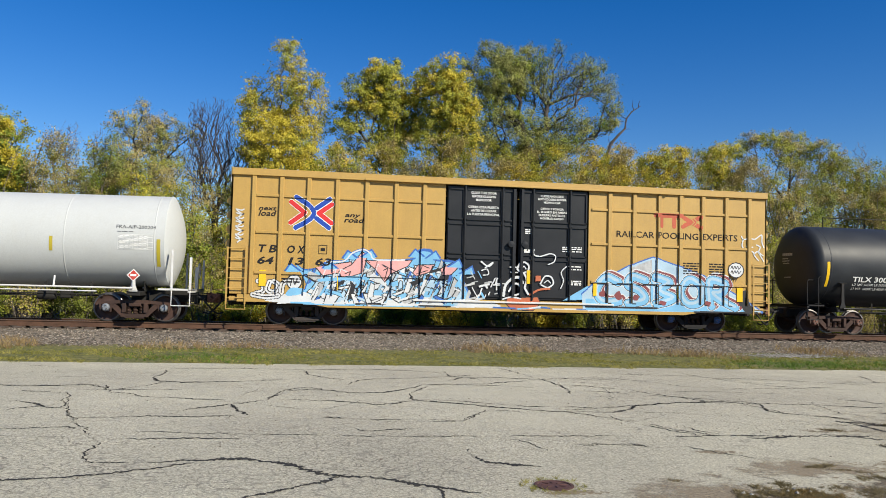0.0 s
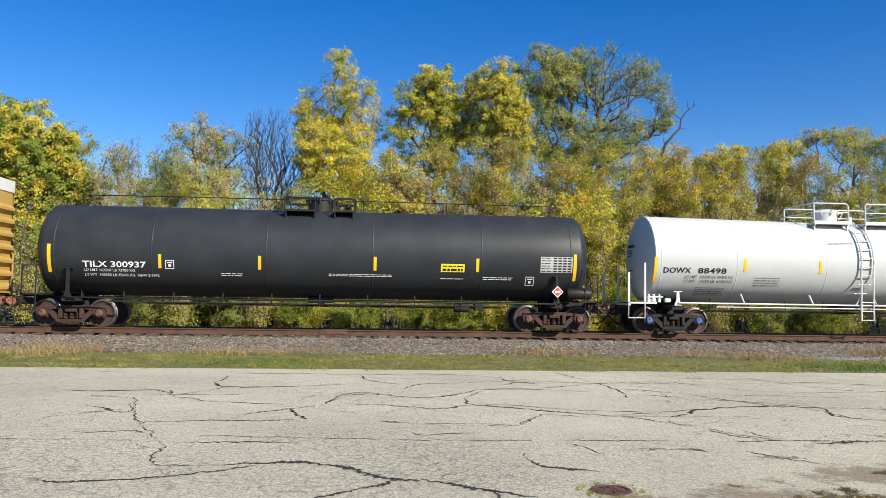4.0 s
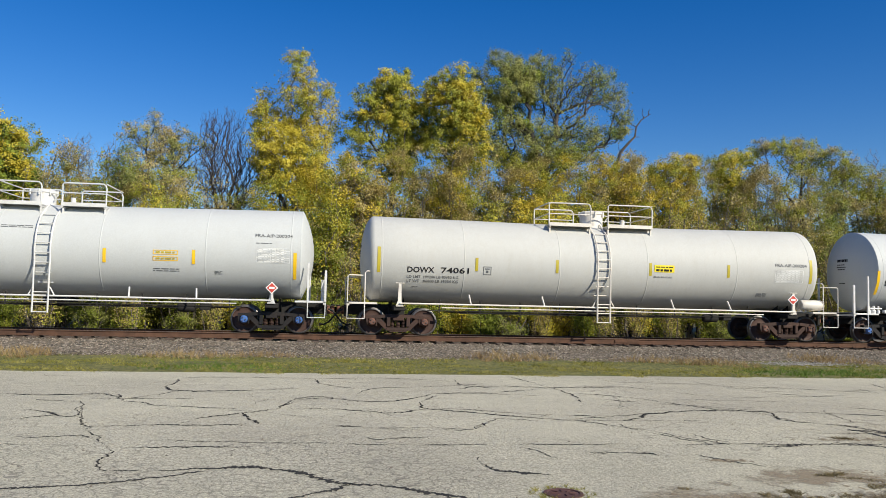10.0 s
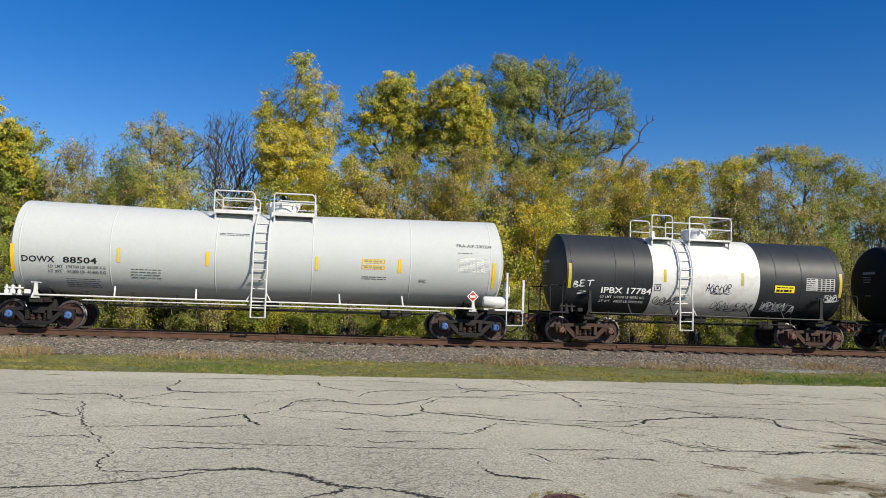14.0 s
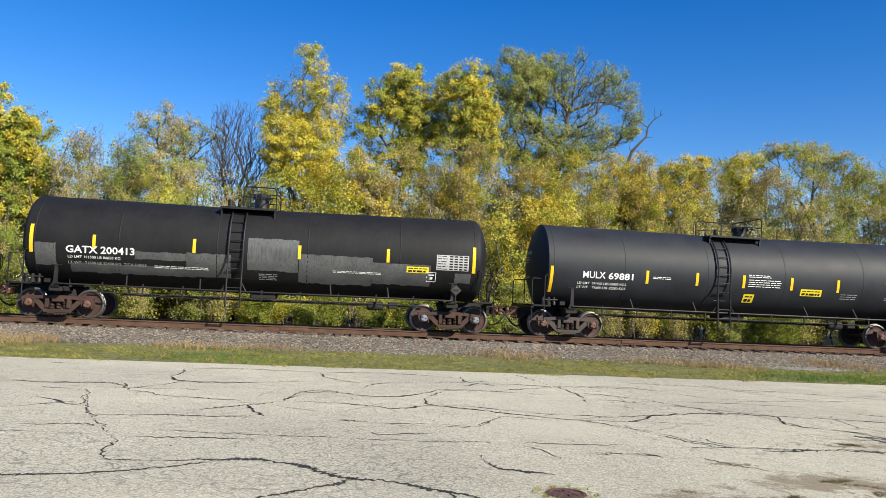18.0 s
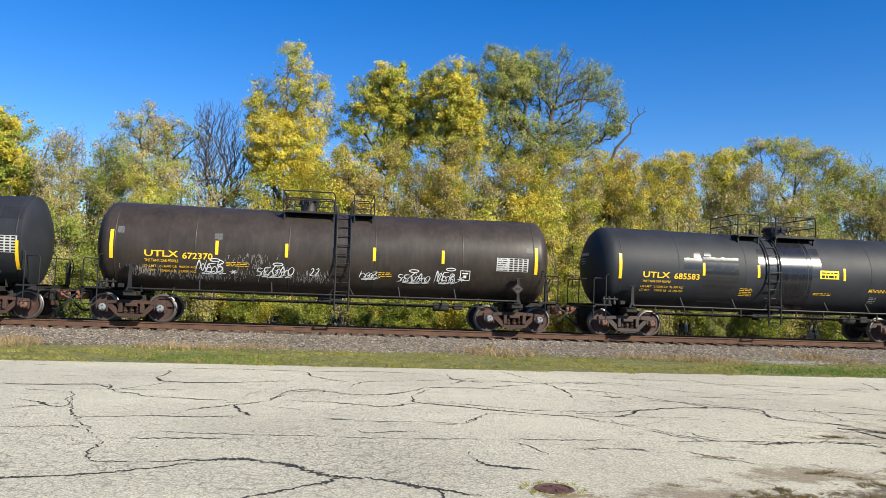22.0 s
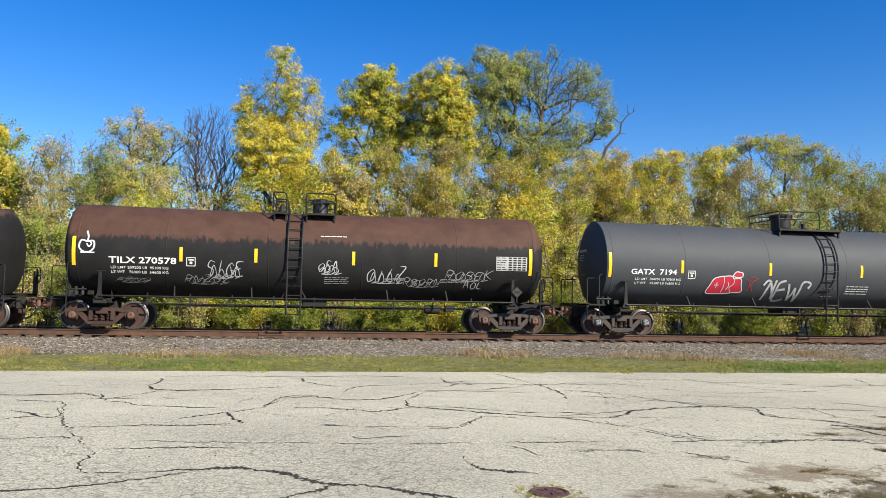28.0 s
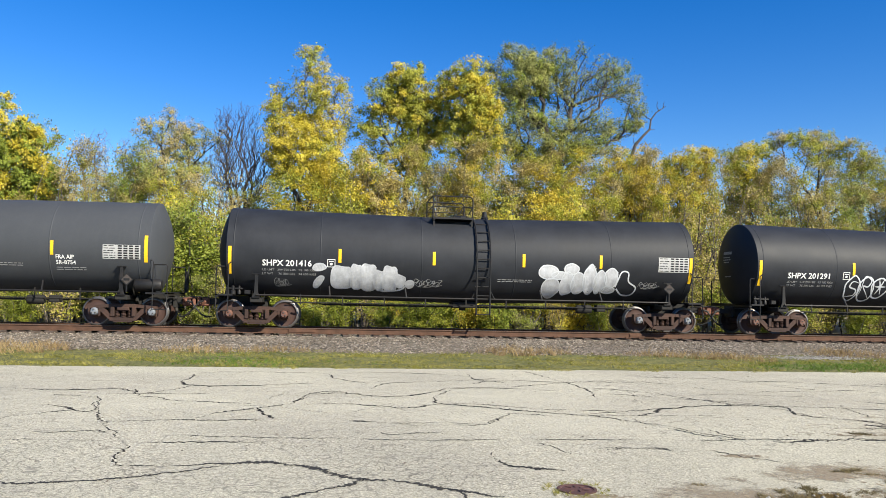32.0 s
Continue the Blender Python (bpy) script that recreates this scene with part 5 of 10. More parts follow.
    part("roof", g, BOX_ROOF, car)
    part("floor", Geo().box(-L, L, -W, W, 0.92, 1.0).box(-6.5, 6.5, -0.3, 0.3, 0.55, 0.92, b=0.02), UNDER, car)
    part("brake_pipe", Geo().tube([(-7, -1.0, 0.78), (7, -1.0, 0.78)], 0.025, 6).box(-1.6, -0.9, -0.9, -0.4, 0.52, 0.9, b=0.03).box(1.2, 2.2, -0.8, -0.4, 0.5, 0.85, b=0.05), UNDER, car)
    for x, z, ht in ((-8.32, 1.52, 0.52), (-5.95, 1.45, 0.5), (-5.0 + 5.55, 1.80, 0.46), (2.95, 1.45, 0.46), (6.05, 1.4, 0.46), (8.36, 1.38, 0.5)):
        y = W + 0.03 if abs(x) > 1 else W + 0.09
        w = 0.06 if abs(x) < 8 else 0.11
        part("reflective_strip", Geo().box(x - w, x + w, -y - 0.004, -y + 0.03, z - ht / 2, z + ht / 2), YELLOW_STRIPE, car)
    skin = Skin(flat=-W)
    I = 0.25
    skin.text("next", -8.52, 3.74, 0.14, LETTER_DARK, car, 0.58, 0.022, I)
    skin.text("load", -8.52, 3.55, 0.19, LETTER_DARK, car, 0.58, 0.022, I)
    skin.text("any", -5.72, 3.62, 0.14, LETTER_DARK, car, 0.52, 0.022, I)
    skin.text("road", -5.75, 3.44, 0.17, LETTER_DARK, car, 0.68, 0.022, I)
    for t, s in (("T", -8.47), ("B", -8.15), ("O", -7.56), ("X", -7.24)):
        skin.text(t, s, 2.37, 0.25, LETTER_DARK, car, 0.25, 0.026, 0.2)
    for t, s in (("64", -8.50), ("13", -7.52), ("63", -6.64)):
        skin.text(t, s, 1.99, 0.24, LETTER_DARK, car, 0.52, 0.026, 0.2)
    skin.text("RAILCAR POOLING EXPERTS", 3.72, 3.30, 0.23, LETTER_DARK, car, 4.55, 0.004)
    over_posts("RAILCAR POOLING EXPERTS", 3.72, 3.30, 0.23, 4.55, (4.36, 5.30, 6.10, 6.94, 7.83), car)
    door = Skin(flat=-W - 0.03)
    for k, t in enumerate(("CLOSE THIS DOOR", "BEFORE CLOSING", "MAIN DOOR", "", "CIERRE ESTA PUERTA", "ANTES DE CERRAR", "LA PUERTA PRINCIPAL")):
        if t:
            w = 0.059 * len(t)
            door.text(t, -1.05 - w / 2, 4.58 - 0.122 * k, 0.082, LETTER_WHITE, car, w, 0.015)
    for k, t in enumerate(("CLOSE AND LOCK", "BOTH DOORS BEFORE", "MOVING CAR", "", "CIERRE Y PONGA", "EL SEGURO EN AMBAS", "PUERTAS ANTES DE", "MOVER EL CARRO")):
        if t:
            w = 0.059 * len(t)
            door.text(t, 1.36 - w / 2, 4.57 - 0.110 * k, 0.076, LETTER_WHITE, car, w, 0.015)
    sg = door.bars(Geo(), 0.42, 0.62, [3.42, 3.36, 3.30], 0.04)
    door.bars(sg, 0.40, 0.68, [2.72, 2.66], 0.05)
    door.bars(sg, 1.75, 2.45, [2.86, 2.80, 2.72], 0.035, seed=4)
    door.bars(sg, 1.95, 2.45, [2.2, 2.1, 1.7, 1.64, 1.58], 0.035, seed=6)
    tagged(part("small_writing", sg, LETTER_WHITE, car), kind="stuff")
    sg = Geo()
    for q in range(2):
        skin.bars(sg, 6.2 + 1.0 * q, 6.8 + 1.0 * q, [2.45, 2.36, 2.27, 2.18, 2.09], 0.045, seed=8 + q)
    skin.bars(sg, -7.9, -7.1, [1.52, 1.42], 0.05, seed=12)
    tagged(part("small_writing", sg, LETTER_DARK, car), kind="stuff")
    bg = Geo()
    for a in ((-6.55, -6.27, 2.64, 2.66), (-6.55, -6.27, 2.36, 2.38), (-6.55, -6.53, 2.36, 2.66), (-6.29, -6.27, 2.36, 2.66), (-6.48, -6.34, 2.46, 2.56)):
        skin.sheet(bg, *a, 0.008, 1)
    part("stencil_box", bg, LETTER_DARK, car)
    add_trucks(car, 6.87, ("pale", "dark"))
    return car, skin


BOX, BOX_SKIN = boxcar(mid(-0.42, 13.33))
B = BLACK_TRIM
tank_car("tank_car", mid(18.94, 34.93), 7.995, 9.38, 1.52, 4.09, 0.0, BLACK, B, "long glossy black tank car with a low top railing", ladder=0.1, platform=(-1.24, 1.10), trucks=("rust", "rust"),
         end_strips=(-8.60, 8.61, 1.78, 2.68), strips=[(-5.14, 2.19), (-1.95, 2.20), (1.83, 2.24), (5.27, 2.25)], dome=(-0.1, 0.46, 0.46), rails="loops", rail_h=0.46, end_posts="loop", reservoir=True,
         texts=[("TILX 300937", -7.58, 1.98, 0.192, 2.0, LETTER_WHITE), ("LD LMT 162500 LB 73700 KG", -7.54, 1.84, 0.085, 1.6, LETTER_WHITE), ("LT WT  100500 LB 45600 KG  NEW 2-1992", -7.53, 1.69, 0.085, 2.35, LETTER_WHITE)],
         small=[(-3.2, -2.5, 1.74, 1.86, 2, LETTER_WHITE), (0.3, 2.4, 1.80, 1.90, 2, LETTER_WHITE), (4.03, 4.8, 1.76, 1.82, 1, LETTER_WHITE), (5.47, 6.48, 1.76, 1.88, 2, LETTER_WHITE), (-8.5, -7.9, 1.13, 1.17, 1, LETTER_WHITE)],
         yellow_labels=[(4.03, 4.83, 2.01, 2.28)], table=(7.42, 8.52, 2.05, 2.58, LETTER_WHITE, LETTER_DARK), boxes=[(-4.83, 2.09, 0.14, LETTER_WHITE), (7.08, 1.75, 0.15, LETTER_WHITE)], placard=(8.0, 1.40, PLACARD_RED), arm_top=1.9, pipe_h=0.98, brackets=[], valves=False, side_ladder=False)
LONG = CARS[-1][0]
g = Geo().tube([(-8.03, -0.35, 4.42), (-4, -0.35, 4.44), (4, -0.35, 4.44), (7.96, -0.35, 4.42)], 0.016, 6)
for x in (-8.03, -4.3, -1.4, 1.4, 4.3, 7.96):
    g.tube([(x, -0.35, 3.98), (x, -0.35, 4.43)], 0.016, 6)
part("top_railing", g, B, LONG, "thin black railing along the crown")
white_car("tank_car", mid(39.17, 53.05), 6.94, 8.46, "DOWX 88498", "LD LMT  195000 LB  88400 KG", "LT WT    91000 LB  41300 KG", "white tank car with blue bearing caps and white railings")
white_car("tank_car", mid(57.23, 71.1), 6.94, 8.46, "DOWX 88480", "LD LMT  194700 LB  88300 KG", "LT WT    91300 LB  41400 KG", "white tank car with a centre ladder and white railings")
tank_car("tank_car", mid(75.31, 89.53), 7.11, 8.62, 1.50, 4.12, 0.08, CREAM, paint("cream_trim_paint", (0.66, 0.62, 0.56), 0.5, 0, 0.06, (0.25, 0.17, 0.1), 0.5), "cream-white tank car with rusty trucks and a red placard", ladder=-0.04, platform=(-1.88, 1.92), trucks=("rust", "rust"), tank_label="cream-white weathered tank shell",
         strip=YELLOW_DULL, end_strips=(-7.84, 7.78, 2.12, 2.97), strips=[(-4.52, 2.46), (-1.70, 2.47), (1.68, 2.47), (4.60, 2.48)], dome=(0.0, 0.44, 0.55), valve_x=1.2, rail_h=0.80, end_posts="loop", reservoir=True, arm_top=1.75,
         texts=[("DOWX", -6.88, 2.15, 0.190, 0.92, LETTER_DARK), ("74061", -5.74, 2.15, 0.190, 0.96, LETTER_DARK), ("LD LMT  199200 LB 90350 KG", -6.88, 1.96, 0.095, 1.75, LD), ("LT WT   86800 LB 39350 KG", -6.88, 1.82, 0.095, 1.75, LD), ("FRA-AIP-200204", 6.39, 2.70, 0.11, 1.22, LD)],
         small=[(-6.7, -6.5, 1.65, 1.7, 1, LD), (1.8, 2.5, 2.18, 2.24, 2, LD), (5.8, 6.2, 1.6, 1.75, 4, LD)], table=(6.40, 7.48, 2.14, 2.58, LETTER_WHITE, None), boxes=[(-4.15, 2.26, 0.14, LD)], yellow_labels=[(1.82, 2.56, 2.38, 2.63)], placard=(7.05, 1.52, PLACARD_RED), valves=False)
white_car("tank_car", mid(93.65, 107.59), 6.97, 8.48, "DOWX 88504", "LD LMT  194700 LB  88300 KG", "LT WT    91300 LB  41400 KG", "white tank car with an open grey manway and white railings", dome=(0.42, 0.52, 0.42), reservoir=True)
T = tank_car("tank_car", mid(111.7, 120.38), 4.34, 5.68, 1.44, 3.90, 0.0, BLACK, B, "short black tank car with a white middle band and black scribbles", ladder=-0.85, platform=(-1.95, 1.08), trucks=("rust", "rust"),
             bands=[(-2.04, 1.98, WHITE_TRIM)], flat_heads=True, top_trim=WHITE_TRIM, strip=YELLOW_DULL, end_strips=(-5.06, 5.13, 1.92, 2.78), strips=[(-1.60, 2.47), (1.32, 2.45)], dome=(0.15, 0.46, 0.40), dome_mat=WHITE_TRIM, valve_x=-1.5, rail_h=0.85, end_posts="loop", arm_top=1.85, seams=[-5.0, -3.4, -2.7, 2.6, 3.6, 5.0],
             texts=[("IPBX 17784", -3.89, 1.80, 0.208, 1.83, LETTER_WHITE), ("LD LMT  217600 LB 98750 KG", -3.89, 1.63, 0.085, 1.6, LETTER_WHITE), ("LT WT    68200 LB 30950 KG", -3.89, 1.48, 0.085, 1.6, LETTER_WHITE)],
             small=[(-5.2, -4.4, 1.13, 1.17, 1, LETTER_WHITE), (2.4, 3.4, 1.55, 1.62, 1, LETTER_FAINT)], table=(3.78, 4.90, 2.13, 2.58, LETTER_WHITE, LETTER_DARK), yellow_labels=[(2.57, 3.33, 2.03, 2.28)], boxes=[(-1.85, 2.05, 0.12, LETTER_DARK)])
tank_car("tank_car", mid(124.62, 137.29), 6.335, 7.76, 1.45, 3.97, 0.05, BLACK_FLAT, B, "black tank car with streaked grey paint patches", ladder=-0.85, platform=(-1.49, 0.32), trucks=("rust", "brown"),
         patches=[(-7.04, -6.41, 1.67, 2.37, GREY_PATCH), (-4.0, -2.38, 1.98, 2.23, GREY_PATCH), (-2.4, -1.0, 1.51, 2.26, GREY_PATCH), (-6.0, -2.1, 1.49, 1.78, GREY_PATCH), (-0.48, 1.16, 1.80, 2.85, GREY_PATCH), (1.19, 3.6, 1.47, 2.40, GREY_PATCH), (3.6, 5.57, 1.55, 2.25, GREY_PATCH), (6.4, 6.95, 1.7, 2.02, GREY_PATCH)],
         end_strips=(-7.15, 7.03, 2.05, 2.93), strips=[(-5.26, 2.46), (-2.17, 2.49), (1.19, 2.46), (4.11, 2.50)], dome=(-0.25, 0.26, 0.55), valve_x=-1.3, rails="right", rail_h=0.75, end_posts="loop", arm_top=1.66,
         texts=[("GATX 200413", -6.11, 2.10, 0.224, 2.1, LETTER_WHITE), ("LD LMT 191500 LB 86850 KG", -6.05, 1.93, 0.085, 1.6, LETTER_WHITE), ("LT WT   71500 LB 32450 KG  TITX 7-2015", -6.05, 1.75, 0.085, 2.4, LETTER_FAINT)],
         small=[(-3.4, -1.7, 1.72, 1.82, 2, LETTER_WHITE), (2.3, 3.9, 1.85, 1.93, 2, LETTER_WHITE), (-0.1, 0.5, 1.5, 1.72, 4, LETTER_FAINT)], table=(5.75, 6.85, 2.11, 2.62, LETTER_WHITE, LETTER_DARK), boxes=[(5.6, 1.86, 0.16, LETTER_WHITE)], yellow_labels=[(4.75, 5.5, 1.98, 2.18)], placard=(6.43, 1.45, CAST_GREY))
tank_car("tank_car", mid(141.45, 154.25), 6.40, 7.82, 1.47, 3.98, 0.07, BLACK_DULL, B, "plain black tank car with pale truck frames", ladder=-0.90, platform=(-1.25, 0.75), trucks=("grey", "rust"),
         patches=[(6.51, 7.16, 3.14, 3.55, SATIN_GREY)], end_strips=(-7.14, 7.10, 1.55, 2.45), strips=[(-3.71, 2.22), (-1.87, 2.23), (-0.12, 2.23), (1.71, 2.23), (3.51, 2.23)], dome=(0.45, 0.26, 0.42), rails="right", rail_h=0.75, end_posts="loop", arm_top=1.7, flat_heads=True,
         texts=[("MULX", -6.03, 2.10, 0.240, 0.8, LETTER_WHITE), ("69881", -5.12, 2.09, 0.224, 0.9, LETTER_WHITE), ("LD LMT  191400 LBS 86800 KGS", -6.2, 1.88, 0.085, 1.75, LETTER_WHITE), ("LT WT    71600 LBS 32500 KGS", -6.2, 1.74, 0.085, 1.75, LETTER_WHITE), ("FRA AIP", 5.38, 2.42, 0.120, 0.6, LETTER_WHITE)],
         small=[(-3.5, -2.85, 2.16, 2.26, 2, LETTER_WHITE), (0.05, 0.9, 2.38, 2.5, 2, LETTER_WHITE), (0.05, 1.3, 2.04, 2.34, 4, LETTER_WHITE), (3.65, 4.3, 1.75, 1.98, 3, LETTER_FAINT), (5.4, 5.95, 1.8, 1.9, 2, LETTER_FAINT)], table=(5.97, 7.11, 2.07, 2.60, LETTER_WHITE, LETTER_DARK), yellow_labels=[(2.08, 2.90, 1.83, 2.07), (-0.05, 0.35, 1.5, 1.8)], placard=(6.55, 1.46, CAST_GREY))
T10 = tank_car("tank_car", mid(158.38, 171.05), 6.335, 7.76, 1.46, 3.95, 0.04, BROWN_TANK, B, "weathered brown-black tank car with white scribbled tags", ladder=0.35, platform=(-1.68, 1.36), trucks=("brown", "brown"),
               end_strips=(-6.96, 6.96, 2.03, 2.94), strips=[(-3.71, 2.49), (-1.49, 2.49), (1.39, 2.49), (3.71, 2.49)], dome=(-0.85, 0.30, 0.45), rails="loops", rail_h=0.72, end_posts="loop", arm_top=1.85,
               texts=[("UTLX", -5.95, 2.14, 0.200, 1.05, LETTER_YELLOW), ("672370", -4.78, 2.10, 0.200, 0.95, LETTER_YELLOW), ("THE TANK CAR PEOPLE", -5.95, 1.97, 0.090, 1.05, LETTER_YELLOW), ("LD LMT  213600 LB  96850 KG", -6.0, 1.80, 0.075, 1.65, LETTER_YELLOW), ("LT WT   72400 LB  32850 KG", -6.0, 1.66, 0.075, 1.65, LETTER_YELLOW)],
               small=[(-3.4, -2.7, 1.9, 2.06, 3, LETTER_YELLOW), (1.55, 2.0, 1.75, 1.92, 3, LETTER_YELLOW)], table=(5.57, 6.68, 2.10, 2.55, LETTER_WHITE, LETTER_DARK), boxes=[(4.5, 1.9, 0.17, LETTER_WHITE)], patches=[(-6.8, -6.6, 2.85, 3.05, GREY_PATCH), (6.6, 6.85, 2.75, 2.92, GREY_PATCH), (-3.8, -3.55, 2.76, 2.95, GREY_PATCH)], placard=(6.31, 1.51, CAST_GREY))
tank_car("tank_car", mid(175.18, 186.17), 5.495, 6.96, 1.46, 3.92, 0.06, BLACK_DULL, B, "black tank car with a fresh glossy band and yellow lettering", ladder=-0.15, platform=(-1.32, 1.78), trucks=("grey", "grey"),
         bands=[(0.10, 1.36, GLOSS_BLACK)], patches=[(-3.58, -2.9, 2.45, 2.84, SATIN_GREY), (-2.85, -1.5, 1.3, 2.9, SATIN_GREY), (-0.72, 0.08, 2.2, 3.3, SATIN_GREY), (1.38, 1.75, 2.34, 3.4, SATIN_GREY), (-3.2, -2.95, 2.85, 3.05, SATIN_GREY), (-2.8, -2.55, 2.92, 3.12, SATIN_GREY)],
         end_strips=(-5.95, 5.98, 2.02, 2.90), strips=[(-2.84, 2.46), (-0.73, 2.46), (2.66, 2.47)], dome=(0.75, 0.42, 0.36), rails="loops", rail_h=0.78, end_posts="loop", arm_top=1.75,
         texts=[("UTLX", -5.11, 2.10, 0.208, 1.0, LETTER_YELLOW), ("685583", -3.95, 2.08, 0.208, 0.95, LETTER_YELLOW), ("THE TANK CAR PEOPLE", -5.11, 1.93, 0.080, 1.05, LETTER_YELLOW), ("LD LMT   212500 LB  96 350 KG", -5.15, 1.75, 0.075, 1.6, LETTER_YELLOW), ("LT WT     73500 LB  33 350 KG", -5.15, 1.62, 0.075, 1.6, LETTER_YELLOW), ("METHYLENE DIPHENYL DIISOCYANATE", 3.70, 1.86, 0.120, 2.13, LETTER_YELLOW)],
         small=[(-1.4, -0.9, 1.55, 1.85, 5, LETTER_YELLOW), (1.5, 2.2, 1.68, 1.78, 2, LETTER_YELLOW), (3.8, 4.1, 1.45, 1.7, 4, LETTER_FAINT)], table=(4.66, 5.83, 2.07, 2.55, LETTER_WHITE, LETTER_DARK), yellow_labels=[(1.68, 2.43, 2.29, 2.59)], placard=(5.45, 1.45, LETTER_WHITE))
tank_car("tank_car", mid(190.29, 201.37), 5.54, 7.0, 1.45, 3.86, 0.06, FLAKED, B, "black tank car with blue-grey repair paint and a rust-flecked crown", ladder=0.76, platform=(-1.45, 1.15), trucks=("grey", "grey"),
         bands=[(-1.32, -0.72, BLUE_GREY), (-0.72, 0.38, GLOSS_BLACK), (0.38, 1.1, BLUE_GREY)], patches=[(-2.5, -1.3, 2.25, 3.26, BLUE_GREY), (-2.9, -2.5, 2.75, 3.05, BLUE_GREY), (1.1, 3.29, 2.46, 3.26, BLUE_GREY), (1.1, 1.9, 2.75, 3.05, BLACK_DULL), (1.65, 2.0, 1.95, 2.5, BLUE_GREY)],
         end_strips=(-6.1, 6.29, 1.90, 2.80), strips=[(-2.98, 2.32), (-1.44, 2.32), (1.65, 2.28), (3.65, 2.29)], dome=(-0.55, 0.48, 0.40), rails="loops", rail_h=0.72, end_posts="loop", arm_top=1.7,
         texts=[("DBCX 201296", -5.29, 2.0, 0.224, 2.2, LETTER_WHITE), ("LD LMT  214900 LB  97450 KG", -5.15, 1.82, 0.080, 1.7, LETTER_WHITE), ("LT WT   71100 LB   32250 KG", -5.15, 1.67, 0.080, 1.7, LETTER_WHITE), ("POLYMERIC MDI", 3.60, 1.84, 0.110, 1.15, LETTER_WHITE)],
         small=[(-2.5, -1.5, 1.68, 1.85, 4, LETTER_WHITE), (1.5, 2.5, 1.72, 1.78, 1, LETTER_WHITE), (1.5, 2.1, 1.45, 1.66, 3, LETTER_WHITE), (2.6, 3.4, 1.72, 1.78, 2, LETTER_WHITE)], table=(5.04, 6.19, 2.01, 2.50, LETTER_WHITE, LETTER_DARK), boxes=[(4.9, 1.62, 0.17, LETTER_WHITE)], yellow_labels=[(2.60, 3.44, 1.98, 2.24)], placard=(5.73, 1.36, LETTER_WHITE))
T13 = tank_car("tank_car", mid(205.59, 218.97), 6.69, 8.16, 1.50, 4.09, 0.08, RUST_TOP, B, "black tank car with a flaked brown upper half and pale tags", ladder=-0.68, platform=(-1.44, 0.63), trucks=("rust", "grey"),
               end_strips=(-7.50, 7.30, 2.03, 2.94), strips=[(-4.26, 2.45), (-1.92, 2.47), (1.24, 2.46), (4.0, 2.48)], dome=(0.12, 0.28, 0.55), valve_x=-1.2, rails="loops", rail_h=0.72, end_posts="loop", arm_top=1.85,
               texts=[("TILX 270578", -6.46, 2.14, 0.200, 2.06, LETTER_WHITE), ("LD LMT 209200 LB  95100 KG", -6.4, 1.96, 0.085, 1.75, LETTER_WHITE), ("LT WT   76300 LB  34600 KG", -6.4, 1.82, 0.085, 1.75, LETTER_WHITE)],
               small=[(0.15, 1.0, 3.15, 3.2, 1, LETTER_WHITE), (0.3, 1.1, 1.6, 1.85, 4, LETTER_FAINT), (2.3, 3.0, 1.78, 1.86, 2, LETTER_FAINT), (4.2, 5.2, 1.72, 1.86, 3, LETTER_FAINT)], table=(6.09, 7.17, 2.18, 2.65, LETTER_WHITE, LETTER_DARK), boxes=[(-3.95, 2.22, 0.14, LETTER_WHITE)], placard=(6.82, 1.45, CAST_GREY))
T14 = tank_car("tank_car", mid(223.05, 237.08), 7.015, 8.52, 1.52, 4.12, 0.07, GREY_TANK, B, "slate-grey tank car with a red tag and chalky letters", ladder=0.88, platform=(-0.85, 1.65), trucks=("pale", "brown"),
               end_strips=(-7.61, 7.75, 2.06, 2.92), strips=[(-4.92, 2.47), (-1.52, 2.46), (2.14, 2.46), (4.88, 2.46)], dome=(-0.15, 0.38, 0.60), rails="left", rail_h=0.70, end_posts="loop", arm_top=1.9, flat_heads=True, reservoir=True,
               texts=[("GATX  7194", -6.83, 2.18, 0.192, 1.7, LETTER_WHITE), ("LD LMT  204700 LB 92800 KG", -6.65, 1.98, 0.080, 1.7, LETTER_WHITE), ("LT WT    81300 LB 36800 KG", -6.65, 1.84, 0.080, 1.7, LETTER_WHITE), ("FRA AIP", 5.0, 2.12, 0.130, 0.55, LETTER_WHITE), ("SR-8754", 5.0, 1.95, 0.13, 0.6, LETTER_WHITE)],
               small=[(1.6, 2.5, 1.6, 1.95, 4, LETTER_WHITE), (3.3, 4.0, 1.85, 1.98, 2, LETTER_FAINT), (5.0, 5.9, 1.75, 1.88, 2, LETTER_FAINT)], table=(6.42, 7.58, 2.15, 2.60, LETTER_WHITE, LETTER_DARK), boxes=[(-4.55, 2.2, 0.14, LETTER_WHITE)], placard=(7.2, 1.5, CAST_GREY))
SH = dict(inset=0.46, ladder=0.48, platform=(-1.22, 0.95), trucks=("rust", "brown"), end_strips=(-7.90, 7.86, 1.77, 2.66), strips=[(-4.34, 2.43), (-1.20, 2.42), (1.88, 2.43), (4.60, 2.45)], rails="loops", rail_h=0.78, end_posts="loop", arm_top=1.75, flat_heads=True, dome=(-0.15, 0.30, 0.10),
          small=[(1.0, 2.2, 1.68, 1.80, 2, LETTER_FAINT)], table=(6.68, 7.78, 2.15, 2.66, LETTER_WHITE, LETTER_DARK), boxes=[(-4.62, 2.18, 0.13, LETTER_WHITE)], placard=(7.05, 1.56, CAST_GREY))
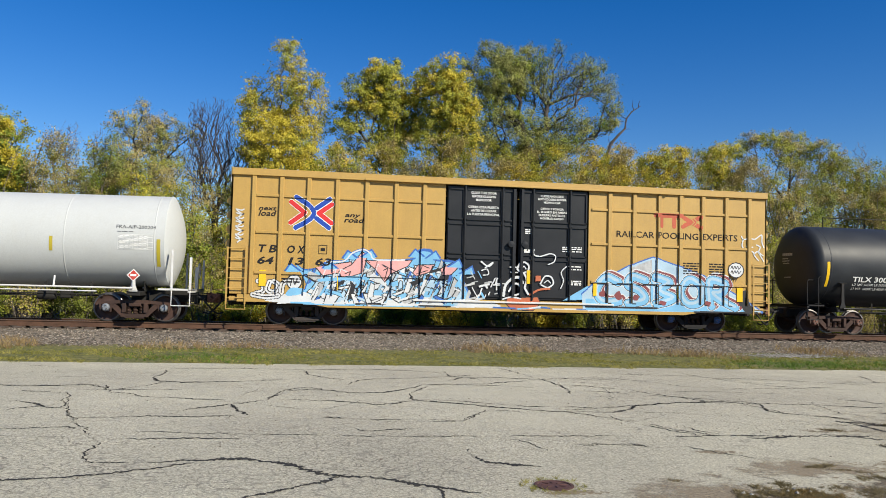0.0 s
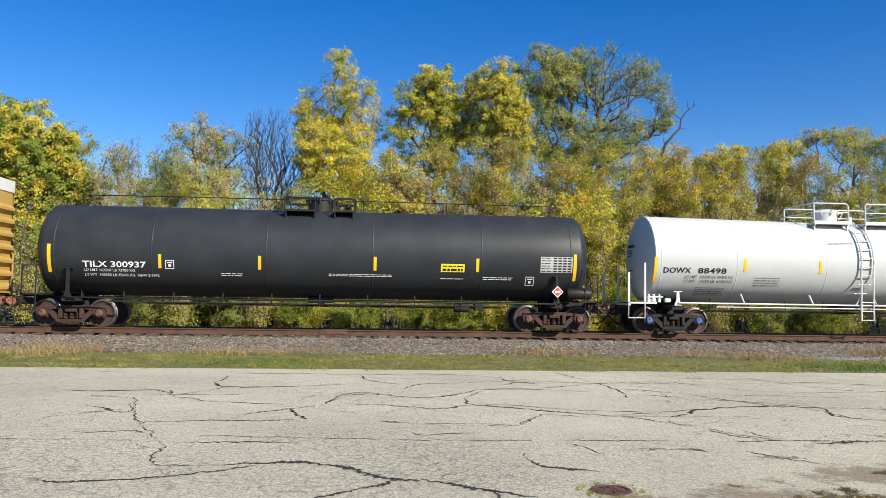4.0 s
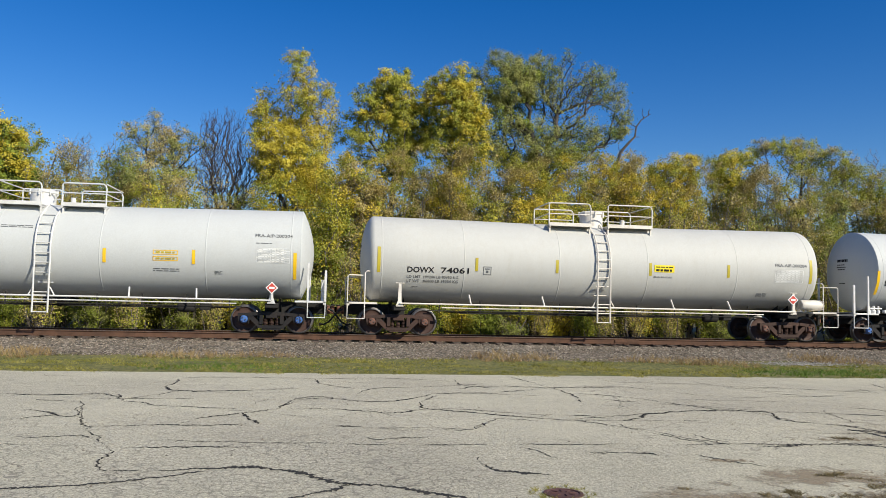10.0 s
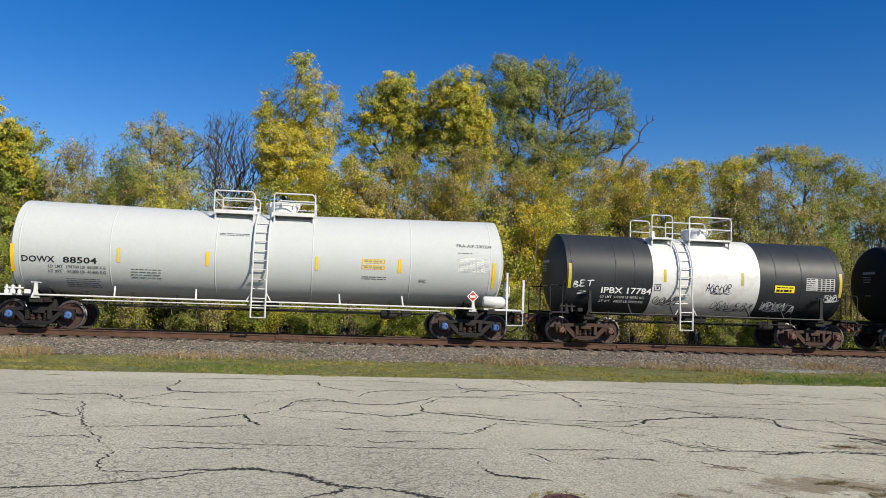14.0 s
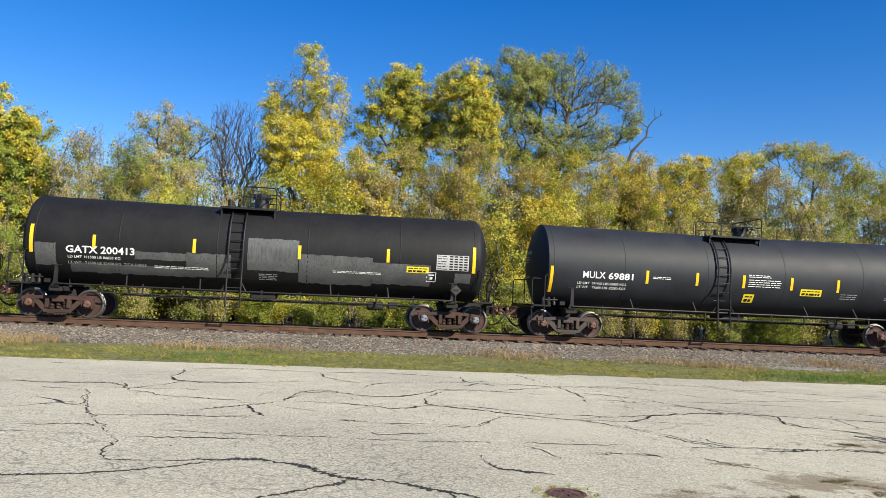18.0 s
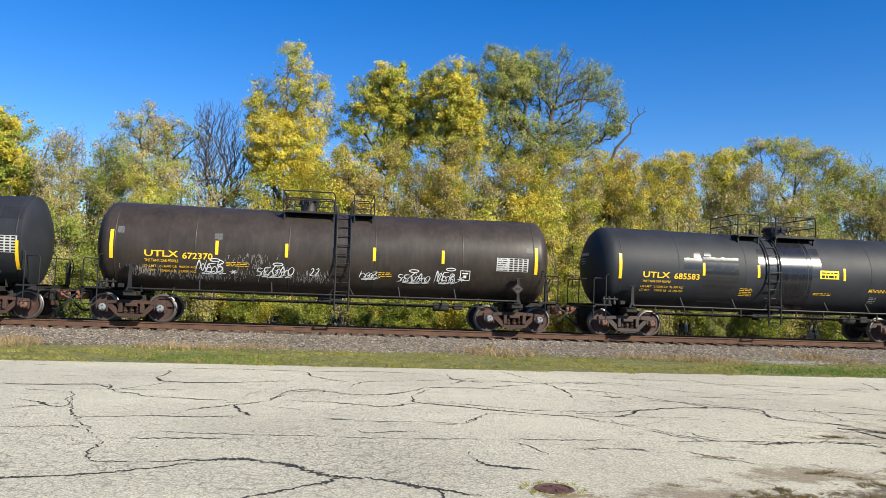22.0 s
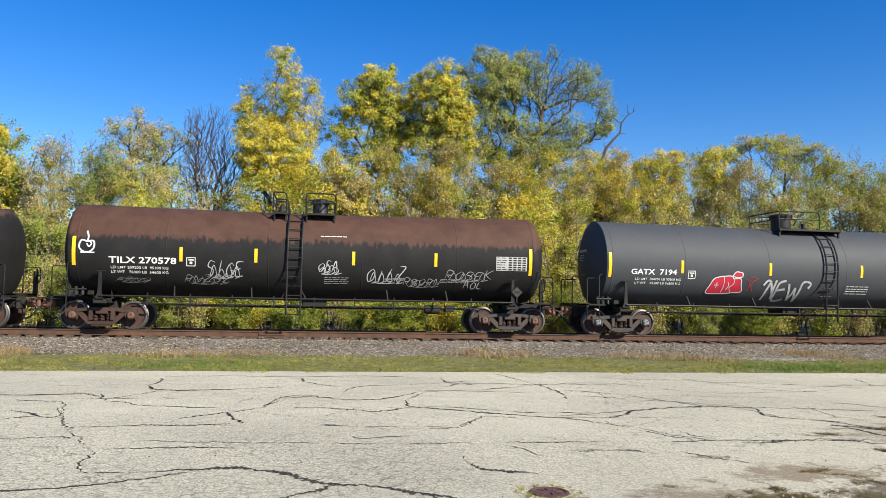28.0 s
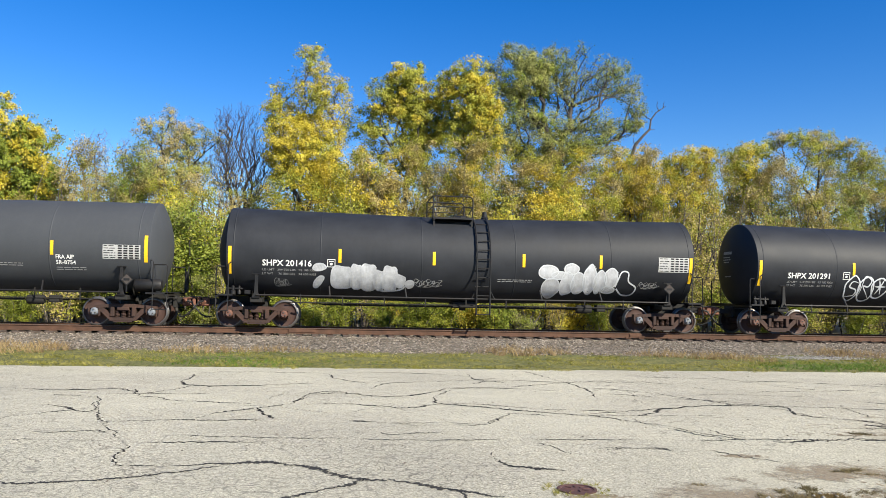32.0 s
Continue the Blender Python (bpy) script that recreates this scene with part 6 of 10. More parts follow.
T15 = tank_car("tank_car", mid(241.31, 255.36), 7.025, 8.50, 1.50, 4.05, 0.13, BLACK_DULL, B, "black tank car with white bubble-letter spray paint", **SH, texts=[("SHPX 201416", -6.86, 2.06, 0.200, 1.6, LETTER_WHITE), ("LD LMT   209 700 LBS   95 100 KGS", -6.86, 1.90, 0.070, 1.75, LETTER_FAINT), ("LT WT     76 300 LBS   34 600 KGS", -6.86, 1.77, 0.070, 1.75, LETTER_FAINT)])
T16 = tank_car("tank_car", mid(259.68, 273.73), 7.025, 8.50, 1.50, 4.05, 0.13, BLACK_DULL, B, "black tank car with outlined white spray tags", **SH, texts=[("SHPX 201291", -6.86, 2.06, 0.200, 1.6, LETTER_WHITE), ("LD LMT   210 700 LBS   95 550 KGS", -6.86, 1.90, 0.070, 1.75, LETTER_FAINT), ("LT WT     75 300 LBS   34 150 KGS", -6.86, 1.77, 0.070, 1.75, LETTER_FAINT)])
for kit in TRUCKS.values():
    for o in list(kit.children) + [kit]:
        bpy.data.objects.remove(o)


# ---- the track ----
def build_track():
    track = thing("railway_track", pose(0, TRACK_Y, RAIL_Z), "rusty rail track on weathered wooden ties in crushed stone", "railway track", kind="structure")
    prof = [(-0.075, -0.185), (0.075, -0.185), (0.075, -0.170), (0.012, -0.150), (0.012, -0.045), (0.037, -0.035), (0.037, -0.006), (0.030, 0.0), (-0.030, 0.0), (-0.037, -0.006), (-0.037, -0.035), (-0.012, -0.045), (-0.012, -0.150), (-0.075, -0.170)]
    for s in (-1, 1):
        g = Geo()
        n = len(prof)
        xs = [-150, -40, 0, 40, 80, 200]
        v = [(x, s * 0.755 + a, b) for x in xs for a, b in prof]
        f = [(i * n + k, i * n + (k + 1) % n, (i + 1) * n + (k + 1) % n, (i + 1) * n + k) for i in range(len(xs) - 1) for k in range(n)]
        g.add(v, f)
        for i, q in enumerate(g.f):
            if i % n in (6, 7, 8):
                g.m[i] = 1
        part("rail", g, [RUST_RAIL, RAIL_HEAD], track, "rusty steel rail with a worn bright head")
        bars = Geo()
        for x in (-13.2, -1.3, 10.6, 22.4, 34.2):
            bars.box(x - 0.45, x + 0.45, s * 0.755 - 0.045, s * 0.755 + 0.045, -0.15, -0.045, b=0.01)
        part("joint_bar", bars, RUST_RAIL, track)
    rnd = random.Random(5)
    meshes = []
    for k in range(5):
        g = Geo()
        l = 1.30 + rnd.uniform(-0.03, 0.05)
        g.box(-0.115, 0.115, -l, l + rnd.uniform(-0.04, 0.04), -0.375, -0.20, b=0.015)
        meshes.append(g.mesh("tie", TIE_WOOD))
    plate = Geo()
    for s in (-1, 1):
        plate.box(-0.10, 0.10, s * 0.755 - 0.18, s * 0.755 + 0.18, -0.20, -0.182, b=0.004)
        for q in (-0.06, 0.06):
            for w in (-0.10, 0.10):
                plate.box(q - 0.014, q + 0.014, s * 0.755 + w - 0.02, s * 0.755 + w + 0.02, -0.185, -0.155)
    plate_mesh = plate.mesh("tie_plate", RUST_RAIL)
    for k in range(150):
        x = -30 + k * 0.52 + rnd.uniform(-0.03, 0.03)
        part("tie", meshes[rnd.randrange(5)], None, track).matrix_basis = pose(x, 0, rnd.uniform(-0.02, 0.012), 0, 0, rnd.uniform(-1.5, 1.5))
        part("tie_plate", plate_mesh, None, track).matrix_basis = pose(x, 0, 0.002)
    return track


build_track()


def scatter(name, label, category, mat, count, place, shape, seed):
    """Many small pieces in one mesh: place(rnd) gives position and size, shape(rnd) corner points and faces of one piece."""
    rnd = random.Random(seed)
    v, f = [], []
    for _ in range(count):
        p = place(rnd)
        if p is None:
            continue
        x, y, z, k = p
        pts, faces = shape(rnd)
        a = rnd.uniform(0, 2 * math.pi)
        c, s = math.cos(a) * k, math.sin(a) * k
        n = len(v)
        v += [(x + px * c - py * s, y + px * s + py * c, z + pz * k) for px, py, pz in pts]
        f += [tuple(i + n for i in q) for q in faces]
    me = bpy.data.meshes.new(name)
    me.from_pydata(v, [], f)
    me.materials.append(mat)
    return thing(name, Matrix(), label, category, kind="stuff", data=me)


def stone_shape(rnd):
    j = lambda: rnd.uniform(0.6, 1.2)
    return [(-j(), 0, 0), (j(), -0.3, 0.05), (0, j(), 0), (0, -j(), 0), (0.1, 0.1, 0.8 * j()), (-0.1, 0, -0.6)], [(0, 3, 4), (3, 1, 4), (1, 2, 4), (2, 0, 4)]


def stone_place(rnd):
    y = rnd.uniform(23.0, 26.6) if rnd.random() < 0.85 else rnd.uniform(26.6, 29.5)
    return rnd.uniform(-24, 44), y, heights(y) + 0.005, rnd.uniform(0.02, 0.046)


scatter("ballast", "grey and brown crushed track ballast", "gravel", STONE, 34000, stone_place, stone_shape, 3)


def blade_shape(n, spread, lean, w):
    def shape(rnd):
        pts, faces = [], []
        for k in range(n):
            a, d = rnd.uniform(0, 6.28), rnd.uniform(0, spread)
            x, y, h = d * math.cos(a), d * math.sin(a), rnd.uniform(0.5, 1.0)
            lx, ly = rnd.uniform(-lean, lean), rnd.uniform(-lean, lean)
            wx, wy = w * math.cos(a + 1.57), w * math.sin(a + 1.57)
            i = len(pts)
            pts += [(x - wx, y - wy, 0), (x + wx, y + wy, 0), (x + lx * 0.5, y + ly * 0.5, h * 0.6), (x + lx, y + ly, h)]
            faces += [(i, i + 1, i + 2), (i, i + 2, i + 3)]
        return pts, faces
    return shape


def verge_place(rnd):
    x, y = rnd.uniform(-24, 44), rnd.uniform(19.62, 23.6)
    if y < 20.0 and noise.noise(Vector((x * 1.3, y * 2.0, 6))) < 0.12 + (20.0 - y) * 0.8:
        return None
    if y > 22.6 and rnd.random() < 0.6:
        return None
    if noise.noise(Vector((x * 0.35, y * 0.9, 3))) < -0.25:
        return None
    return x, y, heights(y) - 0.01, rnd.uniform(0.03, 0.075) * (1.0 + 0.6 * noise.noise(Vector((x * 0.7, y * 1.5, 9))))


scatter("verge_grass", "short green and yellowing grass along the lot", "grass", GRASS, 36000, verge_place, blade_shape(4, 1.5, 1.1, 0.2), 11)


def lush_place(rnd):
    cx, w = rnd.choice(((13.6, 1.6), (14.6, 2.0), (16.8, 1.6), (-2.5, 2)))
    x, y = rnd.gauss(cx, w * 0.6), rnd.gauss(20.9, 0.55)
    return (x, y, heights(y) - 0.01, rnd.uniform(0.06, 0.14)) if y > 20.0 else None


scatter("lush_grass", "lush green grass tufts on the verge", "grass", GRASS_LUSH, 1000, lush_place, blade_shape(6, 0.7, 0.7, 0.09), 12)


def weed_place(rnd):
    x, y = rnd.uniform(-24, 44), rnd.uniform(21.9, 24.6)
    d = noise.noise(Vector((x * 0.28, y * 0.5, 8)))
    if d < 0.10 - 0.2 * (x > 15) - 0.14 * (4 < x < 9) + 0.35 * abs(y - 23.1):
        return None
    return x, y, heights(y) - 0.01, rnd.uniform(0.09, 0.32)


scatter("dry_weeds", "dry tan and reddish weeds at the foot of the ballast", "weeds", DRY_WEED, 9000, weed_place, blade_shape(5, 0.5, 0.5, 0.042), 13)


def pale_place(rnd):
    x, y = rnd.gauss(14.6, 0.75), rnd.gauss(22.9, 0.2)
    return x, y, heights(y) + 0.02, rnd.uniform(0.02, 0.05)


scatter("pale_gravel", "patch of pale spilled gravel at the ballast's foot", "gravel", PALE_STONE, 420, pale_place, stone_shape, 14)


# ---- cracks, weeds and ironwork of the lot ----
def crack(name, pts, w, seed):
    """A crack filled with dark matter: a ragged strip through a few bends, whose two lips crumble on their own."""
    rnd = random.Random(seed)
    line = spline(pts, 44)
    v, n = [], len(line)
    for i, p in enumerate(line):
        d = (line[min(i + 1, n - 1)] - line[max(i - 1, 0)]).normalized()
        k = w * (0.6 + 0.8 * abs(d.x)) * max(0.12, 0.7 + 1.1 * noise.noise(Vector((p.x * 2.3, p.y * 2.3, w * 40)))) * min(1, 0.3 + 4 * min(i, n - 1 - i) / n)
        j = 0.07 * noise.noise(Vector((p.x * 4, p.y * 4, 1.5))) + 0.05 * noise.noise(Vector((p.x * 13, p.y * 13, 5)))
        q = p + Vector((-d.y, d.x)) * j
        a, b = (k * max(0.06, 0.5 + 0.75 * noise.noise(Vector((p.x * 31, p.y * 31, z))) + rnd.uniform(-0.18, 0.18)) for z in (seed, seed + 9))
        v += [(q.x - d.y * a, q.y + d.x * a, 0.004), (q.x + d.y * b, q.y - d.x * b, 0.004)]
    g = Geo().add(v, [(2 * i, 2 * i + 1, 2 * i + 3, 2 * i + 2) for i in range(n - 1)])
    return part(name, g, CRACK, LOT, smooth=False)


LOT_CRACKS = []
LOT_CRACKS += [
    (0.064, [(-2.35, 8.94), (-1.83, 8.85), (-1.26, 8.98), (-0.65, 8.98), (-0.26, 8.69), (0.21, 8.21), (0.56, 8.15), (0.93, 7.86), (1.24, 7.67), (1.58, 7.41)]),
    (0.038, [(-3.3, 8.24), (-3.01, 8.16), (-2.5, 8.22), (-1.75, 8.5), (-1.24, 8.84)]),
    (0.034, [(-2.35, 8.94), (-2.49, 9.36), (-2.51, 9.95), (-2.83, 10.71), (-3.22, 11.58), (-3.52, 12.34), (-3.99, 13.86)]),
    (0.075, [(-3.21, 18.38), (-3.14, 17.67), (-3.19, 16.8), (-2.93, 16.22), (-2.09, 16.09), (-0.56, 16.61)]),
    (0.053, [(-0.18, 18.45), (-0.04, 17.51), (0.61, 16.7)]),
    (0.053, [(-0.83, 13.6), (-0.5, 14.96), (-0.08, 15.33), (0.54, 14.7), (1.39, 14.75), (2.25, 16.03)]),
    (0.038, [(2.23, 15.84), (3.35, 15.92), (4.42, 15.53)]),
]
LOT_CRACKS += [
    (0.06, [(2.2, 15.65), (1.76, 14.53), (1.79, 13.71), (2.32, 13.33), (3.58, 12.55), (4.19, 12.4)]),
    (0.06, [(-1.34, 13.18), (-1.11, 12.41), (-0.97, 12.04)]),
    (0.068, [(1.87, 9.49), (1.84, 9.01), (1.98, 8.71), (2.51, 8.53)]),
    (0.068, [(4.6, 19.5), (4.84, 17.96), (5.05, 16.04), (4.85, 14.61)]),
    (0.06, [(3.02, 18.65), (3.04, 17.56), (3.56, 16.94)]),
    (0.053, [(4.1, 12.39), (4.96, 12.42), (5.51, 13.05), (6.54, 13.49), (7.89, 13.41), (7.65, 12.49), (7.93, 12.14), (8.6, 11.71)]),
    (0.038, [(4.61, 12.01), (4.72, 11.38), (5.3, 10.26)]),
    (0.026, [(0.2, 11.91), (1.17, 11.47), (2.19, 11.59), (2.58, 12.24)]),
    (0.022, [(-2.23, 10.71), (-0.91, 10.52), (0.33, 10.4), (1.64, 10.25)]),
]
LOT_CRACKS += [
    (0.038, [(-6.26, 15.68), (-5.14, 15.33), (-3.9, 15.59), (-3.58, 14.77)]),
    (0.026, [(3.17, 9.58), (3.6, 9.76), (4.2, 9.58)]),
    (0.038, [(5.23, 15.14), (6.79, 14.24), (7.97, 13.55)]),
    (0.03, [(-3.95, 13.08), (-4.66, 12.31), (-4.82, 11.94)]),
    (0.03, [(0.58, 15.73), (1.09, 16.74), (2.75, 17.31), (4.27, 18.4)]),
    (0.038, [(8.99, 18.86), (9.76, 16.37), (11.38, 15.5)]),
    (0.068, [(-1.61, 6.27), (-1.4, 6.17), (-1.33, 6.56), (-1.02, 6.88), (-0.63, 7.31), (-0.17, 7.75), (0.2, 8.0), (0.32, 8.25)]),
    (0.098, [(1.18, 7.67), (1.2, 7.19), (1.13, 6.55)]),
    (0.083, [(8.23, 11.37), (8.72, 11.01), (9.14, 10.6), (9.42, 10.2)]),
    (0.09, [(8.23, 11.53), (8.33, 10.25), (8.4, 9.39), (8.58, 8.89)]),
]
LOT_CRACKS += [
    (0.038, [(5.86, 10.07), (7.15, 10.23), (7.87, 9.91)]),
    (0.038, [(5.37, 11.08), (5.49, 10.56), (6.03, 10.21)]),
    (0.041, [(-5.67, 15.42), (-5.09, 15.42)]),
    (0.041, [(-5.09, 15.42), (-4.56, 15.46)]),
    (0.041, [(-4.56, 15.46), (-4.13, 15.52)]),
    (0.041, [(-4.13, 15.52), (-3.71, 15.23)]),
    (0.041, [(-3.71, 15.23), (-3.52, 14.56)]),
    (0.041, [(-3.52, 14.56), (-3.12, 14.34), (-2.83, 14.01), (-1.94, 13.75), (-1.46, 13.63)]),
    (0.036, [(-5.01, 14.76), (-4.52, 14.55), (-4.1, 14.37), (-3.96, 13.6)]),
    (0.036, [(-3.96, 13.6), (-3.75, 12.83), (-3.94, 12.72), (-4.18, 13.09), (-4.7, 13.52)]),
    (0.032, [(-3.56, 14.84), (-3.26, 15.21), (-2.98, 15.83), (-2.82, 16.09)]),
]
LOT_CRACKS += [
    (0.027, [(-3.44, 11.76), (-2.83, 11.88), (-2.22, 11.93), (-1.67, 11.92), (-1.08, 12.06)]),
    (0.036, [(-2.1, 12.12), (-1.78, 12.71), (-1.4, 13.05), (-0.81, 13.6)]),
    (0.036, [(-0.81, 13.6), (-0.48, 14.83)]),
    (0.036, [(-0.48, 14.83), (-0.08, 15.13)]),
    (0.036, [(-0.08, 15.13), (0.4, 14.94)]),
    (0.027, [(-3.98, 10.93), (-3.59, 10.99), (-3.16, 11.06), (-2.93, 10.88)]),
    (0.027, [(-2.41, 10.17), (-1.89, 10.23), (-1.42, 10.24), (-0.87, 10.23)]),
    (0.054, [(-6.25, 18.86), (-5.91, 18.93), (-5.56, 18.74)]),
    (0.041, [(-3.22, 18.65), (-2.06, 18.83), (-0.76, 18.7), (0.48, 18.75)]),
    (0.045, [(-0.15, 18.62), (1.19, 18.89), (2.37, 18.59), (2.98, 18.14)]),
    (0.036, [(2.28, 15.99), (3.38, 16.14)]),
]
LOT_CRACKS += [
    (0.036, [(3.38, 16.14), (4.07, 16.48), (4.82, 16.96)]),
    (0.041, [(2.8, 16.66), (3.29, 17.26)]),
    (0.041, [(3.29, 17.26), (4.13, 17.29), (4.86, 17.07)]),
    (0.041, [(4.86, 17.07), (5.54, 17.18), (6.8, 17.15)]),
    (0.041, [(-0.56, 13.73), (0.39, 13.55), (1.09, 13.18), (1.77, 13.68)]),
    (0.041, [(1.83, 13.76), (2.59, 13.52), (3.47, 13.01), (4.18, 12.91), (5.1, 12.82)]),
    (0.027, [(0.14, 11.83), (0.76, 11.67)]),
    (0.027, [(0.76, 11.67), (1.52, 11.67)]),
    (0.027, [(1.52, 11.67), (2.18, 11.56)]),
    (0.027, [(2.18, 11.56), (2.52, 12.19)]),
    (0.027, [(2.52, 12.19), (2.88, 12.56), (3.33, 12.33)]),
    (0.023, [(0.53, 10.95), (0.82, 10.74), (1.42, 10.88)]),
    (0.027, [(1.16, 10.3), (1.65, 10.32)]),
]
LOT_CRACKS += [
    (0.027, [(1.65, 10.32), (2.15, 10.34)]),
    (0.027, [(2.56, 10.3), (3.34, 10.28), (3.99, 10.31)]),
    (0.027, [(2.51, 10.1), (2.73, 9.78), (2.82, 9.33)]),
    (0.045, [(5.17, 16.12), (6.04, 15.5), (6.55, 14.64)]),
    (0.045, [(6.55, 14.64), (7.14, 13.66)]),
    (0.045, [(7.14, 13.66), (7.97, 13.4)]),
    (0.045, [(7.97, 13.4), (8.97, 13.24), (10.15, 12.91)]),
    (0.041, [(5.54, 17.28), (6.59, 17.44), (7.3, 16.75), (7.91, 15.87), (8.59, 15.72)]),
    (0.041, [(4.07, 12.64), (4.68, 12.75), (5.47, 13.12)]),
    (0.041, [(5.47, 13.12), (6.4, 13.46)]),
    (0.041, [(6.4, 13.46), (7.14, 13.66)]),
    (0.045, [(7.69, 13.47), (7.74, 12.83)]),
    (0.045, [(7.74, 12.83), (7.75, 12.26)]),
    (0.045, [(7.75, 12.26), (8.17, 12.07)]),
]
LOT_CRACKS += [
    (0.045, [(8.17, 12.07), (8.43, 11.73)]),
    (0.045, [(8.43, 11.73), (8.64, 10.99)]),
    (0.072, [(9.97, 14.03), (10.27, 13.8), (10.51, 13.37)]),
    (0.036, [(3.99, 12.4), (4.32, 12.01), (4.65, 11.69)]),
    (0.036, [(4.65, 11.69), (4.93, 11.29)]),
    (0.036, [(4.93, 11.29), (5.12, 10.77)]),
    (0.036, [(5.12, 10.77), (5.51, 10.22)]),
    (0.027, [(4.88, 10.26), (5.29, 10.27)]),
    (0.027, [(5.29, 10.27), (5.92, 10.3)]),
    (0.027, [(5.92, 10.3), (6.74, 10.26)]),
    (0.027, [(6.74, 10.26), (7.22, 10.34)]),
    (0.027, [(7.22, 10.34), (7.54, 10.19)]),
    (0.027, [(7.54, 10.19), (7.86, 10.16)]),
    (0.027, [(3.22, 9.51), (3.58, 9.73)]),
    (0.027, [(3.58, 9.73), (3.99, 9.74)]),
    (0.027, [(3.99, 9.74), (4.23, 9.59)]),
]
LOT_CRACKS += [
    (0.027, [(4.66, 9.55), (4.86, 9.29), (5.08, 9.02), (5.22, 8.82)]),
    (0.045, [(7.01, 18.37), (7.94, 18.23), (8.71, 18.06), (9.32, 17.58)]),
    (0.045, [(9.32, 17.58), (10.38, 17.46), (11.49, 16.97), (12.51, 16.44)]),
    (0.081, [(8.14, 11.46), (8.5, 11.3)]),
    (0.081, [(8.5, 11.3), (8.74, 11.12)]),
    (0.07, [(8.74, 11.05), (8.98, 10.25), (9.44, 9.8)]),
    (0.06, [(10.08, 14.06), (10.57, 13.4), (11.04, 12.42)]),
    (0.05, [(7.71, 9.7), (8.14, 9.3), (8.35, 8.65)]),
    (0.05, [(13.81, 18.39), (13.4, 17.5), (13.03, 16.8)]),
    (0.05, [(12.6, 17.3), (12.46, 16.36)]),
    (0.05, [(15.74, 19.4), (15.3, 18.6), (14.96, 17.95)]),
]
for k, (w, pts) in enumerate(LOT_CRACKS):
    crack("crack", pts, w, 60 + k)
rnd = random.Random(41)
for k in range(16):
    x, y = rnd.uniform(-9, 15), rnd.triangular(7.2, 19.6, 17.5)
    n, a = rnd.choice((3, 4, 5)), rnd.choice((0, 0, 0, 1.2, -1.0)) + rnd.uniform(-0.25, 0.25)
    pts = [(x, y)]
    for _ in range(n):
        x, y = x + math.cos(a) * rnd.uniform(0.4, 1.0), y + math.sin(a) * rnd.uniform(0.2, 0.5) + rnd.uniform(-0.12, 0.12)
        pts.append((x, min(19.7, y)))
    crack("crack", pts, rnd.uniform(0.012, 0.03), 200 + k)


# ---- spray paint ----
class Spray:
    """Paint sprayed over the boxcar's ribbed side: shapes are laid down one over another, and the result follows posts, ribs and doors."""

    def __init__(self, s0, s1, h0, h1, cell=0.0135):
        self.cell = cell
        self.s, self.h = np.arange(s0, s1, cell), np.arange(h0, h1, cell)
        self.S, self.H = np.meshgrid(self.s + cell / 2, self.h + cell / 2)
        self.col = np.zeros(self.S.shape, int)

    def fill(self, pts, c, smooth=True):
        p = [(q.x, q.y) for q in spline(pts, 5, True)] if smooth else pts
        inside = np.zeros(self.S.shape, bool)
        for (x0, y0), (x1, y1) in zip(p, p[1:] + p[:1]):
            if y0 != y1:
                inside ^= ((y0 > self.H) != (y1 > self.H)) & (self.S < (x1 - x0) * (self.H - y0) / (y1 - y0) + x0)
        self.col[inside] = c
        return self

    def line(self, pts, w, c, closed=False, smooth=True):
        p = [(q.x, q.y) for q in spline(pts, 6, closed)] if smooth else list(pts)
        if closed:
            p = p + p[:1]
        for (x0, y0), (x1, y1) in zip(p, p[1:]):
            dx, dy = x1 - x0, y1 - y0
            u = np.clip(((self.S - x0) * dx + (self.H - y0) * dy) / (dx * dx + dy * dy + 1e-9), 0, 1)
            self.col[np.hypot(self.S - x0 - u * dx, self.H - y0 - u * dy) < w / 2] = c
        return self

    def build(self, car, mats, name="spray_painting", label="blue, white and pink spray-painted letters, hardware shadows painted in"):
        posts = (-8.68, -7.80, -6.92, -5.99, -5.02, -4.04, -3.08, 3.46, 4.36, 5.30, 6.10, 6.94, 7.83, 8.72)
        v, f, m = [], [], []
        c = self.cell
        for j, h in enumerate(self.h):
            run = None
            for i, s in enumerate(list(self.s) + [None]):
                k = 0 if s is None else self.col[j, i]
                d = 0.0
                if k:
                    mid_s, mid_h = s + c / 2, h + c / 2
                    d = 1.52
                    if mid_h < 0.98:
                        d = 1.62
                    elif -2.34 < mid_s < 2.68:
                        d = 1.592
                    elif any(abs(mid_s - q) < 0.078 for q in posts):
                        d = 1.595
                    elif min(abs(mid_h - q) for q in (1.70, 3.02, 4.22)) < 0.047:
                        d = 1.57
                if run and (k, d) != run[:2]:
                    n, y, x0, x1 = len(v), -run[1] - 0.004, run[2], self.s[i - 1] + c
                    v += [(x0, y, h), (x1, y, h), (x1, y, h + c), (x0, y, h + c)]
                    f.append((n, n + 1, n + 2, n + 3))
                    m.append(run[0] - 1)
                    run = None
                if k and not run:
                    run = (k, d, s)
        g = Geo()
        g.v, g.f, g.m = v, f, m
        return part(name, g, mats, car, label)


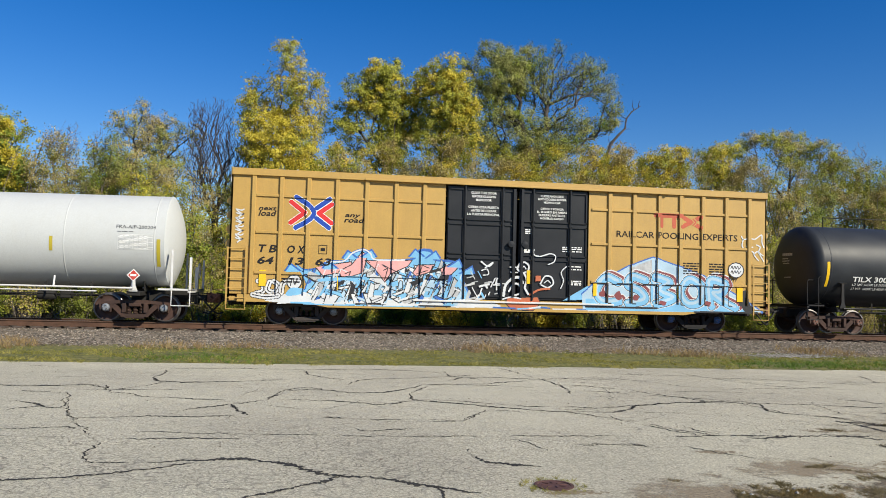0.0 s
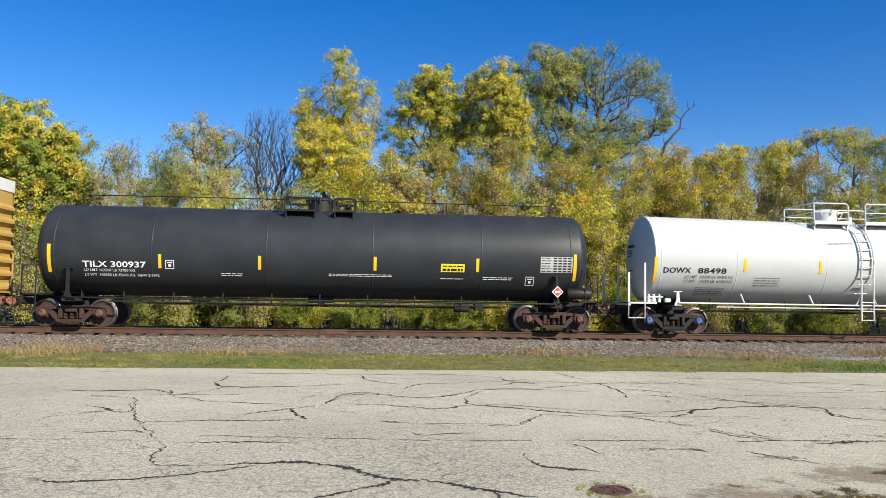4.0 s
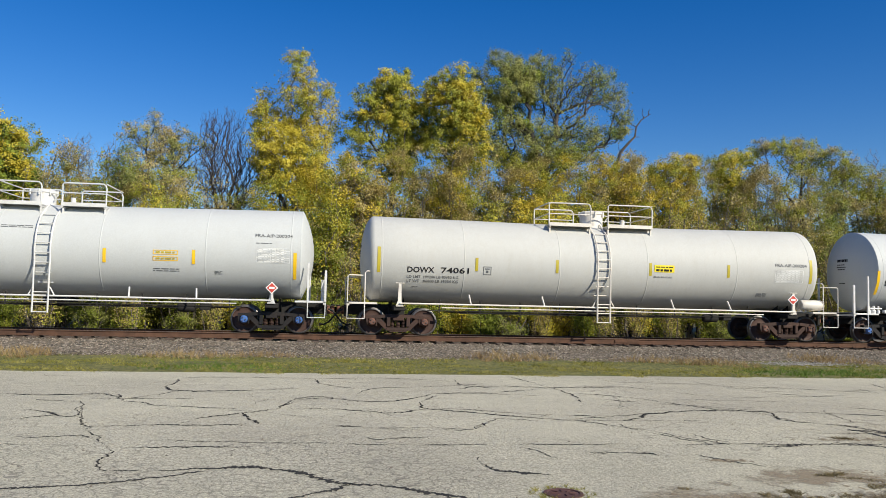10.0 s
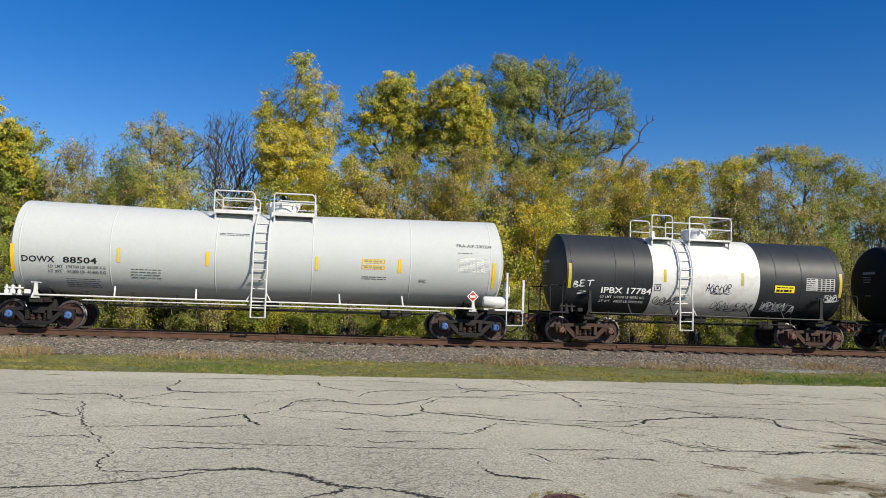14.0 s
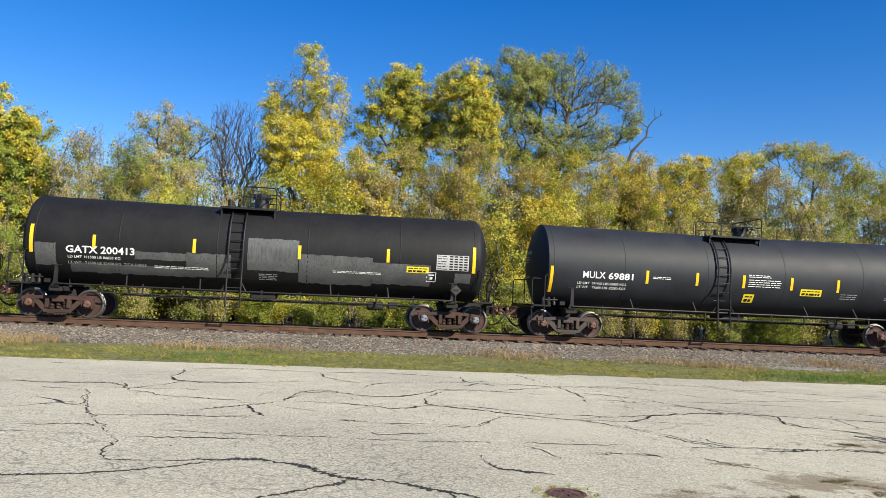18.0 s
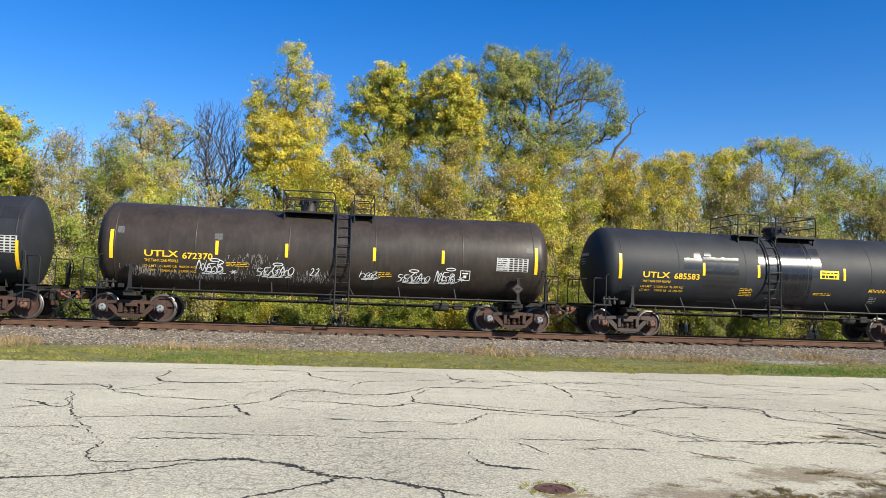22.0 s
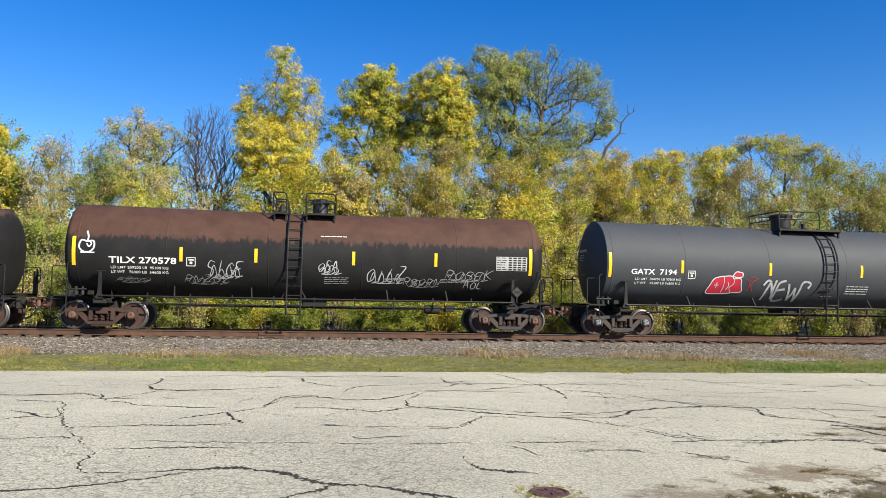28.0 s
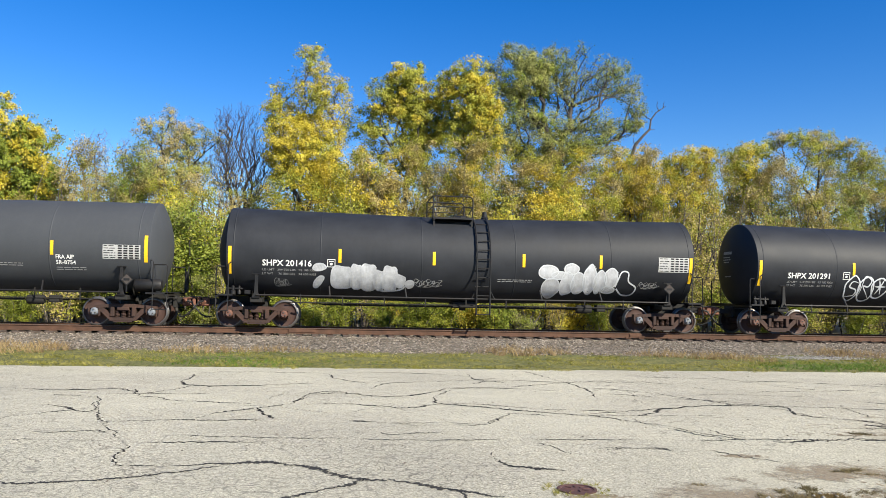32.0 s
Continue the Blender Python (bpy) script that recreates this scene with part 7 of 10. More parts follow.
def box_paint():
    W_, L_, D_, P_, K_, M_, O_ = range(1, 8)
    CLOUD = [(-7.29, 2.03), (-6.99, 1.86), (-6.54, 1.94), (-6.25, 2.16), (-5.73, 2.19), (-5.47, 2.45), (-5.12, 2.59), (-4.85, 2.49), (-4.67, 2.27), (-3.69, 2.29), (-3.31, 2.39), (-3.23, 2.62), (-2.80, 2.63), (-2.68, 2.35), (-2.07, 2.28), (-1.82, 2.08), (-1.68, 1.64), (-1.75, 0.79), (-5.41, 0.69), (-7.16, 0.77), (-6.92, 1.35)]
    WHITEBASE = [(-7.0, 1.10), (-6.64, 1.00), (-5.42, 1.06), (-3.65, 1.02), (-2.21, 1.02), (-0.75, 0.90), (-0.75, 0.73), (-4.88, 0.72), (-8.0, 0.76), (-7.9, 0.95)]
    PINK1 = [(-6.64, 1.94), (-5.46, 2.14), (-5.41, 1.85), (-6.39, 1.65)]
    PINK2 = [(-5.87, 1.81), (-5.46, 2.04), (-5.12, 2.48), (-4.95, 2.38), (-5.06, 1.79), (-5.75, 1.56)]
    PINK3 = [(-5.02, 2.19), (-3.44, 2.25), (-3.59, 2.04), (-4.17, 1.77), (-4.34, 1.49), (-4.67, 1.91)]
    PINK4 = [(-3.25, 2.10), (-2.66, 2.13), (-2.85, 1.87), (-3.29, 1.72), (-3.42, 1.82)]
    PINK5 = [(-2.49, 1.99), (-2.06, 2.22), (-1.86, 2.08), (-2.12, 1.80), (-2.41, 1.77)]
    HILL = [(2.48, 1.27), (3.04, 1.73), (3.70, 2.01), (4.17, 2.27), (5.08, 2.61), (5.61, 2.45), (6.38, 2.22), (7.17, 1.93), (8.35, 1.30), (9.18, 0.78), (5.63, 0.72), (2.49, 0.75)]
    B1 = [(2.80, 1.31), (3.10, 1.55), (3.61, 1.61), (3.82, 1.41), (3.71, 1.14), (3.15, 0.91), (2.81, 1.01)]
    B2 = [(3.17, 1.96), (3.69, 2.12), (4.04, 1.90), (3.99, 1.47), (3.61, 1.59), (3.25, 1.62)]
    B3 = [(4.12, 1.98), (4.65, 2.10), (4.88, 1.77), (4.62, 1.48), (4.18, 1.47)]
    B4 = [(3.99, 1.41), (4.66, 1.58), (5.01, 1.30), (4.90, 0.90), (4.29, 0.81), (3.94, 1.03)]
    B5 = [(5.52, 1.78), (6.00, 1.98), (6.48, 1.84), (6.59, 1.23), (6.40, 0.85), (5.82, 0.84), (5.43, 1.21)]
    B6 = [(6.68, 1.80), (7.36, 1.91), (7.56, 1.53), (7.27, 1.20), (6.78, 1.14)]
    B7 = [(7.37, 1.24), (7.95, 1.41), (8.55, 0.92), (7.57, 0.83)]
    M1 = [(3.14, 1.36), (3.42, 1.40), (3.37, 1.14), (3.11, 1.17)]
    M2 = [(3.67, 1.27), (3.93, 1.47), (4.05, 1.09), (3.83, 1.03)]
    M3 = [(4.88, 2.00), (5.61, 1.75), (5.58, 1.59), (5.00, 1.77)]
    M4 = [(6.48, 1.95), (7.60, 1.54), (7.66, 1.29), (7.27, 1.53), (6.58, 1.76)]
    M5 = [(5.33, 1.11), (5.72, 1.03), (5.53, 0.87), (5.28, 0.94)]
    M6 = [(7.08, 1.13), (7.37, 1.05), (7.18, 0.86), (6.98, 0.97)]
    M7 = [(4.37, 1.29), (4.66, 1.24), (4.57, 1.01), (4.32, 1.04)]
    BRICK = [(-0.17, 1.08), (0.90, 1.13), (1.00, 0.91), (0.72, 0.66), (-0.01, 0.67), (-0.24, 0.89)]
    FIG = [(-0.21, 1.39), (-0.08, 1.71), (0.18, 1.86), (0.33, 1.59), (0.30, 1.27), (-0.03, 1.19)]
    FIG2 = [(0.17, 2.20), (0.35, 2.33), (0.54, 2.20), (0.51, 1.98), (0.25, 1.97)]
    FIG3 = [(0.98, 1.69), (1.35, 1.92), (1.50, 1.66), (1.36, 1.47), (0.98, 1.50)]
    HAZE = [(1.83, 1.05), (2.48, 1.44), (2.72, 1.54), (2.73, 1.13), (1.92, 1.04)]
    sp = Spray(-8.9, 9.3, 0.63, 2.75)
    r = random.Random(8)
    # the angular piece ahead of the doors
    sp.fill(CLOUD, D_).fill([(x * 0.985 - 0.07, 0.72 + (y - 0.72) * 0.95) for x, y in CLOUD], L_).fill(WHITEBASE, W_)
    base = sp.col.copy()
    # letters broken into slanted shards, each with a thin dark edge
    for k in range(230):
        x, y = r.uniform(-6.8, -1.9), r.uniform(0.85, 2.0)
        ang = radians(r.choice((62, 68, 72, 58, 78, 14, 22, 150, 160, 110)))
        ln, w = r.uniform(0.25, 0.75), r.uniform(0.05, 0.15)
        ux, uy = math.cos(ang), math.sin(ang)
        q = [(x - ux * ln / 2, y - uy * ln / 2), (x + ux * ln / 2, y + uy * ln / 2), (x + ux * ln * 0.4 + uy * w, y + uy * ln * 0.4 - ux * w), (x - ux * ln * 0.3 + uy * w * 1.3, y - uy * ln * 0.3 - ux * w * 1.3)]
        sp.fill(q, r.choice((W_, W_, L_, L_, 10, 9, 9, D_, W_, K_)), False)
        if r.random() < 0.85:
            sp.line(q[: r.choice((2, 3, 3, 4))], r.choice((0.018, 0.024, 0.035)), K_, False, False)
    for q in (PINK1, PINK2, PINK3, PINK4, PINK5):
        sp.fill(q, P_, False).line(q, 0.03, K_, True, False)
    for k in range(34):
        x, y = r.uniform(-6.7, -2.0), r.uniform(0.85, 1.9)
        a = radians(r.choice((65, 70, 75, 20, 155)))
        l = r.uniform(0.2, 0.6)
        sp.line([(x, y), (x + l * math.cos(a), y + l * math.sin(a)), (x + l * math.cos(a) + r.uniform(-0.2, 0.3), y + l * math.sin(a) - 0.08)], r.choice((0.02, 0.03)), r.choice((K_, K_, W_)), False, False)
    for q in ([(-6.5, 1.5), (-5.6, 1.58), (-5.2, 1.5)], [(-5.6, 1.62), (-4.9, 1.60)]):
        sp.line(q, 0.10, L_, False, False)
    sp.col[base == 0] = 0
    for x, y, dx in ((-7.35, 2.12, -0.1), (-6.15, 2.24, -0.1), (-5.5, 2.6, -0.1), (-4.9, 2.66, 0.1), (-3.3, 2.72, -0.05), (-2.75, 2.68, 0.1), (-2.0, 2.42, 0.15), (-1.6, 2.2, 0.2)):
        sp.fill([(x - 0.3, y - 0.36), (x + dx, y - 0.06), (x + 0.3, y - 0.34)], D_, False).fill([(x - 0.24, y - 0.38), (x + dx * 0.9, y - 0.13), (x + 0.24, y - 0.37)], L_, False)
    sp.line([(-6.3, 2.12), (-5.72, 2.15), (-5.45, 2.42), (-5.1, 2.55), (-4.86, 2.45), (-4.66, 2.23), (-3.7, 2.25)], 0.05, W_)
    # small bubbles near the corner
    corner = ([(-8.45, 1.42), (-8.30, 1.36), (-8.28, 1.10), (-8.50, 1.02)], [(-8.08, 1.40), (-8.14, 1.14), (-7.92, 1.08), (-7.80, 1.30), (-7.95, 1.42)], [(-7.70, 1.06), (-7.66, 1.36), (-7.50, 1.42)], [(-8.6, 0.98), (-8.2, 0.92), (-7.8, 0.96)])
    for q in corner:
        sp.line(q, 0.19, K_).line(q, 0.15, W_)
    for q in corner:
        sp.line(q, 0.03, K_)
    ring = [(-7.3 + 0.24 * math.cos(a), 1.42 + 0.24 * math.sin(a)) for a in (0, 1.05, 2.1, 3.14, 4.19, 5.24)]
    sp.fill(ring, W_).line(ring, 0.035, K_, True)
    sp.line([(-7.42, 1.30), (-7.36, 1.54), (-7.28, 1.34), (-7.2, 1.54)], 0.03, K_)
    sp.fill([(-7.55, 0.98), (-7.1, 1.02), (-7.0, 1.2), (-7.4, 1.22)], L_)
    # scribbles, sparkles and a brick shape over the doors
    for k in range(30):
        x, y = r.uniform(-1.85, -0.55), r.uniform(0.85, 1.75)
        a = radians(r.choice((66, 72, 15, 160, 120)))
        l = r.uniform(0.12, 0.42) * (1.0 if x < -1.1 else 0.6)
        sp.line([(x, y), (x + l * math.cos(a), y + l * math.sin(a))], r.choice((0.03, 0.045, 0.07)), r.choice((W_, W_, 10, L_, 10)), False, False)
    sp.fill(BRICK, O_, False).line(BRICK, 0.03, K_, True, False).fill(HAZE, L_)
    # a curled figure in white line
    for q, w in (([(-0.30, 1.15), (-0.24, 1.50), (-0.02, 1.72), (0.22, 1.78), (0.36, 1.60)], 0.09), ([(-0.12, 1.30), (0.06, 1.56), (0.26, 1.50), (0.28, 1.25), (0.02, 1.16)], 0.06), ([(0.16, 2.06), (0.24, 2.24), (0.42, 2.30), (0.56, 2.18), (0.52, 2.00), (0.34, 1.94), (0.18, 2.04)], 0.06), ([(0.30, 2.10), (0.40, 2.16), (0.46, 2.08)], 0.04),
                 ([(0.40, 1.92), (0.50, 1.70), (0.44, 1.44), (0.56, 1.22)], 0.07), ([(-0.36, 1.02), (-0.05, 1.10), (0.3, 1.06)], 0.05), ([(0.98, 1.58), (1.14, 1.84), (1.36, 1.82), (1.44, 1.60), (1.24, 1.46), (1.02, 1.54)], 0.05), ([(1.12, 1.62), (1.24, 1.70), (1.34, 1.62)], 0.035)):
        sp.line(q, w, W_)
    sp.line([(0.62, 1.2), (0.95, 1.38), (1.3, 1.42)], 0.07, O_).fill([(0.8, 1.85), (1.0, 1.86), (1.0, 1.68), (0.8, 1.66)], O_, False)
    for cx, cy in ((0.02, 2.12), (-0.55, 1.5), (-0.4, 1.55), (0.05, 1.95)):
        sp.line([(cx - 0.12, cy), (cx + 0.12, cy)], 0.035, W_, False, False).line([(cx, cy - 0.17), (cx, cy + 0.17)], 0.035, W_, False, False)
    sp.line([(-1.1, 2.28), (-0.85, 2.12), (-0.7, 2.26), (-0.95, 2.08)], 0.05, W_)
    sp.line([(-1.08, 1.98), (-0.9, 2.03), (-0.84, 1.86), (-1.02, 1.82)], 0.035, W_)
    sp.line([(0.78, 2.9), (0.72, 2.6), (0.95, 2.52), (1.3, 2.62), (1.5, 2.55), (1.45, 2.35), (1.25, 2.25)], 0.04, W_)
    sp.line([(1.9, 2.2), (1.72, 2.0), (1.8, 1.7), (1.7, 1.45)], 0.035, W_)
    # sill: white with streaks
    for k in range(26):
        x = -7.8 + 0.42 * k
        sp.line([(x, 0.74 + r.uniform(-0.04, 0.05)), (x + r.uniform(0.3, 1.2), 0.76 + r.uniform(-0.04, 0.05))], 0.05, r.choice((W_, W_, W_, L_, K_, D_)), False, False)
    # the blue hill with round letters behind the doors
    sp.line(HILL[:10], 0.09, D_, False, False).fill(HILL, 9, False)
    sp.fill([(4.17, 2.2), (5.05, 2.54), (5.05, 1.9), (4.4, 1.95)], 10, False)
    sp.fill([(2.6, 1.12), (4.5, 1.08), (8.3, 1.0), (8.9, 0.75), (2.6, 0.72)], L_, False)
    strokes = [
        ([(3.80, 1.72), (3.35, 1.86), (3.02, 1.42), (3.28, 1.02), (3.82, 1.05)], False),
        ([(4.80, 1.80), (4.32, 1.92), (4.16, 1.62), (4.62, 1.42), (4.78, 1.12), (4.15, 0.98)], False),
        ([(5.16, 0.98), (5.14, 1.95)], False), ([(5.18, 1.92), (5.70, 1.76), (5.32, 1.46), (5.86, 1.20), (5.2, 0.98)], False),
        ([(6.45, 1.88), (6.12, 1.45), (6.40, 1.02), (6.85, 1.12), (6.90, 1.62)], True),
        ([(7.25, 0.96), (7.22, 1.84), (7.78, 1.74), (7.66, 1.45), (7.36, 1.40), (7.62, 1.18), (8.15, 0.92)], False),
    ]
    for q, shut in strokes:
        sp.line([(x + 0.10, y + 0.07) for x, y in q], 0.40, W_, shut).line([(x + 0.10, y + 0.06) for x, y in q], 0.34, M_, shut)
    for q, shut in strokes:
        sp.line(q, 0.36, W_, shut).line(q, 0.32, K_, shut).line(q, 0.28, L_, shut)
        sp.line([(x - 0.02, y + 0.04) for x, y in q], 0.10, 9, shut)
    for q in (M1, M2, M5, M6, M7):
        sp.fill([(x * 0.7 + 0.3 * q[0][0], y * 0.7 + 0.3 * q[0][1]) for x, y in q], M_)
    # black right angles along posts and rib: hardware and its shadows painted in
    for x in (3.4, 4.3, 5.25, 6.1, 7.0, 7.9):
        sp.line([(x - 0.55, 1.66), (x, 1.66), (x, 0.98), (x + 0.12, 0.98)], 0.04, K_, False, False)
    sp.line([(2.6, 0.84), (5.2, 0.84)], 0.06, K_, False, False).line([(6.6, 0.74), (9.0, 0.76)], 0.06, K_, False, False)
    sp.fill([(8.3, 1.3), (8.6, 1.55), (8.7, 1.1), (8.9, 0.85), (8.5, 0.8)], K_)
    sp.build(BOX, [SPRAY_WHITE, SPRAY_BLUE, SPRAY_DEEP, SPRAY_PINK, SPRAY_BLACK, SPRAY_MAROON, SPRAY_ORANGE, SPRAY_BLACK, SPRAY_PALE, SPRAY_GREY])
    # ringed scribble, corner tags
    sk = Skin(flat=-1.60)
    g = Geo()
    ring = [(8.18 + 0.3 * math.cos(k * 0.5236), 2.26 + 0.27 * math.sin(k * 0.5236)) for k in range(12)]
    sk.blob(g, ring, 0.004, 0)
    sk.ribbon(g, ring, 0.035, 0.008, 1, False, True)
    sk.ribbon(g, [(8.12, 1.99), (8.17, 1.85), (8.22, 1.99)], 0.03, 0.008, 1)
    for y0 in (2.31, 2.15):
        sk.ribbon(g, spline([(7.98, y0), (8.03, y0 + 0.1), (8.07, y0 - 0.02), (8.14, y0 + 0.1), (8.18, y0), (8.25, y0 + 0.1), (8.28, y0 - 0.02), (8.37, y0 + 0.09)], 4), 0.025, 0.008, 1)
    part("sprayed_badge", g, [SPRAY_WHITE, SPRAY_BLACK], BOX)
    g = Geo()
    for q in ([(8.42, 3.5), (8.5, 3.38), (8.75, 3.42), (8.95, 3.4), (9.2, 3.56), (9.22, 3.3), (9.3, 3.1)], [(8.5, 3.38), (8.45, 3.15), (8.6, 2.98), (8.85, 2.95), (8.95, 2.78), (9.1, 2.62)], [(8.62, 3.15), (8.75, 3.08), (8.88, 3.12)], [(9.0, 3.2), (9.15, 3.12), (9.1, 2.95), (9.28, 2.8)], [(8.9, 2.85), (9.05, 2.95), (9.2, 2.75), (9.3, 2.6)]):
        Skin(flat=-1.53).ribbon(g, spline(q, 6), 0.045, 0.006)
    part("sprayed_tag", g, SPRAY_WHITE, BOX)
    g = Geo()
    y = 3.75
    for k in range(8):
        a = 0.13 * (1 if k % 2 else -1)
        Skin(flat=-1.53).ribbon(g, spline([(-9.1 - a, y), (-9.05, y - 0.05), (-9.1 + a, y - 0.02), (-9.12, y - 0.12), (-9.1 - a * 0.5, y - 0.16)], 4), 0.04, 0.006)
        y -= 0.135
    part("sprayed_tag", g, SPRAY_WHITE, BOX)


SPRAY_BUBBLE = paint("brushed_white_spray_paint", (0.50, 0.51, 0.53), 0.5, 0, 0.2, (0.25, 0.26, 0.28), 0.5, True, 3)
SPRAY_PALE = paint("pale_blue_spray_paint", (0.36, 0.50, 0.62), 0.5, 0, 0.12)
box_paint()


def emblems():
    cx, cz = -6.80, 3.70
    e = Spray(-7.55, -6.05, 3.1, 4.3, 0.011)
    at = lambda pts: [(cx + x, cz + z) for x, z in pts]
    for w, a, b in ((0.185, 1, 1), (0.15, 2, 3)):
        e.line(at([(-0.68, 0.34), (-0.24, 0.0), (-0.68, -0.34)]), w, b, False, False)
        e.line(at([(0.64, 0.31), (0.22, 0.0), (0.64, -0.31)]), w, b, False, False)
        e.line(at([(-0.52, 0.50), (-0.1, 0.24), (0.06, 0.0), (-0.1, -0.24), (-0.52, -0.50)]), w, a)
        e.line(at([(0.15, 0.17), (0.56, 0.47)]), w, a, False, False)
        e.line(at([(0.15, -0.17), (0.56, -0.47)]), w, a, False, False)
    e.build(BOX, [LETTER_WHITE, LOGO_BLUE, LOGO_RED], "emblem", "blue and red crossed-arrows emblem")
    e = Spray(5.1, 7.0, 3.6, 4.25, 0.011)
    for q in ([(5.14, 4.12), (6.10, 4.12)], [(5.38, 4.1), (5.38, 3.74)], [(5.86, 4.1), (5.86, 3.74)], [(6.16, 4.10), (6.84, 3.74)], [(6.16, 3.74), (6.84, 4.10)]):
        e.line(q, 0.15, 1, False, False)
    e.line([(6.42, 4.12), (6.62, 3.92), (6.42, 3.72)], 0.03, 2, False, False).line([(6.54, 4.12), (6.74, 3.92), (6.54, 3.72)], 0.03, 2, False, False)
    e.build(BOX, [LOGO_BRICK, BOX_YELLOW], "emblem", "faded red block emblem")


emblems()
GLYPH = {
    "N": [[(0, 0), (0.1, 1), (0.65, 0.05), (0.85, 1)]], "E": [[(0.8, 0.95), (0.1, 0.9), (0.12, 0.5), (0.6, 0.55)], [(0.12, 0.5), (0.1, 0.05), (0.85, 0.1)]],
    "W": [[(0, 1), (0.25, 0), (0.5, 0.75), (0.7, 0), (1.0, 1)]], "S": [[(0.8, 0.9), (0.3, 1.0), (0.15, 0.65), (0.7, 0.45), (0.7, 0.1), (0.1, 0.0)]],
    "O": [[(0.5, 1), (0.1, 0.6), (0.3, 0.05), (0.75, 0.2), (0.8, 0.75), (0.45, 1.0)]], "A": [[(0, 0), (0.4, 1), (0.8, 0)], [(0.15, 0.4), (0.75, 0.45)]],
    "R": [[(0.1, 0), (0.15, 1), (0.75, 0.85), (0.6, 0.5), (0.2, 0.5), (0.9, -0.1)]], "K": [[(0.1, 1), (0.1, 0)], [(0.8, 1), (0.15, 0.5), (0.9, 0)]],
    "I": [[(0.4, 1), (0.35, 0)]], "G": [[(0.8, 0.8), (0.4, 1), (0.1, 0.5), (0.4, 0), (0.8, 0.25), (0.75, 0.5), (0.45, 0.48)]],
    "B": [[(0.1, 0), (0.15, 1), (0.7, 0.85), (0.2, 0.55), (0.8, 0.35), (0.6, 0.05), (0.1, 0)]], "T": [[(0, 0.9), (1.1, 1.05)], [(0.5, 0.98), (0.4, 0)]],
    "L": [[(0.3, 1), (0.1, 0.1), (0.8, 0)]], "Z": [[(0.1, 1), (0.8, 0.95), (0.1, 0.05), (0.9, 0.1)]], "2": [[(0.1, 0.8), (0.5, 1), (0.7, 0.7), (0.1, 0.05), (0.9, 0.1)]],
    "*": [[(0.1, 0.5), (0.9, 0.5)], [(0.3, 0.1), (0.7, 0.9)], [(0.7, 0.1), (0.3, 0.9)]], "-": [[(0.0, 1.0), (0.5, 1.15), (1.0, 1.0), (0.5, 0.88), (0.0, 1.0)]], ".": [[(0.2, 0.2), (0.5, 0.35), (0.3, 0.5)]],
}


def tag(owner, word, s0, s1, h0, h1, mat, w=0.04, seed=1, slant=0.12):
    """A handwritten tag in sprayed strokes."""
    car, skin = owner
    rnd = random.Random(seed)
    g = Geo()
    k = (s1 - s0) / len(word)
    for i, ch in enumerate(word):
        dy, sc = rnd.uniform(-0.1, 0.1), rnd.uniform(0.85, 1.15)
        for stroke in GLYPH[ch]:
            pts = [(s0 + (i + (x + slant * y + rnd.uniform(-0.05, 0.05)) * 0.95) * k, h0 + (h1 - h0) * (y * sc + dy)) for x, y in stroke]
            skin.ribbon(g, spline(pts, 6), w, 0.012, 0, True)
    return part("sprayed_tag", g, mat, car)


def bubble(owner, pts, fill, edge, hatch=None, name="sprayed_letter"):
    """One swollen letter: filled outline, drawn edge and, if given, hatching across it."""
    car, skin = owner
    g = Geo()
    line = spline(pts, 6, True)
    skin.blob(g, line, 0.010, 0)
    skin.ribbon(g, line, 0.035, 0.014, 1, False, True)
    if hatch:
        hs, ss = [p.y for p in line], [p.x for p in line]
        n = 9
        for k in range(n):
            s = min(ss) + (max(ss) - min(ss)) * (k + 0.5) / n
            c = [p.y for p in line if abs(p.x - s) < (max(ss) - min(ss)) * 0.14]
            if len(c) > 1 and max(c) - min(c) > 0.08:
                skin.ribbon(g, [(s, min(c) + 0.05), (s + 0.03, max(c) - 0.05)], 0.015, 0.013, 2)
    return part(name, g, [fill, edge, hatch or edge], car)


def oval(cx, cy, rx, ry, seed=0, n=9):
    r = random.Random(seed)
    return [(cx + rx * r.uniform(0.85, 1.1) * math.cos(2 * math.pi * k / n), cy + ry * r.uniform(0.85, 1.1) * math.sin(2 * math.pi * k / n)) for k in range(n)]


# weathered brown car: five quick tags in white
def scrawl(owner, word, s0, s1, h0, h1, w, seed, halo=None, mat=SPRAY_WHITE):
    """A quick tag: tight looped letters, loose strokes under them and a halo above."""
    tag(owner, word, s0, s1, h0, h1, mat, w, seed, 0.3)
    car, skin = owner
    r = random.Random(seed)
    g = Geo()
    n = (s1 - s0) / 5
    for k in range(4):
        x = s0 + n * (0.6 + k)
        skin.ribbon(g, spline([(x, h0 + r.uniform(0.0, 0.1)), (x + 0.12, h0 + (h1 - h0) * r.uniform(0.5, 0.9)), (x + 0.2, h0 + 0.04), (x + 0.07, h0 - 0.05), (x + 0.3, h0 + r.uniform(-0.03, 0.06))], 5), w * 0.7, 0.013)
    skin.ribbon(g, spline([(s0 + n, h0 - 0.03), (s0 + 2.2 * n, h0 - 0.06), (s0 + 3.6 * n, h0 - 0.03)], 5), w * 0.7, 0.0135)
    if halo:
        skin.ribbon(g, spline([(halo + 0.16 * math.cos(q * 0.785), h1 + 0.09 + 0.045 * math.sin(q * 0.785)) for q in range(8)], 4, True), w * 0.8, 0.012, 0, False, True)
    part("sprayed_tag", g, mat, car)


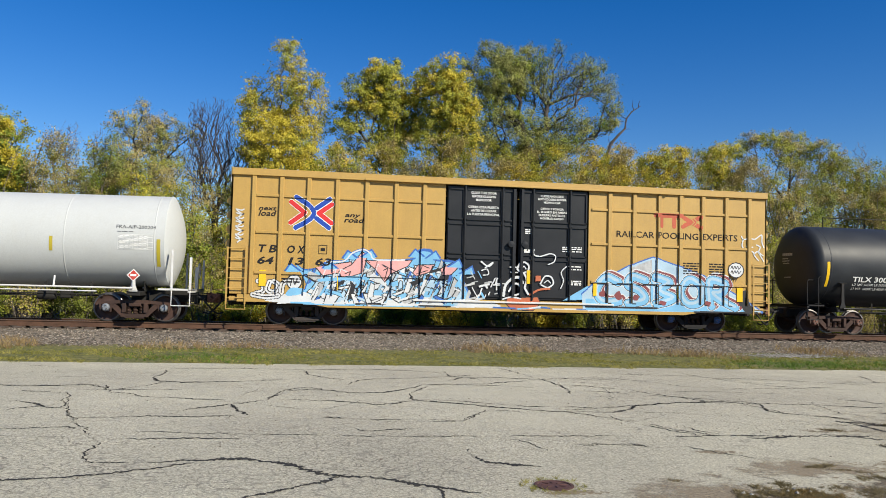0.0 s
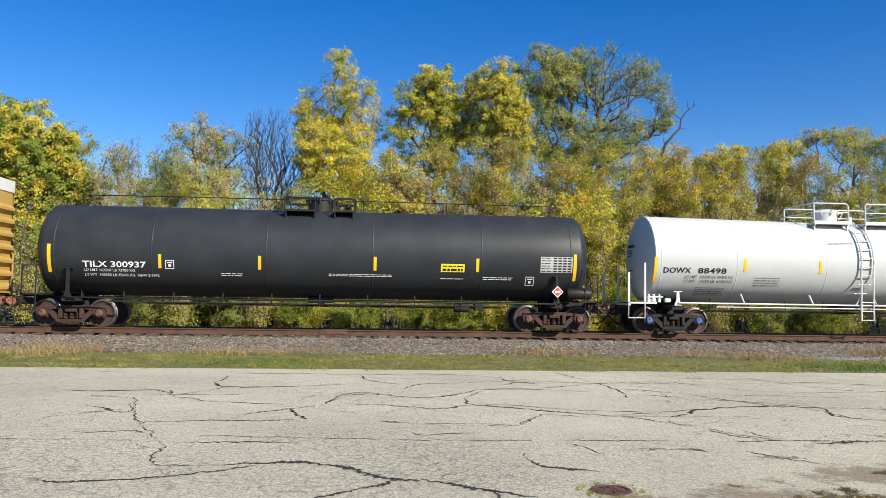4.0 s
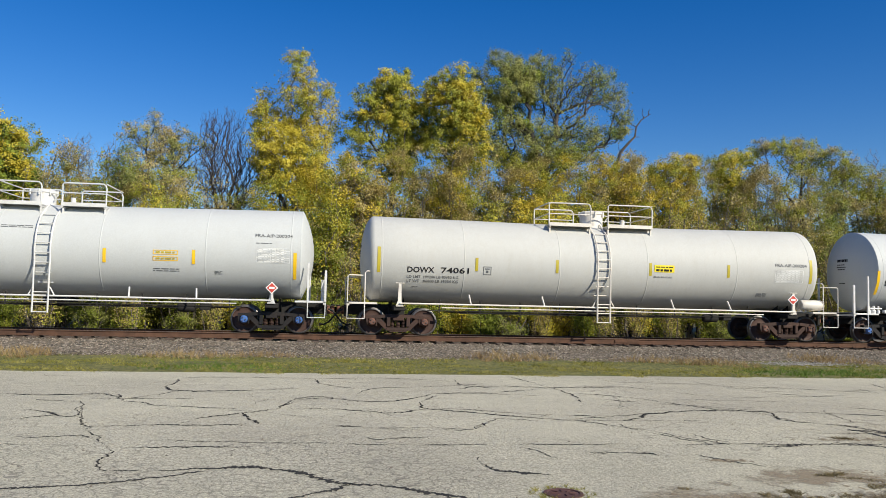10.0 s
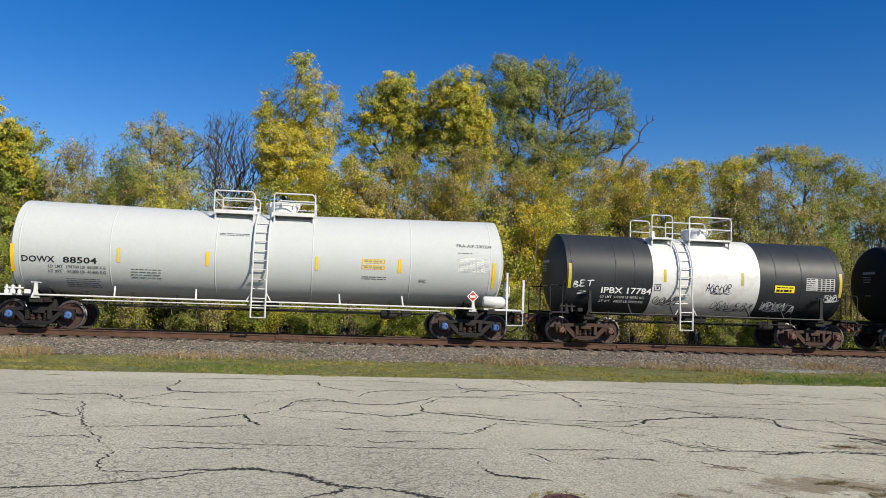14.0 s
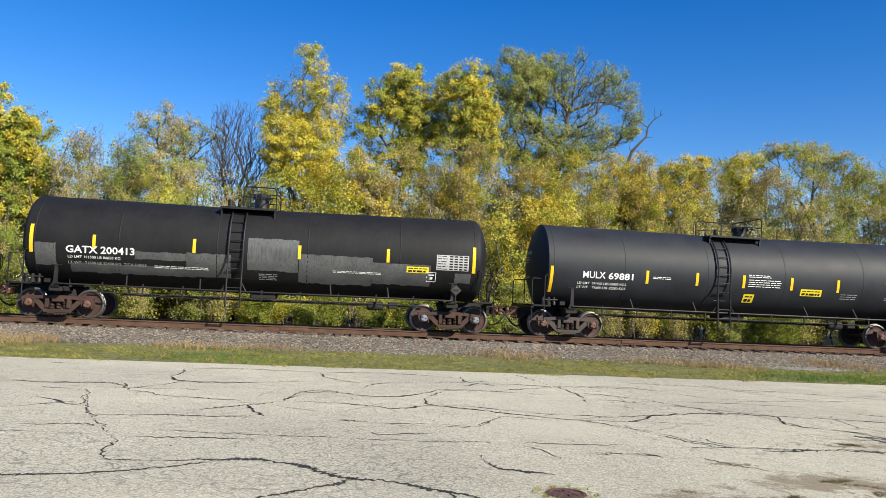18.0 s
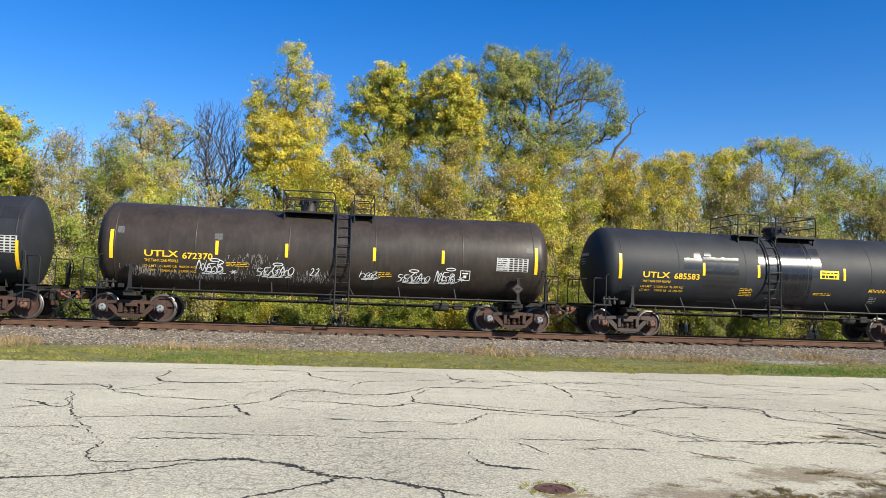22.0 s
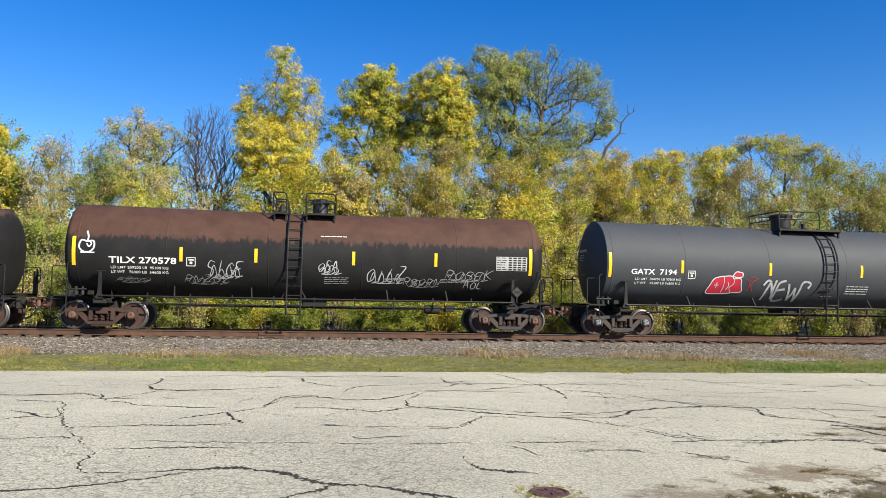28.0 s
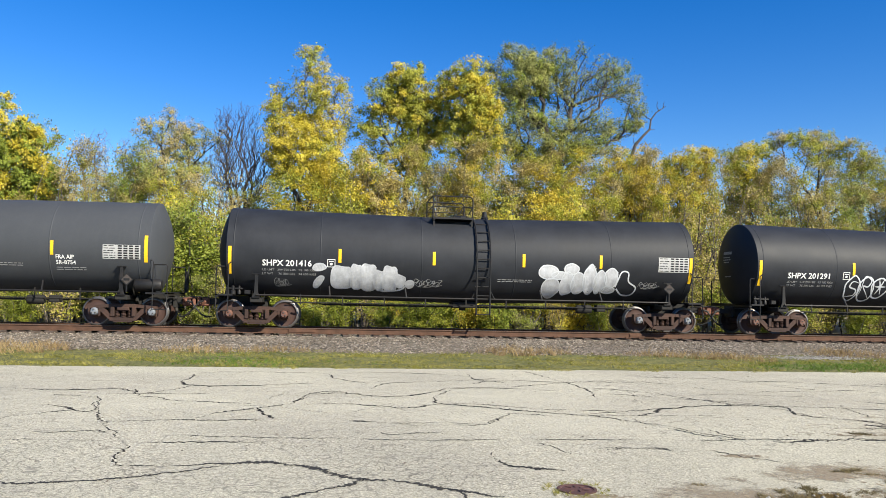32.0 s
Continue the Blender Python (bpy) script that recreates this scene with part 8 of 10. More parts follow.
scrawl(T10, "NEB", -4.35, -3.45, 1.70, 2.0, 0.032, 2, -3.75)
tag(T10, "*", -3.35, -3.0, 1.66, 1.82, SPRAY_WHITE, 0.03, 3)
scrawl(T10, "SEGAO", -2.48, -1.23, 1.66, 1.94, 0.032, 4, -1.75)
tag(T10, "22", -0.72, -0.37, 1.70, 1.92, SPRAY_WHITE, 0.03, 5)
scrawl(T10, "IOZ", 0.85, 1.5, 1.70, 1.9, 0.026, 6)
scrawl(T10, "SEGAO", 2.16, 3.31, 1.64, 1.90, 0.032, 7, 2.75)
scrawl(T10, "NEB", 3.46, 4.15, 1.66, 2.0, 0.032, 8, 4.0)
tag(T10, "*", 4.2, 4.5, 1.66, 1.9, SPRAY_WHITE, 0.03, 9)
# pale scrapes along the flank
rs = random.Random(77)
g = Geo()
for k in range(420):
    c, wd, lo, hi = rs.choice(((-5.9, 0.6, 1.5, 1.75), (-2.6, 1.0, 1.5, 2.25), (-0.6, 0.7, 1.45, 1.75), (-4.4, 1.4, 1.42, 1.62)))
    x, h = rs.gauss(c, wd * 0.5), rs.uniform(lo, hi)
    T10[1].ribbon(g, [(x, h), (x + rs.uniform(-0.03, 0.05), h + rs.uniform(0.05, 0.16))], rs.uniform(0.005, 0.012), 0.010)
part("scrape_marks", g, LETTER_FAINT, T10[0])
# brown-over-black car
apple = Geo()
for q, w in (([(-7.1, 2.78), (-7.28, 2.82), (-7.34, 2.6), (-7.2, 2.46), (-7.02, 2.47), (-6.9, 2.6), (-6.92, 2.8), (-7.1, 2.78)], 0.05), ([(-7.1, 2.78), (-7.08, 2.95), (-7.14, 3.12)], 0.05), ([(-7.12, 2.72), (-7.05, 2.62), (-6.98, 2.72), (-7.05, 2.8)], 0.04), ([(-7.3, 2.44), (-6.88, 2.44)], 0.04)):
    T13[1].ribbon(apple, spline(q, 6), w, 0.012)
part("sprayed_tag", apple, SPRAY_WHITE, T13[0])
scrawl(T13, "SIGE", -3.5, -2.3, 1.78, 2.25, 0.03, 12, None, SPRAY_GREY)
scrawl(T13, "RNZBZ", -4.2, -2.7, 1.58, 1.80, 0.02, 13, None, LETTER_FAINT)
scrawl(T13, "ARNO", -6.3, -5.2, 1.58, 1.70, 0.014, 14, None, LETTER_FAINT)
scrawl(T13, "OSA", 0.06, 0.75, 1.97, 2.3, 0.032, 15, None, SPRAY_GREY)
scrawl(T13, "OILZ", 1.64, 3.0, 1.72, 2.15, 0.034, 16, None, SPRAY_GREY)
scrawl(T13, "RBORN", 2.9, 4.2, 1.62, 1.85, 0.022, 17, None, LETTER_FAINT)
scrawl(T13, "ROSEK", 4.31, 6.0, 1.85, 2.15, 0.026, 18, None, LETTER_FAINT)
tag(T13, "AOL", 5.0, 5.7, 1.55, 1.8, SPRAY_GREY, 0.03, 19)
# slate-grey car
bubble(T14, [(-3.88, 1.58), (-3.80, 1.86), (-3.68, 2.08), (-3.42, 2.16), (-3.02, 2.19), (-2.92, 2.10), (-2.66, 2.10), (-2.60, 1.88), (-2.54, 1.64), (-2.90, 1.60), (-3.10, 1.57), (-3.4, 1.56)], SPRAY_RED, SPRAY_WHITE)
bubble(T14, oval(-2.76, 2.24, 0.19, 0.11, 3), SPRAY_RED, SPRAY_WHITE)
inner, chalk, scribble = Geo(), Geo(), Geo()
for q in ([(-3.32, 1.60), (-3.27, 1.84), (-3.30, 2.14)], [(-2.96, 1.62), (-3.04, 1.78), (-2.90, 1.92), (-2.92, 2.10)], [(-3.56, 1.76), (-3.55, 1.96)], [(-3.65, 1.86), (-3.46, 1.86)], [(-3.14, 1.98), (-3.08, 1.84), (-3.16, 1.70)]):
    T14[1].ribbon(inner, spline(q, 5), 0.022, 0.0145)
for q in ([(-1.64, 1.36), (-1.56, 1.72), (-1.44, 2.06)], [(-1.72, 1.88), (-1.60, 2.04), (-1.47, 2.03), (-1.36, 1.75), (-1.24, 1.42)], [(-1.26, 1.40), (-1.30, 1.75), (-1.24, 2.08)], [(-0.86, 2.06), (-1.10, 1.98), (-1.18, 1.70), (-1.20, 1.38), (-1.00, 1.34), (-0.78, 1.40)], [(-1.16, 1.70), (-1.0, 1.74), (-0.84, 1.76)],
          [(-0.72, 1.96), (-0.66, 1.66), (-0.60, 1.36)], [(-0.60, 1.36), (-0.50, 1.62), (-0.44, 1.82)], [(-0.44, 1.82), (-0.40, 1.58), (-0.34, 1.32)], [(-0.34, 1.32), (-0.26, 1.66), (-0.20, 1.98), (-0.02, 2.04), (0.14, 1.96), (0.06, 1.80)]):
    T14[1].ribbon(chalk, spline(q, 3), 0.078, 0.012)
for q in ([(-2.44, 2.10), (-2.26, 2.02), (-2.08, 2.05), (-1.95, 2.14)], [(-2.36, 1.68), (-2.24, 1.86), (-2.12, 2.06)], [(-2.34, 2.02), (-2.22, 1.84), (-2.10, 1.66)], [(-2.26, 2.14), (-2.12, 2.19), (-2.04, 2.12)]):
    T14[1].ribbon(scribble, spline(q, 5), 0.018, 0.012)
part("sprayed_tag", inner, SPRAY_WHITE, T14[0])
part("sprayed_tag", chalk, SPRAY_GREY, T14[0])
part("sprayed_tag", scribble, SPRAY_RED, T14[0])
# black cars at the rear
for q in ([(-5.22, 2.0), (-5.14, 2.14), (-4.9, 2.16), (-4.78, 2.04), (-4.92, 1.95), (-5.1, 1.93)], [(-5.2, 1.42), (-5.14, 1.62), (-4.98, 1.76), (-4.85, 1.72), (-4.92, 1.55), (-5.08, 1.38)]):
    bubble(T15, q, SPRAY_BUBBLE, SPRAY_BUBBLE, SPRAY_GREY)
brushed = ((-4.62, -3.92, 1.36, 2.10), (-3.98, -3.58, 1.34, 2.16), (-3.64, -3.12, 1.30, 2.18), (-3.2, -2.82, 1.32, 1.98), (-2.9, -2.42, 1.30, 2.13), (-2.5, -2.14, 1.42, 1.86))
for x0, x1, h0, h1 in brushed:
    w = x1 - x0
    bubble(T15, [(x0, h0 + 0.2), (x0 + 0.02, h1 - 0.16), (x0 + w * 0.2, h1), (x0 + w * 0.55, h1 - 0.03), (x1 - 0.04, h1 - 0.08), (x1, h0 + 0.3), (x1 - 0.05, h0 + 0.06), (x0 + w * 0.5, h0), (x0 + 0.1, h0 + 0.04)], SPRAY_BUBBLE, SPRAY_BUBBLE, SPRAY_GREY)
bubble(T15, oval(-1.98, 1.55, 0.15, 0.14, 8), SPRAY_BUBBLE, SPRAY_BUBBLE, SPRAY_GREY)
for k, (cx, cy, rx, ry) in enumerate(((2.75, 2.05, 0.34, 0.24), (3.15, 1.95, 0.3, 0.14), (2.9, 1.55, 0.3, 0.34), (3.55, 2.18, 0.26, 0.2), (3.45, 1.68, 0.25, 0.4), (3.85, 1.70, 0.27, 0.36), (4.25, 1.85, 0.24, 0.5), (4.62, 1.75, 0.22, 0.4), (5.0, 1.92, 0.26, 0.34), (4.95, 1.5, 0.25, 0.12))):
    bubble(T15, oval(cx, cy, rx, ry, 20 + k), SPRAY_BUBBLE, SPRAY_WHITE, SPRAY_GREY)
g = Geo()
T15[1].ribbon(g, spline([(5.2, 1.6), (5.35, 2.1), (5.6, 2.1), (5.65, 1.8), (5.95, 1.6), (5.85, 1.35), (5.5, 1.35), (5.25, 1.55)], 6), 0.05, 0.012)
T15[1].ribbon(g, spline([(-3.1, 1.36), (-2.8, 1.30), (-2.3, 1.36), (-2.1, 1.5)], 6), 0.05, 0.012)
part("sprayed_tag", g, SPRAY_WHITE, T15[0])
scrawl(T15, "ROSAZ", -1.9, -0.9, 1.52, 1.70, 0.018, 25, None, LETTER_FAINT)
scrawl(T15, "ROSE", 6.0, 6.7, 1.62, 1.78, 0.018, 26, None, LETTER_FAINT)
scrawl(T15, "GNO", -6.5, -6.1, 1.45, 1.65, 0.014, 27, None, LETTER_FAINT)
for k, (cx, cy, rx, ry) in enumerate(((-4.3, 1.75, 0.3, 0.42), (-3.75, 1.72, 0.3, 0.45), (-3.25, 1.75, 0.3, 0.4))):
    g = Geo()
    T16[1].ribbon(g, spline(oval(cx, cy, rx, ry, 50 + k), 6, True), 0.05, 0.012, 0, False, True)
    part("sprayed_letter", g, SPRAY_WHITE, T16[0])
tag(T16, "SR*", -4.5, -3.0, 1.5, 2.1, SPRAY_WHITE, 0.05, 28)
# short banded car
tag(T, "BET", -4.95, -4.2, 1.98, 2.2, SPRAY_WHITE, 0.04, 31)
tag(T, "Z", -4.8, -4.4, 1.75, 1.85, SPRAY_WHITE, 0.03, 32)
scrawl(T, "GOAR", -2.0, -0.95, 1.5, 1.72, 0.026, 33, None, SPRAY_BLACK)
scrawl(T, "AGEIOR", -0.05, 0.9, 1.95, 2.25, 0.02, 34, None, SPRAY_BLACK)
scrawl(T, "OGNIEB*", 0.25, 1.9, 1.36, 1.62, 0.022, 35, None, SPRAY_BLACK)
scrawl(T, "WRIEN", 2.15, 3.2, 1.40, 1.68, 0.03, 36)
scrawl(T, "TOR", 4.45, 5.0, 1.80, 2.0, 0.03, 37)
tag(T, "A", 3.3, 3.6, 1.25, 1.55, SPRAY_WHITE, 0.06, 38)


def ironwork():
    # round cover in a rusty ring
    g = Geo()
    g.lathe([(0.0, 0.20), (0.010, 0.197), (0.012, 0.165), (0.004, 0.16)], "z", (0, 0, 0), 28, close=False)
    g.lathe([(0.003, 0.158), (0.006, 0.155), (0.006, 0.01)], "z", (0, 0, 0), 28)
    for k in range(8):
        a = 2 * math.pi * k / 8
        g.tube([(0.06 * math.cos(a), 0.06 * math.sin(a), 0.008), (0.13 * math.cos(a), 0.13 * math.sin(a), 0.008)], 0.008, 5)
    thing("manhole_cover", pose(2.37, 7.66, 0.004), "round rusty iron manhole cover set in asphalt", "manhole cover", data=g.mesh("manhole_cover", IRON))
    # square storm drain: frame, bars, a flat black sheet painting the darkness below
    grate = thing("storm_drain", pose(5.25, 6.45, 0.006, 0, 0, -23), "square rusty iron storm drain grate in the asphalt", "drain grate")
    g = Geo()
    for a in ((-0.32, 0.32, -0.32, -0.27), (-0.32, 0.32, 0.27, 0.32), (-0.32, -0.27, -0.27, 0.27), (0.27, 0.32, -0.27, 0.27)):
        g.box(*a, 0.0, 0.014, b=0.003)
    part("frame", g, IRON, grate)
    for k in range(6):
        x = -0.27 + 0.54 * (k + 1) / 7
        part("bar", Geo().box(x - 0.017, x + 0.017, -0.27, 0.27, 0.004, 0.013, b=0.003), IRON, grate)
    for k in range(4):
        y = -0.27 + 0.54 * (k + 1) / 5
        part("bar", Geo().box(-0.27, 0.27, y - 0.022, y + 0.022, 0.003, 0.012, b=0.003), IRON, grate)
    part("pit", Geo().box(-0.27, 0.27, -0.27, 0.27, 0.0005, 0.0025), PIT_BLACK, grate)


ironwork()


def in_ellipse(rnd, spots, ragged):
    """A point in one of the tilted ellipses (x, y, half length, half width, turn, height, share), with a ragged rim."""
    cx, cy, rx, ry, turn, h, _ = rnd.choices(spots, [q[6] for q in spots])[0]
    d, a = math.sqrt(rnd.random()) * 1.15, rnd.uniform(0, 6.283)
    u, w, t = d * rx * math.cos(a), d * ry * math.sin(a), math.radians(turn)
    x, y = cx + u * math.cos(t) - w * math.sin(t), cy + u * math.sin(t) + w * math.cos(t)
    if noise.noise(Vector((x * 4.5, y * 4.5, 4))) + 0.6 * noise.noise(Vector((x * 13, y * 13, 2))) < ragged * (d - 0.45) - 0.2:
        return None
    c, q = math.cos(math.radians(23)), math.sin(math.radians(23))
    if abs((x - 5.25) * c - (y - 6.45) * q) < 0.34 and abs((x - 5.25) * q + (y - 6.45) * c) < 0.34:
        return None
    return x, y, 0.0, h * rnd.uniform(0.3, 1.0)


MAT_SPOTS = ((4.55, 7.1, 0.55, 0.42, 40, 0.05, 4), (4.75, 6.8, 0.55, 0.42, 30, 0.05, 4), (4.45, 6.45, 0.45, 0.32, 35, 0.045, 2.2), (4.15, 6.95, 0.25, 0.2, 40, 0.045, 0.6))
BELT_SPOTS = ((5.55, 7.15, 0.5, 0.28, -15, 0.035, 2), (6.0, 7.0, 0.35, 0.3, -20, 0.03, 1.0), (5.95, 8.12, 0.42, 0.08, -32, 0.04, 0.35), (6.5, 7.72, 0.5, 0.09, -12, 0.045, 0.8), (6.05, 7.72, 0.4, 0.14, -20, 0.035, 0.7), (6.75, 7.3, 0.3, 0.08, -20, 0.04, 0.4), (7.7, 9.1, 0.6, 0.14, -50, 0.055, 1.5),
              (8.25, 8.7, 0.3, 0.1, -50, 0.05, 0.6), (5.75, 8.36, 0.2, 0.05, 15, 0.05, 0.14), (7.5, 10.65, 0.16, 0.04, -30, 0.05, 0.15), (8.9, 10.95, 0.3, 0.12, -30, 0.07, 0.5), (9.05, 10.2, 0.22, 0.14, -40, 0.08, 0.45), (10.4, 12.3, 0.4, 0.3, -50, 0.09, 0.8), (3.72, 7.8, 0.12, 0.05, 0, 0.035, 0.1))


def mat_place(rnd):
    return in_ellipse(rnd, MAT_SPOTS, 0.5)


def ochre_place(rnd):
    p = in_ellipse(rnd, MAT_SPOTS[1:3], 0.5)
    return p if p and p[0] > 4.5 + 0.3 * noise.noise(Vector((p[0] * 3, p[1] * 3, 8))) else None


def belt_place(rnd):
    return in_ellipse(rnd, BELT_SPOTS, 0.95)


def tall_place(rnd):
    p = in_ellipse(rnd, BELT_SPOTS[-4:-1], 0.7)
    return p and (p[0], p[1], p[2], p[3] * 2.2)


scatter("lot_weeds", "matted green-brown weeds beside the storm drain", "weeds", MAT_WEED, 3000, mat_place, blade_shape(7, 1.0, 1.4, 0.12), 21)
scatter("rusty_weeds", "dead rust-coloured weeds beside the storm drain", "weeds", RUST_WEED, 2400, ochre_place, blade_shape(6, 0.9, 1.3, 0.11), 26)
scatter("dead_grass", "dead grass and low weeds in the broken asphalt", "weeds", LITTER, 4200, belt_place, blade_shape(6, 1.2, 1.5, 0.10), 22)
scatter("crack_weeds", "low green weeds in the broken asphalt", "weeds", MAT_WEED, 1500, belt_place, blade_shape(5, 1.0, 1.2, 0.11), 27)
scatter("tall_weeds", "thin pale weed stalks on the broken asphalt", "weeds", DRY_WEED, 40, tall_place, blade_shape(5, 0.5, 0.5, 0.04), 28)


def leaf_place(rnd):
    p = in_ellipse(rnd, MAT_SPOTS + BELT_SPOTS[:5], 0.2)
    return p and (p[0], p[1], 0.03, rnd.uniform(0.012, 0.03))


scatter("fallen_leaves", "small pale fallen leaves among the weeds", "leaves", PALE_STONE, 26, leaf_place, stone_shape, 29)


def crumb_place(rnd):
    return rnd.uniform(-9, 14), rnd.uniform(5.5, 19.5), 0.002, rnd.uniform(0.006, 0.02)


def dirt_patches():
    """Dirt and dead matter washed over the broken edge of the lot."""
    rnd = random.Random(61)
    g = Geo()
    for cx, cy, rx, ry in ((4.55, 6.75, 0.7, 0.45), (4.3, 6.9, 0.6, 0.4), (5.6, 7.35, 0.7, 0.3), (6.8, 8.3, 0.6, 0.25), (8.3, 9.6, 0.45, 0.3), (2.45, 7.40, 0.2, 0.06), (7.4, 10.6, 0.5, 0.12), (4.9, 9.2, 0.2, 0.06)):
        for _ in range(90):
            bx, by, rr, n = rnd.gauss(cx, rx * 0.6), rnd.gauss(cy, ry * 0.7), rnd.uniform(0.008, 0.035), 7
            ring = [(bx + rr * rnd.uniform(0.5, 1.5) * math.cos(2 * math.pi * i / n), by + rr * rnd.uniform(0.5, 1.4) * math.sin(2 * math.pi * i / n), 0.003) for i in range(n)]
            g.add([(bx, by, 0.0045)] + ring, [(0, 1 + i, 1 + (i + 1) % n) for i in range(n)])
    thing("dirt_patch", Matrix(), "brown dirt washed over the worn asphalt", "dirt", kind="stuff", data=g.mesh("dirt_patch", DIRT))


dirt_patches()
for cx, cy, rx, ry, mat, z, what in ((3.9, 7.2, 1.6, 1.2, SILT, 0.0022, "thin pale silt film washed over worn asphalt"),
                                     (5.5, 8.3, 1.5, 0.8, SILT, 0.0027, "thin pale silt film washed over worn asphalt"), (9.6, 10.4, 4.0, 3.0, FAINT_SILT, 0.0022, "faint brown silt dried on worn asphalt"), (4.6, 6.8, 1.0, 1.05, SOIL_FILM, 0.0032, "brown soil washed round the storm drain"), (6.1, 7.2, 1.5, 0.95, SOIL_FILM, 0.0036, "brown soil washed round the storm drain"), (10.2, 12.0, 0.9, 0.8, SOIL_FILM, 0.0032, "brown soil under weeds on the asphalt")):
    g = Geo()
    ring = [(cx + rx * math.cos(k * 0.2618), cy + ry * math.sin(k * 0.2618), z) for k in range(24)]
    g.add(ring, [tuple(range(24))])
    thing("silt_film", Matrix(), what, "dirt", kind="stuff", data=g.mesh("silt_film", mat))


def rim_place(rnd):
    a = rnd.uniform(0, 6.283)
    d = rnd.uniform(0.19, 0.34)
    return 2.37 + d * math.cos(a), 7.66 + d * math.sin(a), 0.0, rnd.uniform(0.015, 0.05)


scatter("cover_weeds", "short weeds round the iron manhole cover", "weeds", GRASS, 90, rim_place, blade_shape(6, 0.9, 1.2, 0.10), 24)


scatter("asphalt_crumbs", "loose crumbs of asphalt on the lot", "gravel", STONE, 500, crumb_place, stone_shape, 23)


# ---- trees ----
def limb(g, a, b, r0, r1, rnd, bend=0.12, n=5):
    a, b = Vector(a), Vector(b)
    d = (b - a).length
    pts = [a.lerp(b, i / n) + Vector((rnd.uniform(-1, 1), rnd.uniform(-1, 1), rnd.uniform(-0.5, 0.5))) * bend * d / n * (0 if i in (0, n) else 1) for i in range(n + 1)]
    g.tube(pts, [r0 + (r1 - r0) * i / n for i in range(n + 1)], 6 if r0 > 0.05 else 4 if r0 > 0.022 else 3, 0, False)
    return pts


LEAF_RNG = np.random.default_rng(17)


class Leaves:
    """Gathers leaves, each a small blade turned mostly outwards, into one mesh."""

    def __init__(self):
        self.v, self.m = [], []

    def add(self, centre, count, spread, size, heart, mi=0):
        if count < 1:
            return
        r = LEAF_RNG
        p = np.asarray(centre) + r.normal(0, 1, (count, 3)) * (spread, spread, spread * 0.8)
        out = p - np.asarray(heart)
        out /= np.linalg.norm(out, axis=1, keepdims=True) + 1e-6
        n = r.normal(0, 1, (count, 3)) * 0.55 + out * 0.7 + np.asarray(sun_dir) * 0.4
        n /= np.linalg.norm(n, axis=1, keepdims=True)
        a = np.cross(n, r.normal(0, 1, (count, 3)))
        a /= np.linalg.norm(a, axis=1, keepdims=True) + 1e-6
        b = np.cross(n, a)
        s = (size * r.uniform(0.7, 1.3, count))[:, None]
        self.v.append(np.stack([p - a * s * 0.55, p + a * s * 0.25 + b * s * 0.40, p + a * s * 0.25 - b * s * 0.40], 1).reshape(-1, 3))
        self.m += [mi] * count

    def mesh(self, mats):
        v = np.concatenate(self.v).astype(np.float32)
        k = len(self.m)
        me = bpy.data.meshes.new("crown")
        me.vertices.add(3 * k)
        me.vertices.foreach_set("co", v.ravel())
        me.loops.add(3 * k)
        me.loops.foreach_set("vertex_index", np.arange(3 * k, dtype=np.int32))
        me.polygons.add(k)
        me.polygons.foreach_set("loop_start", np.arange(0, 3 * k, 3, dtype=np.int32))
        for m in mats:
            me.materials.append(m)
        if len(mats) > 1:
            me.polygons.foreach_set("material_index", np.array(self.m, dtype=np.int32))
        me.update(calc_edges=True)
        return me


